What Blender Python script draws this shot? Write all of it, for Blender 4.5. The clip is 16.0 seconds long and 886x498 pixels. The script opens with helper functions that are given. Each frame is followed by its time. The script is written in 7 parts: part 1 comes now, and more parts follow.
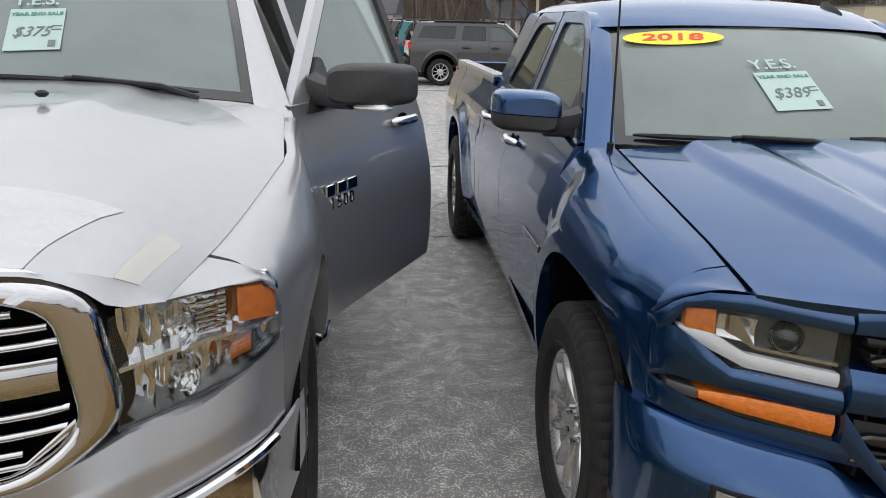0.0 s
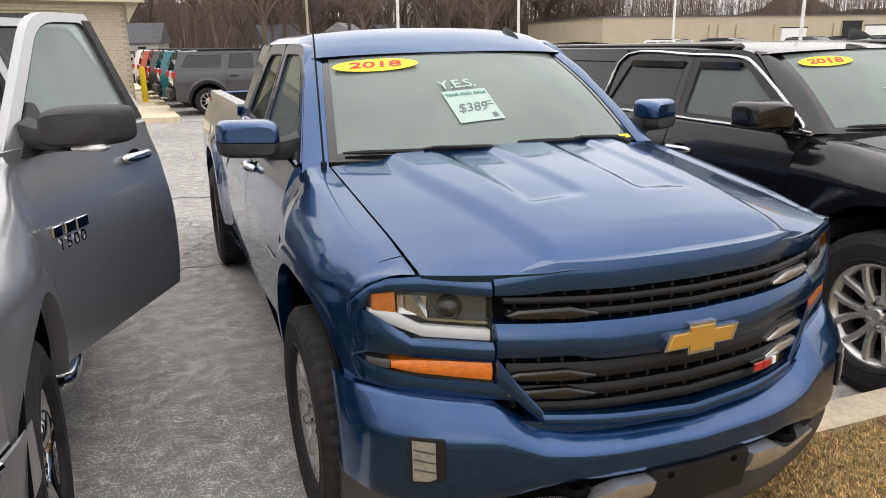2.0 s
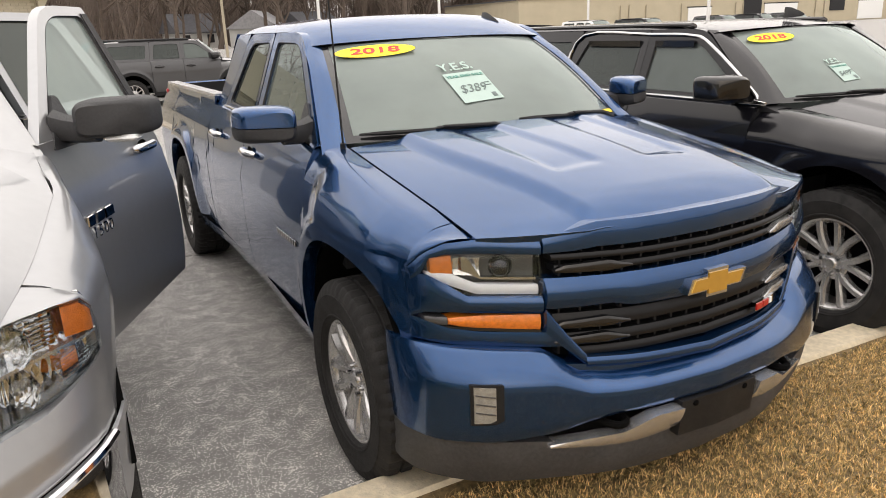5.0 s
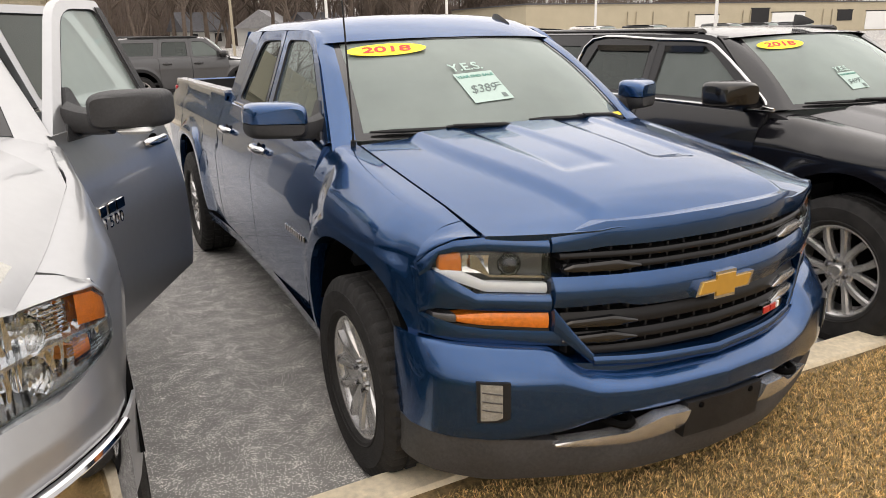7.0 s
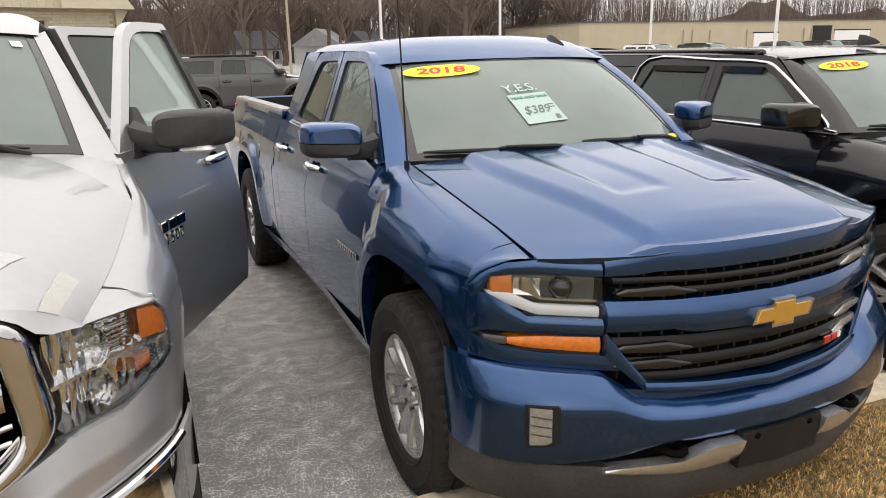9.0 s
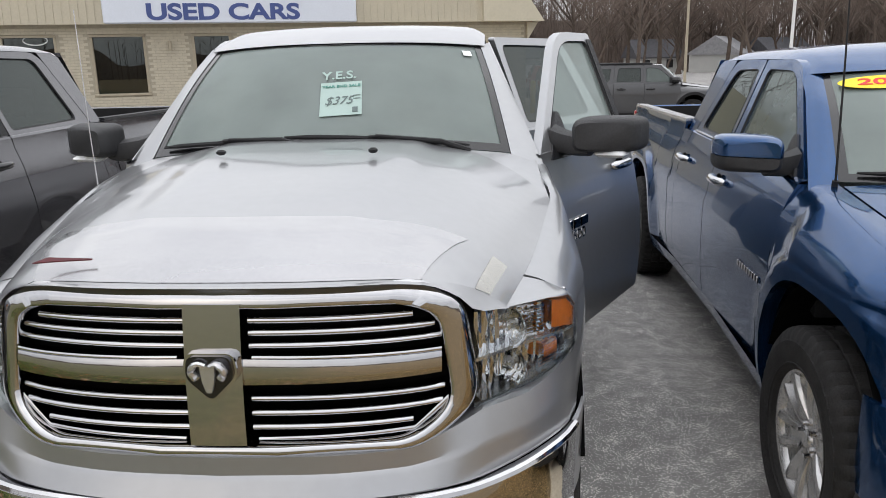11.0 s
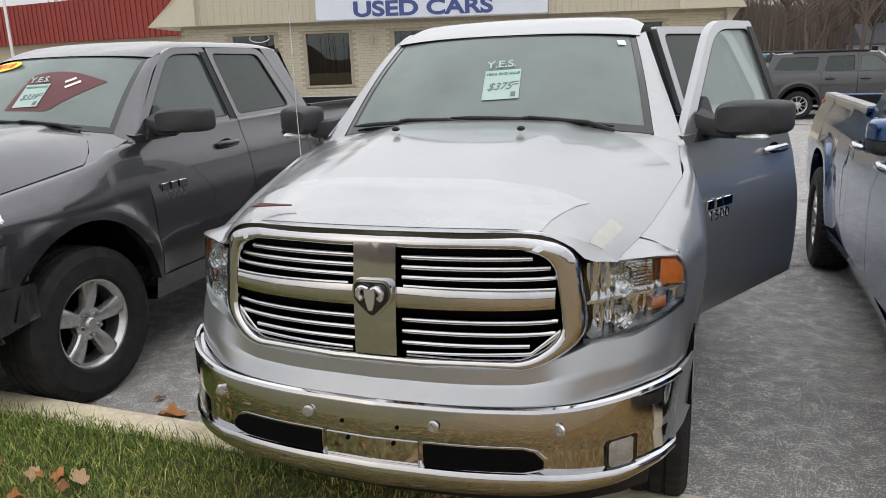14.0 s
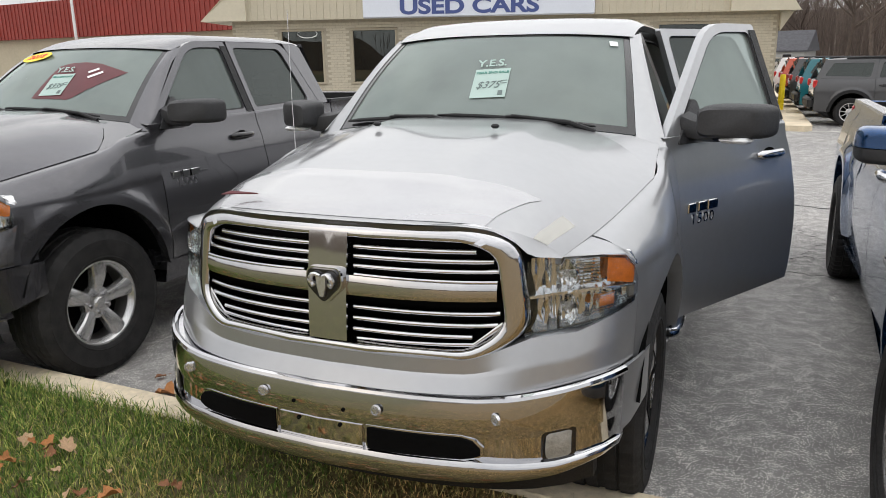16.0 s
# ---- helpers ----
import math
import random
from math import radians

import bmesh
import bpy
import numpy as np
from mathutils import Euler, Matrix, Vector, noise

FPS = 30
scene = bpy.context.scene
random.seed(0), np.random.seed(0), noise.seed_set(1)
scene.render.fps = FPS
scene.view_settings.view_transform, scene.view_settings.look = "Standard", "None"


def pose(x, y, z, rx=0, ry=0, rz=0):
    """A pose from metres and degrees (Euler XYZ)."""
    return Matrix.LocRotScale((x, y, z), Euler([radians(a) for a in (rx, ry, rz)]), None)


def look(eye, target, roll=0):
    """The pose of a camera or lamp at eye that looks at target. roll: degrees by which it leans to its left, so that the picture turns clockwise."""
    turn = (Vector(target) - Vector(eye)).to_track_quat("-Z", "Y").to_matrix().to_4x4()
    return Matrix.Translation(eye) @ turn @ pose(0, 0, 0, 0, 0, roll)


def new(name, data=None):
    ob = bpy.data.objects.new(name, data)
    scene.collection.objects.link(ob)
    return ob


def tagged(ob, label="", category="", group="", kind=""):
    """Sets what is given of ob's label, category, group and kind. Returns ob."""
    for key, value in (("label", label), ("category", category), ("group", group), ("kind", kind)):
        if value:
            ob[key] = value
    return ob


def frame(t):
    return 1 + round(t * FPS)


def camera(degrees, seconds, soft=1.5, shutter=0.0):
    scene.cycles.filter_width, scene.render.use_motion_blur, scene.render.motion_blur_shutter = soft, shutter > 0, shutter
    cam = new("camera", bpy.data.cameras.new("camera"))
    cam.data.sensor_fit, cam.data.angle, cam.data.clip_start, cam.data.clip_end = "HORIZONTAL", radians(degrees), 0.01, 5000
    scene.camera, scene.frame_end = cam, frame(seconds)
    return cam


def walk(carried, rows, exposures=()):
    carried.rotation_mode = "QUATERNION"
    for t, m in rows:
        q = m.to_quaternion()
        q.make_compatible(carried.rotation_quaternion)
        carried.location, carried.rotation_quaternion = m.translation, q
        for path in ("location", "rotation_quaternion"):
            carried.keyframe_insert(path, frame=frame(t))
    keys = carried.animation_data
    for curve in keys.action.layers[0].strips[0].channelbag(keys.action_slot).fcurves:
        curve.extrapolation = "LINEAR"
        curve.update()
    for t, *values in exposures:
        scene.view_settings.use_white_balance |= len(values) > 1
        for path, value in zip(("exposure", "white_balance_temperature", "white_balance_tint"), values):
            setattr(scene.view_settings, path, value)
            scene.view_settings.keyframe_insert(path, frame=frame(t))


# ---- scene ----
cam = camera(62.4, 16.0, soft=0.9)
PATH = [
    (0, (0.129, 0.37, 1.648), (0.305, 2.272, 1.056), 1.4),
    (0.5, (0.267, 0.207, 1.66), (0.582, 2.089, 1.061), 1.5),
    (1, (0.424, 0.116, 1.673), (0.83, 1.987, 1.093), 0.3),
    (1.5, (0.453, 0.082, 1.69), (1.03, 1.917, 1.142), -0.6),
    (2, (0.331, 0.02, 1.696), (1.03, 1.815, 1.157), -1.1),
    (2.5, (0.2, -0.03, 1.705), (0.949, 1.74, 1.153), -1.3),
    (3, (0.194, -0.023, 1.701), (0.968, 1.735, 1.145), -1.6),
    (3.5, (0.066, -0.022, 1.706), (0.866, 1.724, 1.146), -2.1),
    (4, (-0.096, -0.015, 1.709), (0.736, 1.713, 1.14), -2.5),
    (4.5, (-0.098, -0.027, 1.709), (0.768, 1.679, 1.126), -2.7),
    (7, (-0.13, -0.035, 1.694), (0.741, 1.672, 1.121), -1.3),
    (7.5, (-0.129, -0.034, 1.699), (0.722, 1.686, 1.137), -1.4),
    (8, (-0.132, -0.036, 1.702), (0.707, 1.694, 1.149), -1.6),
    (8.2, (-0.131, -0.039, 1.705), (0.703, 1.695, 1.155), -1.7),
    (10.3, (-0.167, -0.013, 1.722), (0.061, 1.907, 1.211), -0.8),
    (10.5, (-0.177, -0.009, 1.728), (-0.091, 1.923, 1.215), -1.1),
    (11, (-0.262, -0.028, 1.713), (-0.465, 1.902, 1.229), -1.3),
    (11.5, (-0.199, -0.038, 1.716), (-0.694, 1.838, 1.233), -1.1),
    (12, (-0.092, -0.04, 1.703), (-0.77, 1.781, 1.23), -1.7),
    (12.5, (-0.031, -0.074, 1.698), (-0.798, 1.71, 1.221), -2.2),
    (13, (-0.035, -0.164, 1.698), (-0.809, 1.617, 1.217), -2.5),
    (13.5, (-0.055, -0.307, 1.699), (-0.791, 1.485, 1.205), -2.7),
    (14, (-0.026, -0.384, 1.698), (-0.716, 1.428, 1.207), -2.0),
    (14.5, (0.055, -0.377, 1.712), (-0.635, 1.433, 1.215), -1.5),
    (15, (0.17, -0.351, 1.708), (-0.546, 1.45, 1.214), -1.0),
    (15.5, (0.26, -0.338, 1.694), (-0.506, 1.443, 1.204), -0.8),
    (16, (0.279, -0.341, 1.689), (-0.531, 1.42, 1.197), -0.9),
]
walk(cam, [(t, look(eye, target, roll)) for t, eye, target, roll in PATH], [(0.0, -0.20, 6250, 10), (0.5, -0.06, 6250, 10), (1.0, 0.0, 6350, 10), (2.0, 0.07, 6650, 12), (3.5, 0.13, 6950, 13), (8.0, 0.11, 6950, 13), (10.5, -0.16, 6350, 11), (11.5, -0.30, 6200, 11), (13.0, -0.28, 6250, 11), (14.5, -0.23, 6350, 10), (16.0, -0.18, 6400, 10)])


SKY_E, SKY_R = 24.0, 205.0
world = bpy.data.worlds.new("overcast_sky")
scene.world = world
world.use_nodes = True


def build_sky():
    nt = world.node_tree
    n, l = nt.nodes, nt.links
    n.clear()
    sky = n.new("ShaderNodeTexSky")
    sky.sky_type, sky.sun_disc = "NISHITA", False
    sky.sun_elevation, sky.sun_rotation = radians(SKY_E), radians(SKY_R)
    sky.dust_density = 4.0
    co = n.new("ShaderNodeTexCoord")
    mp = n.new("ShaderNodeMapping")
    mp.inputs["Scale"].default_value = (1.4, 1.4, 4.0)
    l.new(co.outputs["Generated"], mp.inputs["Vector"])
    clouds = n.new("ShaderNodeTexNoise")
    clouds.inputs["Scale"].default_value, clouds.inputs["Detail"].default_value = 2.2, 7
    l.new(mp.outputs["Vector"], clouds.inputs["Vector"])
    ramp = n.new("ShaderNodeValToRGB")
    ramp.color_ramp.elements[0].position, ramp.color_ramp.elements[1].position = 0.36, 0.68
    ramp.color_ramp.elements[0].color = (10.6, 10.6, 10.8, 1)
    ramp.color_ramp.elements[1].color = (13.8, 13.6, 13.3, 1)
    l.new(clouds.outputs["Fac"], ramp.inputs["Fac"])
    mix = n.new("ShaderNodeMix")
    mix.data_type = "RGBA"
    mix.inputs["Factor"].default_value = 0.88
    l.new(sky.outputs["Color"], mix.inputs["A"])
    l.new(ramp.outputs["Color"], mix.inputs["B"])
    bg = n.new("ShaderNodeBackground")
    bg.inputs["Strength"].default_value = 0.12
    # an overcast sky is brighter overhead than at the horizon
    up = n.new("ShaderNodeSeparateXYZ")
    l.new(co.outputs["Generated"], up.inputs[0])
    rise = n.new("ShaderNodeMapRange")
    rise.inputs["To Min"].default_value, rise.inputs["To Max"].default_value = 0.62, 1.5
    l.new(up.outputs["Z"], rise.inputs["Value"])
    lift = n.new("ShaderNodeVectorMath")
    lift.operation = "SCALE"
    l.new(mix.outputs["Result"], lift.inputs[0])
    l.new(rise.outputs["Result"], lift.inputs["Scale"])
    l.new(lift.outputs["Vector"], bg.inputs["Color"])
    out = n.new("ShaderNodeOutputWorld")
    l.new(bg.outputs["Background"], out.inputs["Surface"])


build_sky()
sun = new("sun", bpy.data.lights.new("sun", "SUN"))
sun.data.energy, sun.data.angle, sun.data.color = 0.7, radians(120), (1.0, 0.96, 0.90)
sun.matrix_world = pose(0, 0, 30, 90 - SKY_E - 22, 0, 180 - SKY_R + 180)


# ---- materials ----
def mat(name, color, rough=0.5, metal=0.0, coat=0.0, var=0.0, scale=6.0, bump=0.0, bscale=60.0, rvar=0.0, spec=0.5, dark=None, world_co=False, fleck=0.0):
    """A procedural surface: base colour varied at two scales, with fine relief."""
    m = bpy.data.materials.new(name)
    m.use_nodes = True
    nt = m.node_tree
    n, l = nt.nodes, nt.links
    b = n["Principled BSDF"]
    b.inputs["Roughness"].default_value = rough
    b.inputs["Metallic"].default_value = metal
    b.inputs["Coat Weight"].default_value = coat
    b.inputs["Coat Roughness"].default_value = 0.04
    b.inputs["Coat IOR"].default_value = 1.4
    b.inputs["Specular IOR Level"].default_value = spec
    b.inputs["Base Color"].default_value = (*color, 1)
    co = n.new("ShaderNodeTexCoord")
    vec = co.outputs["Object"]
    if world_co:
        vec = n.new("ShaderNodeNewGeometry").outputs["Position"]
    if var or dark:
        big = n.new("ShaderNodeTexNoise")
        big.inputs["Scale"].default_value, big.inputs["Detail"].default_value = scale, 8
        l.new(vec, big.inputs["Vector"])
        small = n.new("ShaderNodeTexNoise")
        small.inputs["Scale"].default_value, small.inputs["Detail"].default_value = scale * 14, 4
        l.new(vec, small.inputs["Vector"])
        add = n.new("ShaderNodeMath")
        add.operation = "ADD"
        l.new(big.outputs["Fac"], add.inputs[0])
        l.new(small.outputs["Fac"], add.inputs[1])
        ramp = n.new("ShaderNodeMapRange")
        ramp.inputs["From Min"].default_value, ramp.inputs["From Max"].default_value = 0.7, 1.3
        l.new(add.outputs[0], ramp.inputs["Value"])
        mx = n.new("ShaderNodeMix")
        mx.data_type = "RGBA"
        lo = dark or tuple(c * (1 - var) for c in color)
        hi = tuple(min(1, c * (1 + var)) for c in color)
        mx.inputs["A"].default_value, mx.inputs["B"].default_value = (*lo, 1), (*hi, 1)
        l.new(ramp.outputs["Result"], mx.inputs["Factor"])
        l.new(mx.outputs["Result"], b.inputs["Base Color"])
        if rvar:
            rr = n.new("ShaderNodeMapRange")
            rr.inputs["From Min"].default_value, rr.inputs["From Max"].default_value = 0.3, 0.7
            rr.inputs["To Min"].default_value, rr.inputs["To Max"].default_value = rough - rvar, rough + rvar
            l.new(big.outputs["Fac"], rr.inputs["Value"])
            l.new(rr.outputs["Result"], b.inputs["Roughness"])
    if bump:
        nz = n.new("ShaderNodeTexNoise")
        nz.inputs["Scale"].default_value, nz.inputs["Detail"].default_value = bscale, 5
        l.new(vec, nz.inputs["Vector"])
        bp = n.new("ShaderNodeBump")
        bp.inputs["Strength"].default_value, bp.inputs["Distance"].default_value = bump, 0.01
        l.new(nz.outputs["Fac"], bp.inputs["Height"])
        l.new(bp.outputs["Normal"], b.inputs["Normal"])
    if fleck:
        vo = n.new("ShaderNodeTexVoronoi")
        vo.inputs["Scale"].default_value = 900
        l.new(vec, vo.inputs["Vector"])
        bp = n.new("ShaderNodeBump")
        bp.inputs["Strength"].default_value, bp.inputs["Distance"].default_value = fleck, 0.0006
        l.new(vo.outputs["Distance"], bp.inputs["Height"])
        l.new(bp.outputs["Normal"], b.inputs["Normal"])
    return m


def glass(name, tint, ior=1.5, rough=0.0, film=0.0, sheen=(0.60, 0.68, 0.64)):
    m = bpy.data.materials.new(name)
    m.use_nodes = True
    n, l = m.node_tree.nodes, m.node_tree.links
    n.clear()
    t = n.new("ShaderNodeBsdfTransparent")
    t.inputs["Color"].default_value = (*tint, 1)
    g = n.new("ShaderNodeBsdfGlossy")
    g.inputs["Color"].default_value = (0.92, 1.0, 0.97, 1)
    g.inputs["Roughness"].default_value = rough
    lw = n.new("ShaderNodeLayerWeight")
    lw.inputs["Blend"].default_value = 0.5
    pw = n.new("ShaderNodeMath")
    pw.operation = "POWER"
    pw.inputs[1].default_value = 5.0
    l.new(lw.outputs["Facing"], pw.inputs[0])
    f0 = ((ior - 1) / (ior + 1)) ** 2
    fr = n.new("ShaderNodeMath")
    fr.operation = "MULTIPLY_ADD"
    fr.inputs[1].default_value, fr.inputs[2].default_value = 1 - f0, f0
    l.new(pw.outputs[0], fr.inputs[0])
    mx = n.new("ShaderNodeMixShader")
    l.new(fr.outputs[0], mx.inputs["Fac"])
    l.new(t.outputs["BSDF"], mx.inputs[1])
    l.new(g.outputs["BSDF"], mx.inputs[2])
    o = n.new("ShaderNodeOutputMaterial")
    if film:
        # pale diffuse layer standing in for the pane's milky sky sheen, thicker in patches
        df = n.new("ShaderNodeBsdfDiffuse")
        df.inputs["Color"].default_value = (*sheen, 1)
        nz = n.new("ShaderNodeTexNoise")
        nz.inputs["Scale"].default_value, nz.inputs["Detail"].default_value = 3.0, 5
        co = n.new("ShaderNodeTexCoord")
        l.new(co.outputs["Object"], nz.inputs["Vector"])
        mr = n.new("ShaderNodeMapRange")
        mr.inputs["From Min"].default_value, mr.inputs["From Max"].default_value = 0.3, 0.7
        mr.inputs["To Min"].default_value, mr.inputs["To Max"].default_value = film * 0.88, film * 1.12
        l.new(nz.outputs["Fac"], mr.inputs["Value"])
        m2 = n.new("ShaderNodeMixShader")
        l.new(mr.outputs["Result"], m2.inputs["Fac"])
        l.new(mx.outputs["Shader"], m2.inputs[1])
        l.new(df.outputs["BSDF"], m2.inputs[2])
        mx = m2
    l.new(mx.outputs["Shader"], o.inputs["Surface"])
    return m


def facets(name, color):
    """Bright metal pressed into small upright facets, as in a lamp."""
    m = mat(name, color, 0.04, 1.0)
    n, l = m.node_tree.nodes, m.node_tree.links
    co = n.new("ShaderNodeTexCoord")
    mp = n.new("ShaderNodeMapping")
    mp.inputs["Scale"].default_value = (44, 44, 15)
    l.new(co.outputs["Object"], mp.inputs["Vector"])
    vo = n.new("ShaderNodeTexVoronoi")
    vo.inputs["Scale"].default_value = 1.0
    l.new(mp.outputs["Vector"], vo.inputs["Vector"])
    bp = n.new("ShaderNodeBump")
    bp.inputs["Strength"].default_value, bp.inputs["Distance"].default_value = 0.8, 0.010
    l.new(vo.outputs["Distance"], bp.inputs["Height"])
    l.new(bp.outputs["Normal"], n["Principled BSDF"].inputs["Normal"])
    return m


M = dict(
    blue=mat("blue_metallic_paint", (0.012, 0.057, 0.162), 0.24, 0.80, 1.0, 0.06, 2.0, fleck=0.06),
    silver=mat("silver_metallic_paint", (0.385, 0.39, 0.40), 0.30, 0.70, 0.8, 0.03, 2.0, fleck=0.06),
    grey=mat("granite_metallic_paint", (0.085, 0.084, 0.092), 0.24, 0.7, 1.0, 0.08, 2.0, fleck=0.08),
    black=mat("black_paint", (0.006, 0.006, 0.008), 0.2, 0.0, 0.6, 0.1, 2.0, spec=0.2),
    jeepgrey=mat("grey_solid_paint", (0.06, 0.06, 0.063), 0.3, 0.2, 1.0, 0.08, 2.0),
    teal=mat("teal_paint", (0.01, 0.13, 0.16), 0.3, 0.2, 1.0, 0.08, 2.0),
    orange=mat("orange_red_paint", (0.55, 0.08, 0.03), 0.3, 0.1, 1.0, 0.08, 2.0),
    white=mat("white_paint", (0.78, 0.78, 0.77), 0.3, 0.0, 1.0, 0.04, 2.0),
    tan=mat("tan_metallic_paint", (0.3, 0.27, 0.22), 0.35, 0.3, 1.0, 0.05, 2.0),
    trim=mat("black_plastic_trim", (0.014, 0.014, 0.015), 0.5, 0, 0, 0.3, 8.0, 0.25, 500, spec=0.3),
    mirror_plastic=mat("textured_charcoal_plastic", (0.028, 0.028, 0.03), 0.55, 0, 0, 0.25, 8.0, 0.3, 700),
    airdam=mat("dark_grey_plastic", (0.05, 0.05, 0.052), 0.55, 0, 0, 0.3, 6.0, 0.2, 500),
    # black parts, and the shade of gaps and openings put into a near-black colour
    void=mat("black_parts_and_cavity_shade", (0.004, 0.004, 0.004), 0.9, 0, 0, 0.3, 8.0, spec=0.05),
    satin_black=mat("satin_black_grille", (0.008, 0.008, 0.009), 0.34, 0, 0, 0.2, 8.0, spec=0.25),
    gloss_black=mat("gloss_black_plastic", (0.01, 0.01, 0.011), 0.16, 0, 0.6, 0.2, 8.0),
    chrome=mat("chrome", (0.56, 0.56, 0.57), 0.06, 1.0, 0, 0.03, 5.0),
    satin=mat("satin_silver", (0.66, 0.66, 0.67), 0.25, 0.8, 0, 0.06, 12.0),
    alloy=mat("machined_alloy", (0.56, 0.555, 0.55), 0.27, 0.75, 0.3, 0.06, 14.0),
    alloy_dark=mat("grey_painted_alloy", (0.16, 0.155, 0.15), 0.4, 0.5, 0.2, 0.15, 14.0),
    rubber=mat("tyre_rubber", (0.022, 0.021, 0.021), 0.75, 0, 0, 0.4, 14.0, 0.3, 300, dark=(0.010, 0.010, 0.010), spec=0.3),
    gold=mat("gold_emblem", (0.75, 0.46, 0.1), 0.25, 0.7, 0.5, 0.08, 40.0),
    red=mat("red_plastic", (0.5, 0.02, 0.02), 0.3, 0, 0.5, 0.1, 20),
    amber=mat("amber_lens", (0.75, 0.2, 0.02), 0.15, 0, 1.0, 0.25, 60.0, 0.4, 260),
    reflector=mat("lamp_reflector", (0.82, 0.82, 0.82), 0.12, 0.8, 0, 0.1, 40.0),
    facet=facets("faceted_lamp_reflector", (0.78, 0.78, 0.78)),
    bezel=mat("lamp_bezel", (0.10, 0.10, 0.105), 0.3, 0.4, 0.3, 0.3, 20.0),
    clearled=mat("frosted_lamp_bar", (0.92, 0.93, 0.95), 0.25, 0.1, 0.6, 0.08, 60, 0.3, 200),
    fog_clear=mat("clear_fog_lens", (0.30, 0.29, 0.26), 0.2, 0.1, 0.8, 0.25, 40, 0.4, 120),
    seat=mat("grey_cloth_seat", (0.17, 0.17, 0.175), 0.85, 0, 0, 0.2, 20, 0.3, 400),
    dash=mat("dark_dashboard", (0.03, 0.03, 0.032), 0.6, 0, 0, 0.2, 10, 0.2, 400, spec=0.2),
    # card and ink colours dulled to paint in the veil of glass over them
    tag=mat("pale_green_card", (0.42, 0.54, 0.50), 0.7, 0, 0, 0.04, 30),
    tagwhite=mat("white_card", (0.85, 0.86, 0.85), 0.7, 0, 0, 0.04, 30),
    ink=mat("dark_ink", (0.13, 0.17, 0.165), 0.6, 0, 0, 0.1, 60),
    green_ink=mat("green_ink", (0.08, 0.27, 0.22), 0.6, 0, 0, 0.1, 60),
    yellow=mat("yellow_sticker", (0.95, 0.72, 0.01), 0.45, 0, 0, 0.04, 30),
    sticker_red=mat("red_sticker_print", (0.75, 0.02, 0.015), 0.45, 0, 0, 0.04, 30),
    film_clear=mat("clear_film_on_silver", (0.425, 0.425, 0.435), 0.22, 0.70, 1.0, 0.05, 6.0),
    film_yellow=mat("yellowed_film", (0.42, 0.412, 0.375), 0.2, 0.65, 1.0, 0.06, 20.0),
    # screen and side panes carry the sky's milky sheen as a pale diffuse colour
    screen=glass("windscreen_glass", (0.47, 0.54, 0.51), 1.75, 0.0, 0.31, (0.49, 0.57, 0.54)),
    sideglass=glass("tinted_side_glass", (0.22, 0.26, 0.25), 1.7, 0.0, 0.30, (0.27, 0.31, 0.295)),
    privacy=glass("privacy_glass", (0.05, 0.055, 0.06), 1.55, 0.0, 0.04),
    lens=glass("clear_lamp_lens", (0.93, 0.94, 0.95), 1.45),
)


for q in ("blue", "silver", "grey"):
    M[q].node_tree.nodes["Principled BSDF"].inputs["Coat IOR"].default_value = 1.5 if q != "silver" else 1.4
M["blue"].node_tree.nodes["Principled BSDF"].inputs["Specular Tint"].default_value = (0.66, 0.76, 0.94, 1)
M["blue"].node_tree.nodes["Principled BSDF"].inputs["Coat Weight"].default_value = 0.92
M["maroon"] = mat("dark_red_film_and_reflection", (0.10, 0.012, 0.017), 0.45, 0, 0, 0.15, 8)


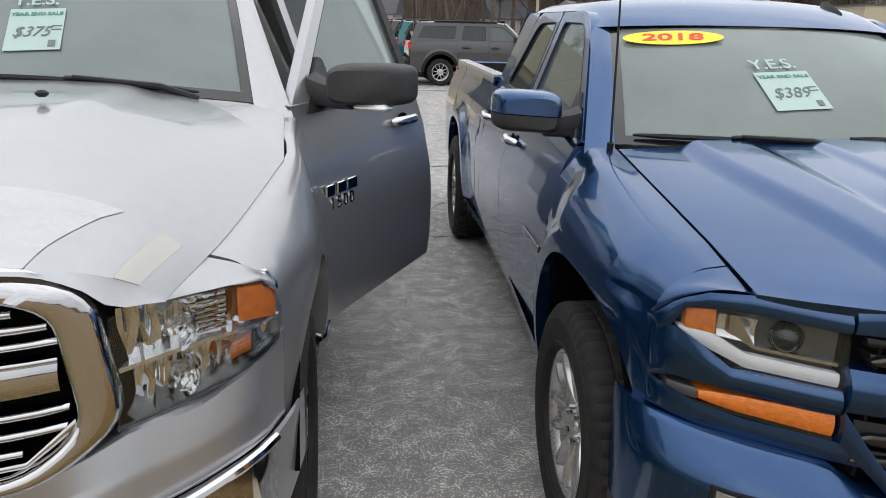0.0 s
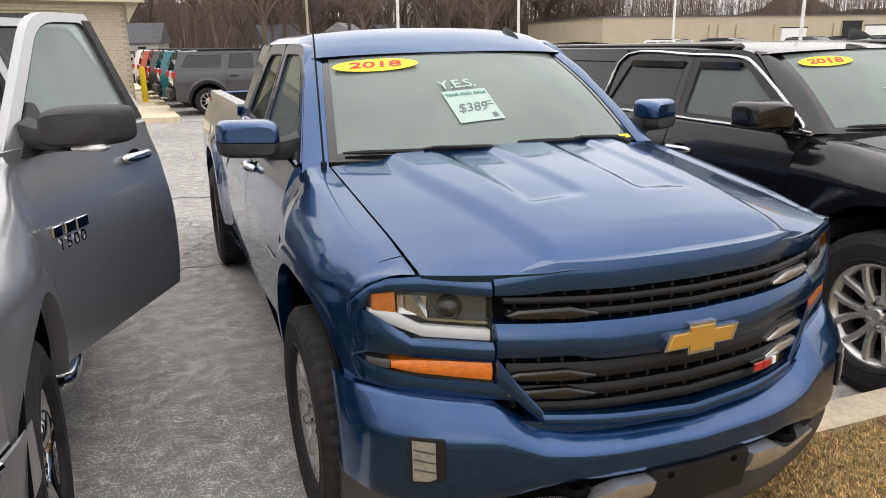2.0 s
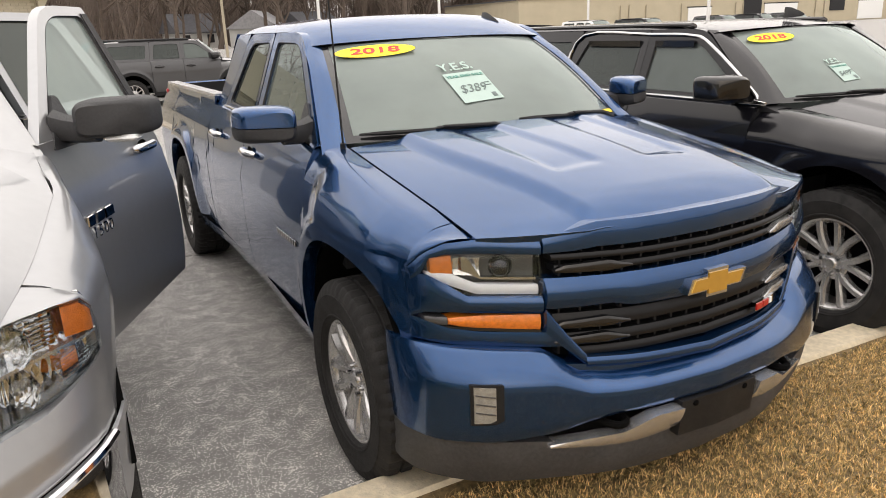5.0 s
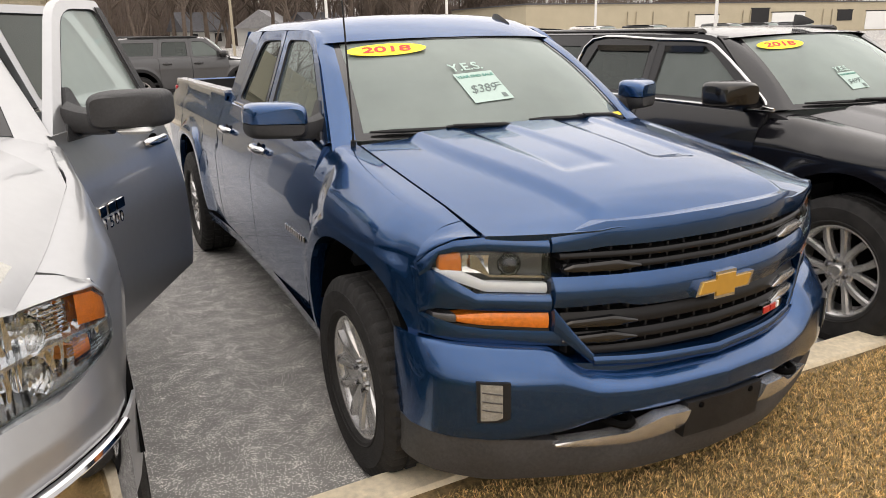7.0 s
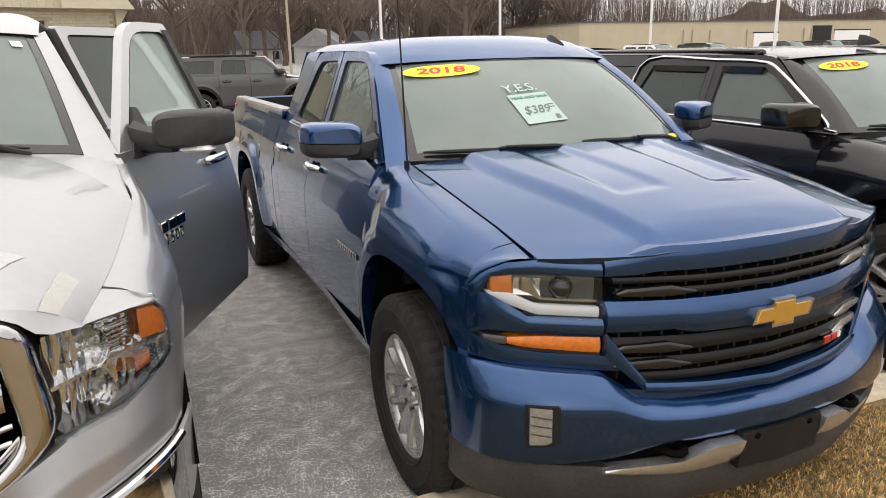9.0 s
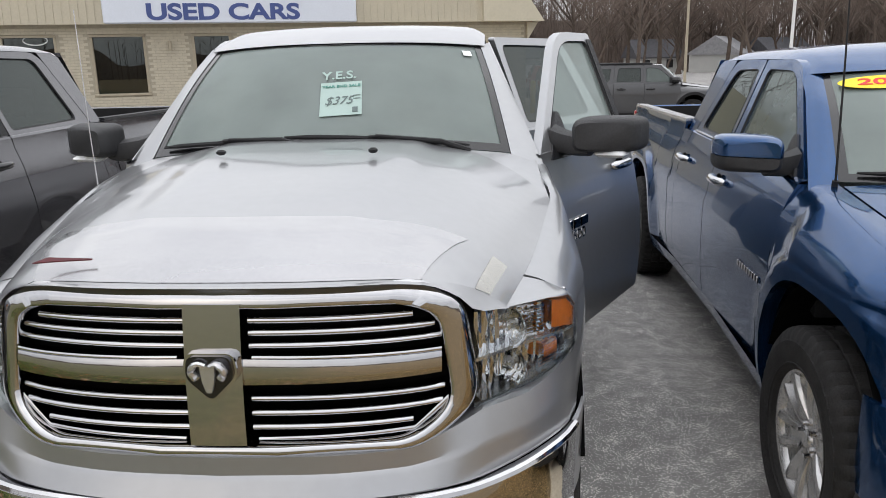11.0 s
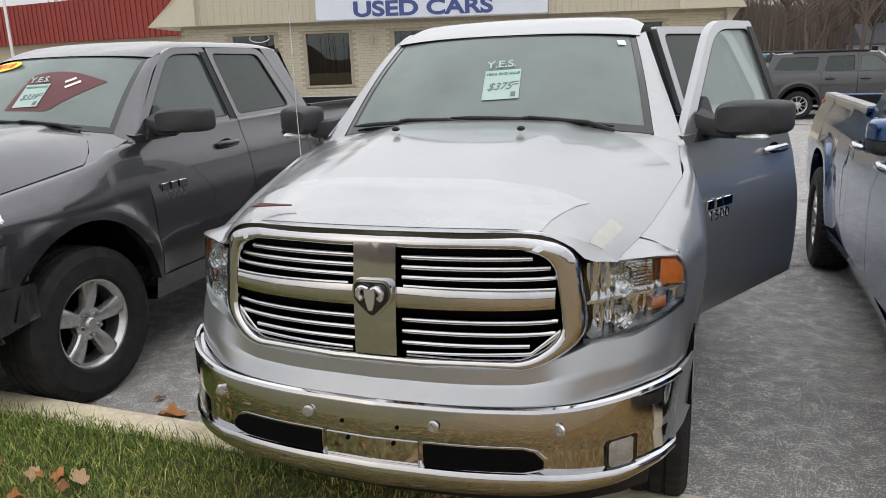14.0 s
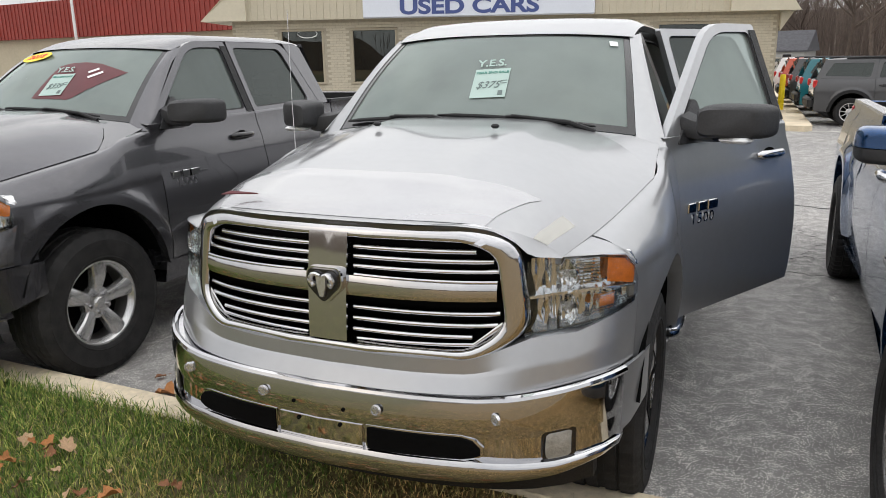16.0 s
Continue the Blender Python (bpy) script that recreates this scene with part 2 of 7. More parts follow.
# ---- mesh building ----
class G:
    """Gathers vertices and faces for one mesh."""

    def __init__(self):
        self.v, self.f = [], []

    def add(self, v, f):
        o = len(self.v)
        self.v += [tuple(p) for p in v]
        self.f += [tuple(i + o for i in q) for q in f]
        return self

    def grid(self, rows, closed=False):
        nr, nc = len(rows), len(rows[0])
        f = []
        for i in range(nr - 1):
            for j in range(nc if closed else nc - 1):
                k = (j + 1) % nc
                f.append((i * nc + j, i * nc + k, (i + 1) * nc + k, (i + 1) * nc + j))
        return self.add([p for r in rows for p in r], f)

    def loops(self, rows):
        """A skin over closed loops, with end caps."""
        self.grid(rows, True)
        n, o = len(rows[0]), len(self.v) - len(rows) * len(rows[0])
        self.f.append(tuple(o + j for j in reversed(range(n))))
        self.f.append(tuple(o + (len(rows) - 1) * n + j for j in range(n)))
        return self

    def box(self, x, y, z, sx, sy, sz, bev=0.0, m=None):
        b = min(bev, sx / 2.2, sy / 2.2, sz / 2.2)
        rows = []
        for zz, ins in ((-sz / 2, b), (-sz / 2 + b, 0), (sz / 2 - b, 0), (sz / 2, b)) if b else ((-sz / 2, 0), (sz / 2, 0)):
            ax, ay = sx / 2 - ins, sy / 2 - ins
            c = b if b else 0
            if c:
                ring = [(ax, -ay + c), (ax, ay - c), (ax - c, ay), (-ax + c, ay), (-ax, ay - c), (-ax, -ay + c), (-ax + c, -ay), (ax - c, -ay)]
            else:
                ring = [(ax, -ay), (ax, ay), (-ax, ay), (-ax, -ay)]
            rows.append([(p, q, zz) for p, q in ring])
        mm = Matrix.Translation((x, y, z)) @ (m or Matrix())
        return self.loops([[mm @ Vector(p) for p in r] for r in rows])

    def tube(self, path, r, n=8):
        path = [Vector(p) for p in path]
        rr = r if isinstance(r, (list, tuple)) else [r] * len(path)
        rows = []
        up = Vector((0, 0, 1))
        for i, p in enumerate(path):
            d = (path[min(i + 1, len(path) - 1)] - path[max(i - 1, 0)]).normalized()
            a = d.cross(up if abs(d.z) < 0.95 else Vector((1, 0, 0))).normalized()
            b = a.cross(d)
            rows.append([p + rr[i] * (math.cos(t) * a + math.sin(t) * b) for t in [2 * math.pi * k / n for k in range(n)]])
        return self.loops(rows)

    def lathe(self, prof, n=48, c=(0, 0, 0), mod=None):
        """prof: (radius, offset along x); turns round the x axis."""
        rows = []
        for k in range(n):
            t = 2 * math.pi * k / n
            rows.append([(c[0] + a, c[1] + (r + (mod(k, i) if mod else 0)) * math.cos(t), c[2] + (r + (mod(k, i) if mod else 0)) * math.sin(t)) for i, (r, a) in enumerate(prof)])
        rows.append(rows[0])
        return self.grid(rows)

    def prism(self, poly, off):
        off = Vector(off)
        a = [Vector(p) for p in poly]
        return self.loops([a, [p + off for p in a]])

    def mirror(self):
        o = len(self.v)
        self.v += [(-x, y, z) for x, y, z in self.v]
        self.f += [tuple(i + o for i in reversed(q)) for q in self.f]
        return self

    def moved(self, m):
        self.v = [tuple(m @ Vector(p)) for p in self.v]
        return self

    def mesh(self, name, material, sharp=38, weld=0.0004):
        bm = bmesh.new()
        vs = [bm.verts.new(p) for p in self.v]
        for q in self.f:
            try:
                bm.faces.new([vs[i] for i in q])
            except ValueError:
                pass
        if weld:
            bmesh.ops.remove_doubles(bm, verts=bm.verts, dist=weld)
        bmesh.ops.recalc_face_normals(bm, faces=bm.faces)
        for f in bm.faces:
            f.smooth = True
        me = bpy.data.meshes.new(name)
        bm.to_mesh(me)
        bm.free()
        me.set_sharp_from_angle(angle=radians(sharp))
        me.materials.append(material)
        return me


def part(name, g, material, parent=None, label="", sharp=38, weld=0.0004):
    ob = new(name, g.mesh(name, M[material] if isinstance(material, str) else material, sharp, weld))
    if parent:
        ob.parent = parent
    return tagged(ob, label) if label else ob


def thing(name, label, category, m=None, group=""):
    ob = new(name)
    ob.empty_display_size = 0.2
    tagged(ob, label, category, group)
    if m:
        ob.matrix_basis = m
    return ob


def cr(pts, n):
    """A smooth curve (Catmull-Rom) through points, n steps in each span."""
    p = [np.array(q, float) for q in pts]
    p = [2 * p[0] - p[1]] + p + [2 * p[-1] - p[-2]]
    out = []
    for i in range(1, len(p) - 2):
        for k in range(n):
            t = k / n
            out.append(0.5 * ((2 * p[i]) + (p[i + 1] - p[i - 1]) * t + (2 * p[i - 1] - 5 * p[i] + 4 * p[i + 1] - p[i + 2]) * t * t + (3 * p[i] - p[i - 1] - 3 * p[i + 1] + p[i + 2]) * t ** 3))
    out.append(p[-2])
    return [tuple(float(c) for c in q) for q in out]


def lut(*pairs):
    """A smooth function through (x, value) pairs."""
    pts = cr(pairs, 10)
    xs, ys = [p[0] for p in pts], [p[1] for p in pts]
    return lambda x: float(np.interp(x, xs, ys))


def lin(*pairs):
    xs, ys = [p[0] for p in pairs], [p[1] for p in pairs]
    return lambda x: float(np.interp(x, xs, ys))


def rounded(poly, r, k=5):
    """A polygon in a plane with its corners rounded."""
    out, n = [], len(poly)
    for i in range(n):
        p, a, b = Vector(poly[i]), Vector(poly[i - 1]), Vector(poly[(i + 1) % n])
        rr = r[i] if isinstance(r, (list, tuple)) else r
        d1, d2 = (a - p), (b - p)
        s = min(rr, d1.length * 0.45, d2.length * 0.45)
        p1, p2 = p + d1.normalized() * s, p + d2.normalized() * s
        for j in range(k + 1):
            t = j / k
            out.append(tuple((1 - t) ** 2 * p1 + 2 * t * (1 - t) * p + t * t * p2))
    return out


def strip(g, st, yf, proud=0.0, depth=0.05, bulge=0.0, lean=0.0, z0=0.0, nx=10, nz=4, s=1):
    """A bar or panel across a vehicle's front: stations (x, low z, high z), its face on the plan curve yf."""
    lo, hi = lin(*[(a, b) for a, b, c in st]), lin(*[(a, c) for a, b, c in st])
    xs = sorted(set([a for a, b, c in st] + [st[0][0] + (st[-1][0] - st[0][0]) * i / nx for i in range(nx + 1)]))
    rows = []
    for x in xs:
        a, b = lo(x), hi(x)
        loop = []
        for i in range(nz + 1):
            t = i / nz
            z = a + (b - a) * t
            loop.append((s * x, yf(abs(x)) - proud - bulge * (1 - (2 * t - 1) ** 2) + lean * (z - z0), z))
        back = depth
        loop.append((s * x, loop[-1][1] + back, b))
        loop.append((s * x, loop[0][1] + back, a))
        rows.append(loop)
    return g.loops(rows)


def word(name, text, size, material, parent, m, depth=0.003, sx=1.0, label="", shear=0.0, bold=0.0):
    cu = bpy.data.curves.new(name, "FONT")
    cu.offset = bold
    cu.body, cu.size, cu.extrude, cu.align_x, cu.align_y, cu.shear = text, size, depth, "CENTER", "CENTER", shear
    tmp = bpy.data.objects.new(name, cu)
    scene.collection.objects.link(tmp)
    me = bpy.data.meshes.new_from_object(tmp.evaluated_get(bpy.context.evaluated_depsgraph_get()))
    bpy.data.objects.remove(tmp)
    me.materials.clear()
    me.materials.append(M[material])
    ob = new(name, me)
    ob.matrix_basis = m @ Matrix.Diagonal((sx, 1, 1, 1))
    if parent:
        ob.parent = parent
    return tagged(ob, label) if label else ob



# ---- wheels ----
CACHE = {}


def wheel_meshes(style, R, W, rim):
    key = (style, R, W, rim)
    if key in CACHE:
        return CACHE[key]
    h = W / 2
    half = [(rim + 0.004, 0.80 * h), (rim + 0.018, 0.98 * h), (rim + 0.027, 1.01 * h), (rim + 0.029, 1.04 * h), (rim + 0.034, 1.04 * h), (rim + 0.036, 1.02 * h), (rim + 0.055, 1.05 * h), (R - 0.055, 1.06 * h), (R - 0.05, 1.03 * h), (R - 0.022, 0.97 * h), (R - 0.004, 0.86 * h), (R, 0.74 * h), (R, 0.50 * h), (R - 0.010, 0.48 * h), (R - 0.010, 0.42 * h), (R, 0.40 * h), (R + 0.001, 0.10 * h), (R - 0.010, 0.08 * h)]
    prof = half + [(r, -a) for r, a in reversed(half)]
    m = len(prof)
    lug = {8, 9, 10, 11, 12, m - 13, m - 12, m - 11, m - 10, m - 9}
    mid = {15, 16, m - 16, m - 17}

    def mod(k, i):
        if i in lug and k % 3 == 0:
            return -0.008 if style == "six" else -0.005
        if i in mid and (k + 2) % 5 == 0:
            return -0.009 if style == "six" else -0.005
        return 0.0

    tyre = G().lathe(prof, 150, mod=mod)
    barrel = G().lathe([(rim, -0.8 * h), (rim - 0.012, -0.6 * h), (rim - 0.02, 0.3 * h), (rim - 0.014, 0.66 * h)], 48)
    # plain disc closing the wheel; coloured near black for the shade behind the spokes
    disc = G().lathe([(0.0, 0.02 * h), (rim - 0.03, 0.0), (rim - 0.03, -0.15 * h)], 32)
    # centre boss and outer lip
    sp = G().lathe([(0.001, 0.74 * h), (0.026, 0.74 * h), (0.033, 0.70 * h), (0.037, 0.63 * h), (0.045, 0.62 * h), (0.080, 0.60 * h), (0.090, 0.56 * h), (0.092, 0.25 * h)], 36)
    sp.lathe([(rim - 0.022, 0.60 * h), (rim - 0.012, 0.76 * h), (rim - 0.002, 0.84 * h), (rim + 0.008, 0.86 * h), (rim + 0.009, 0.80 * h)], 56)

    def arm(a0, a1, w0, w1, sect, z0=0.60, z1=0.80, arch=0.06, r0=0.06):
        rows = []
        for t in (0.0, 0.2, 0.45, 0.7, 1.0):
            r = r0 + (rim - 0.010 - r0) * t
            w = w0 + (w1 - w0) * t
            d = h * (z0 + arch * math.sin(t * math.pi) + (z1 - z0) * t)
            a = a0 + (a1 - a0) * t
            e, tg = Vector((0, math.cos(a), math.sin(a))), Vector((0, -math.sin(a), math.cos(a)))
            rows.append([e * r + tg * (q * w) + Vector((d + dd * (t if dd > -0.03 and abs(q) < 0.3 else 1), 0, 0)) for q, dd in sect])
        sp.loops(rows)

    if style == "six":
        # broad spokes with a channel down the middle, pockets between them
        sect = ((-1, -0.045), (-1, -0.010), (-0.86, 0.002), (-0.52, 0.004), (-0.26, -0.018), (0.26, -0.018), (0.52, 0.004), (0.86, 0.002), (1, -0.010), (1, -0.045))
        for k in range(6):
            a = 2 * math.pi * k / 6
            arm(a, a, 0.036, 0.078, sect)
        sp.lathe([(rim * 0.74, 0.30 * h), (rim * 0.76, 0.46 * h), (rim - 0.016, 0.66 * h)], 48)
    elif style == "fork":
        # each spoke forks into two on its way out
        sect = ((-1, -0.04), (-1, -0.008), (-0.6, 0.004), (0.6, 0.004), (1, -0.008), (1, -0.04))
        for k in range(6):
            a = 2 * math.pi * k / 6
            for e in (-1, 1):
                arm(a + e * 0.10, a + e * 0.30, 0.017, 0.021, sect)
    elif style == "five":
        # flat-topped spokes with a crease, wider at the rim
        sect = ((-1, -0.05), (-1, -0.014), (-0.80, -0.004), (-0.12, 0.008), (0.55, 0.000), (0.85, -0.006), (1, -0.016), (1, -0.05))
        for k in range(5):
            a = 2 * math.pi * k / 5
            arm(a, a, 0.030, 0.054, sect, arch=0.08)
    else:
        sect = ((-1, -0.03), (-1, -0.006), (-0.6, 0.004), (0.6, 0.004), (1, -0.006), (1, -0.03))
        for k in range(10):
            a = 2 * math.pi * k / 10
            arm(a, a, 0.012, 0.014, sect)
    nuts = G().lathe([(0.001, 0.78 * h), (0.009, 0.78 * h), (0.012, 0.60 * h)], 8)
    out = (tyre, barrel, disc, sp, nuts)
    CACHE[key] = out
    return out


def wheel(parent, x, y, s, z=0.405, style="six", R=0.405, W=0.265, rim=0.238, metal="alloy", spin=0.0, lod=True):
    key = ("data", style, R, W, rim, metal)
    if key not in CACHE:
        g = wheel_meshes(style, R, W, rim)
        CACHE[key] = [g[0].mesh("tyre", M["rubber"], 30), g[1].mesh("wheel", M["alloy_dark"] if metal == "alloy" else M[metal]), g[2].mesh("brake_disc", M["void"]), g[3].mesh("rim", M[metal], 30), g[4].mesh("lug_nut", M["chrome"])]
    d = CACHE[key]
    w = new("wheel", d[1])
    w.parent = parent
    w.matrix_basis = pose(x, y, z, spin, 0, 0 if s > 0 else 180)
    for name, me in (("tyre", d[0]), ("rim", d[3]), ("brake_disc", d[2])):
        o = new(name, me)
        o.parent = w
    n = 5 if style == "five" else 6
    for k in range(n if R > 0.38 else 0):
        a = 2 * math.pi * (k + 0.5) / n
        o = new("lug_nut", d[4])
        o.parent = w
        o.location = (0, 0.058 * math.cos(a), 0.058 * math.sin(a))
    return w


# ---- pickup and van bodies ----
def body_x(c):
    """Half width of a vehicle's side at (y, z), with its wheel-arch flares and rounded front."""
    prof, hubs, hz, R = c["prof"], c["hubs"], c["hz"], c["arch"]

    def X(y, z):
        x = prof(z)
        if y < c.get("taper", 0.9):
            x -= c.get("taper_k", 0.25) * (c.get("taper", 0.9) - y) ** 2
        for h in hubs:
            e = c.get("arch_e", 2.0)
            r = (abs(y - h) ** e + abs((z - hz) / c.get("arch_k", 1.0)) ** e) ** (1 / e)
            t = max(0.0, min(1.0, (r - R - 0.055) / 0.06))
            x += c.get("flare", 0.022) * (1 - t * t * (3 - 2 * t))
        k = c["cap"](y) if "cap" in c else 9.0
        return 0.5 * (x + k - math.sqrt((x - k) ** 2 + 0.02 ** 2))
    return X


def bottom(c):
    def b(y):
        z = c["rock"](y)
        for h in c["hubs"]:
            d = abs(y - h)
            if d < c["arch"]:
                e = c.get("arch_e", 2.0)
                z = max(z, c["hz"] + max(0, c["arch"] ** e - d ** e) ** (1 / e) * c.get("arch_k", 1.0))
        return z
    return b


def ysteps(c, y0, y1, n):
    ys = {y0, y1} | {y0 + (y1 - y0) * i / n for i in range(n + 1)}
    for h in c["hubs"]:
        for e in (-1, 1):
            for q in (0.0, 0.0015, -0.0015):
                v = h + e * c["arch"] + q
                if y0 < v < y1:
                    ys.add(v)
        for k in range(1, 12):
            v = h + c["arch"] * math.cos(math.pi * k / 12)
            if y0 < v < y1:
                ys.add(v)
    return sorted(ys)


def flange(g, loop, off):
    g.grid([loop, [tuple(Vector(p) + Vector(off)) for p in loop]])


def side_skin(c, y0, y1, ztop, s, n=14, nz=12, zlow=None, thick=0.03, top_flange=True):
    """The outer skin of one side from y0 to y1, from ztop(y) down to the arch or sill, with turned-in edges."""
    X, bot = c["X"], zlow or bottom(c)
    g, rows = G(), []
    for y in ysteps(c, y0, y1, n):
        a, b = bot(y), ztop(y)
        rows.append([(s * X(y, b + (a - b) * i / nz), y, b + (a - b) * i / nz) for i in range(nz + 1)])
    g.grid(rows)
    o = (-s * thick, 0, 0)
    flange(g, rows[0], o)
    flange(g, rows[-1], o)
    flange(g, [r[-1] for r in rows], (-s * thick * 2.0, 0, 0.004))
    if top_flange:
        flange(g, [r[0] for r in rows], o)
    return g


def fender_top(c, y, xs, zm):
    """Section of the wing's shoulder at y, from the bonnet's edge out to (xs, zm)."""
    sh = c.get("shoulder", 0.55)
    sx, sz = c["seam"](y)
    return cr([(sx, sz), (sx + (xs - sx) * 0.45, sz - min(c.get("crownf", 0.012), 0.2 * (sz - zm))), (sx + (xs - sx) * 0.82, sz - (sz - zm) * (1 - sh)), (xs - 0.03 * (xs - sx), zm + (sz - zm) * 0.22), (xs, zm)], 4)


def fender(c, y0, y1, zm, s):
    """Front wing: rolls from the bonnet's edge over to the side, then down round the wheel."""
    X = c["X"]
    g, rows = G(), []
    bot = bottom(c)
    for y in ysteps(c, y0, y1, 18):
        top = fender_top(c, y, X(y, zm), zm)
        a = bot(y)
        low = [(X(y, zm + (a - zm) * i / 8), zm + (a - zm) * i / 8) for i in range(1, 9)]
        rows.append([(s * p, y, q) for p, q in top + low])
    g.grid(rows)
    flange(g, rows[0], (-s * 0.03, 0, -0.01))
    flange(g, rows[-1], (-s * 0.03, 0, 0))
    flange(g, [r[-1] for r in rows], (-s * 0.06, 0, 0.004))
    flange(g, [r[0] for r in rows], (-s * 0.004, 0, -0.03))
    return g


def ring(c, outer, inner, s, thick=0.035):
    """A window frame: outer and inner outlines in (y, z) on the side-glass plane."""
    Xg = c["Xg"]
    A = [(s * (Xg(z) + 0.004), y, z) for y, z in outer]
    B = [(s * (Xg(z) + 0.002), y, z) for y, z in inner]
    C = [(s * (Xg(z) - 0.018), y, z) for y, z in inner]
    D = [(s * (Xg(z) - thick), y, z) for y, z in outer]
    E = [(s * (Xg(z) - thick), y, z) for y, z in inner]
    g = G()
    g.grid([A, B, C, E, D, A], True)
    return g


def pane(c, poly, s, inset=0.012):
    g = G()
    g.add([(s * (c["Xg"](z) - inset), y, z) for y, z in poly], [tuple(range(len(poly)))])
    return g


def door(c, T, name, y0, y1, outer, inner, s, glassmat, handle, r_out, r_in, label=""):
    """A door with its lower skin, window frame, pane, seals, inner panel and handle."""
    belt = c["belt"]
    g = side_skin(c, y0, y1, belt, s, n=12, nz=14, zlow=c["rock"])
    g2 = ring(c, rounded(outer, r_out, 4), rounded(inner, r_in, 4), s)
    g.add(g2.v, g2.f)
    # waist moulding between skin and frame
    rows = []
    for y in [y0 + (y1 - y0) * i / 8 for i in range(9)]:
        b = belt(y)
        rows.append([(s * c["X"](y, b), y, b), (s * (c["Xg"](b + 0.015) + 0.012), y, b + 0.012), (s * (c["Xg"](b + 0.02) - 0.03), y, b + 0.022)])
    g.grid(rows)
    # inner panel
    rows = []
    for y in [y0 + 0.012 + (y1 - y0 - 0.024) * i / 6 for i in range(7)]:
        rows.append([(s * (c["X"](y, z) - 0.085), y, z) for z in [c["rock"](y) + 0.03 + (belt(y) - c["rock"](y) - 0.03) * k / 6 for k in range(7)]])
    d = part(name, g, c["paint"], T, label, sharp=30)
    gi = G().grid(rows)
    flange(gi, rows[0], (s * 0.07, 0, 0))
    flange(gi, rows[-1], (s * 0.07, 0, 0))
    flange(gi, [r[0] for r in rows], (s * 0.07, 0, 0))
    flange(gi, [r[-1] for r in rows], (s * 0.07, 0, 0))
    part("door_panel", gi, "dash", d)
    ins = rounded(inner, r_in, 4)
    part("window_glass", pane(c, ins, s), glassmat, d)
    cy, cz = sum(p[0] for p in ins) / len(ins), sum(p[1] for p in ins) / len(ins)
    seal = [(cy + (y - cy) * 0.975, cz + (z - cz) * 0.965) for y, z in ins]
    gs = G().grid([[(s * (c["Xg"](z) + 0.0035), y, z) for y, z in ins], [(s * (c["Xg"](z) - 0.006), y, z) for y, z in seal]], True)
    part("window_seal", gs, "trim", d)
    if c.get("black_posts") and name == "front_door":
        (ya, za), (yb, zb), yc, yd = outer[1], outer[2], inner[1][0] + 0.004, inner[2][0] + 0.004
        part("pillar_trim", G().prism([(s * (c["Xg"](z) + 0.008), y, z) for y, z in ((yc, za + 0.012), (ya + 0.002, za + 0.012), (yb + 0.002, zb - 0.03), (yd, zb - 0.03))], (-s * 0.003, 0, 0)), "trim", d)
    if handle:
        hy, hz, hm = handle
        x = c["X"](hy, hz)
        gh = G()
        path = cr([(s * (x + 0.004), hy - 0.11, hz), (s * (x + 0.03), hy - 0.07, hz + 0.004), (s * (x + 0.036), hy, hz + 0.004), (s * (x + 0.03), hy + 0.07, hz + 0.004), (s * (x + 0.004), hy + 0.11, hz)], 4)
        gh.tube(path, [0.013, 0.018] + [0.022] * (len(path) - 4) + [0.018, 0.013], 10)
        part("door_handle", gh, hm, d)
        cup = G().lathe([(0.001, 0.0), (0.03, 0.0), (0.045, 0.0045), (0.05, 0.003)], 20)
        cup.v = [(s * (x + 0.0005 + p[0]), hy + p[1] * 1.3, hz + p[2] * 0.7) for p in cup.v]
        # recess drawn as a black disc, its shade in the colour
        part("handle_recess", cup, "void", d)
    return d


def hood_point(c, u, v, bulge):
    y = c["hood_front"](u) * (1 - v) + c["hood_rear"](u) * v
    x = u * c["hood_w"](v)
    ze, zc = c["hood_edge"](v), c["hood_mid"](v)
    return (x, y, ze + (zc - ze) * (1 - abs(u) ** c["hood_p"](v)) + bulge(x, y))


def bonnet(c, T, bulge):
    """bulge(x, y) adds the ridges; its front edge follows c['hood_front'], its rear edge c['hood_rear']."""
    g, rows = G(), []
    nu, nv = 96, 44
    for i in range(nv + 1):
        v = i / nv
        row = []
        for j in range(nu + 1):
            row.append(hood_point(c, -1 + 2 * j / nu, v, bulge))
        rows.append(row)
    g.grid(rows)
    flange(g, rows[0], (0, 0.016, c.get("hood_lip", -0.035)))
    flange(g, [r[0] for r in rows], (0.01, 0, -0.03))
    flange(g, [r[-1] for r in rows], (-0.01, 0, -0.03))
    flange(g, rows[-1], (0, 0.0, -0.03))
    return part("bonnet", g, c["paint"], T, sharp=50)


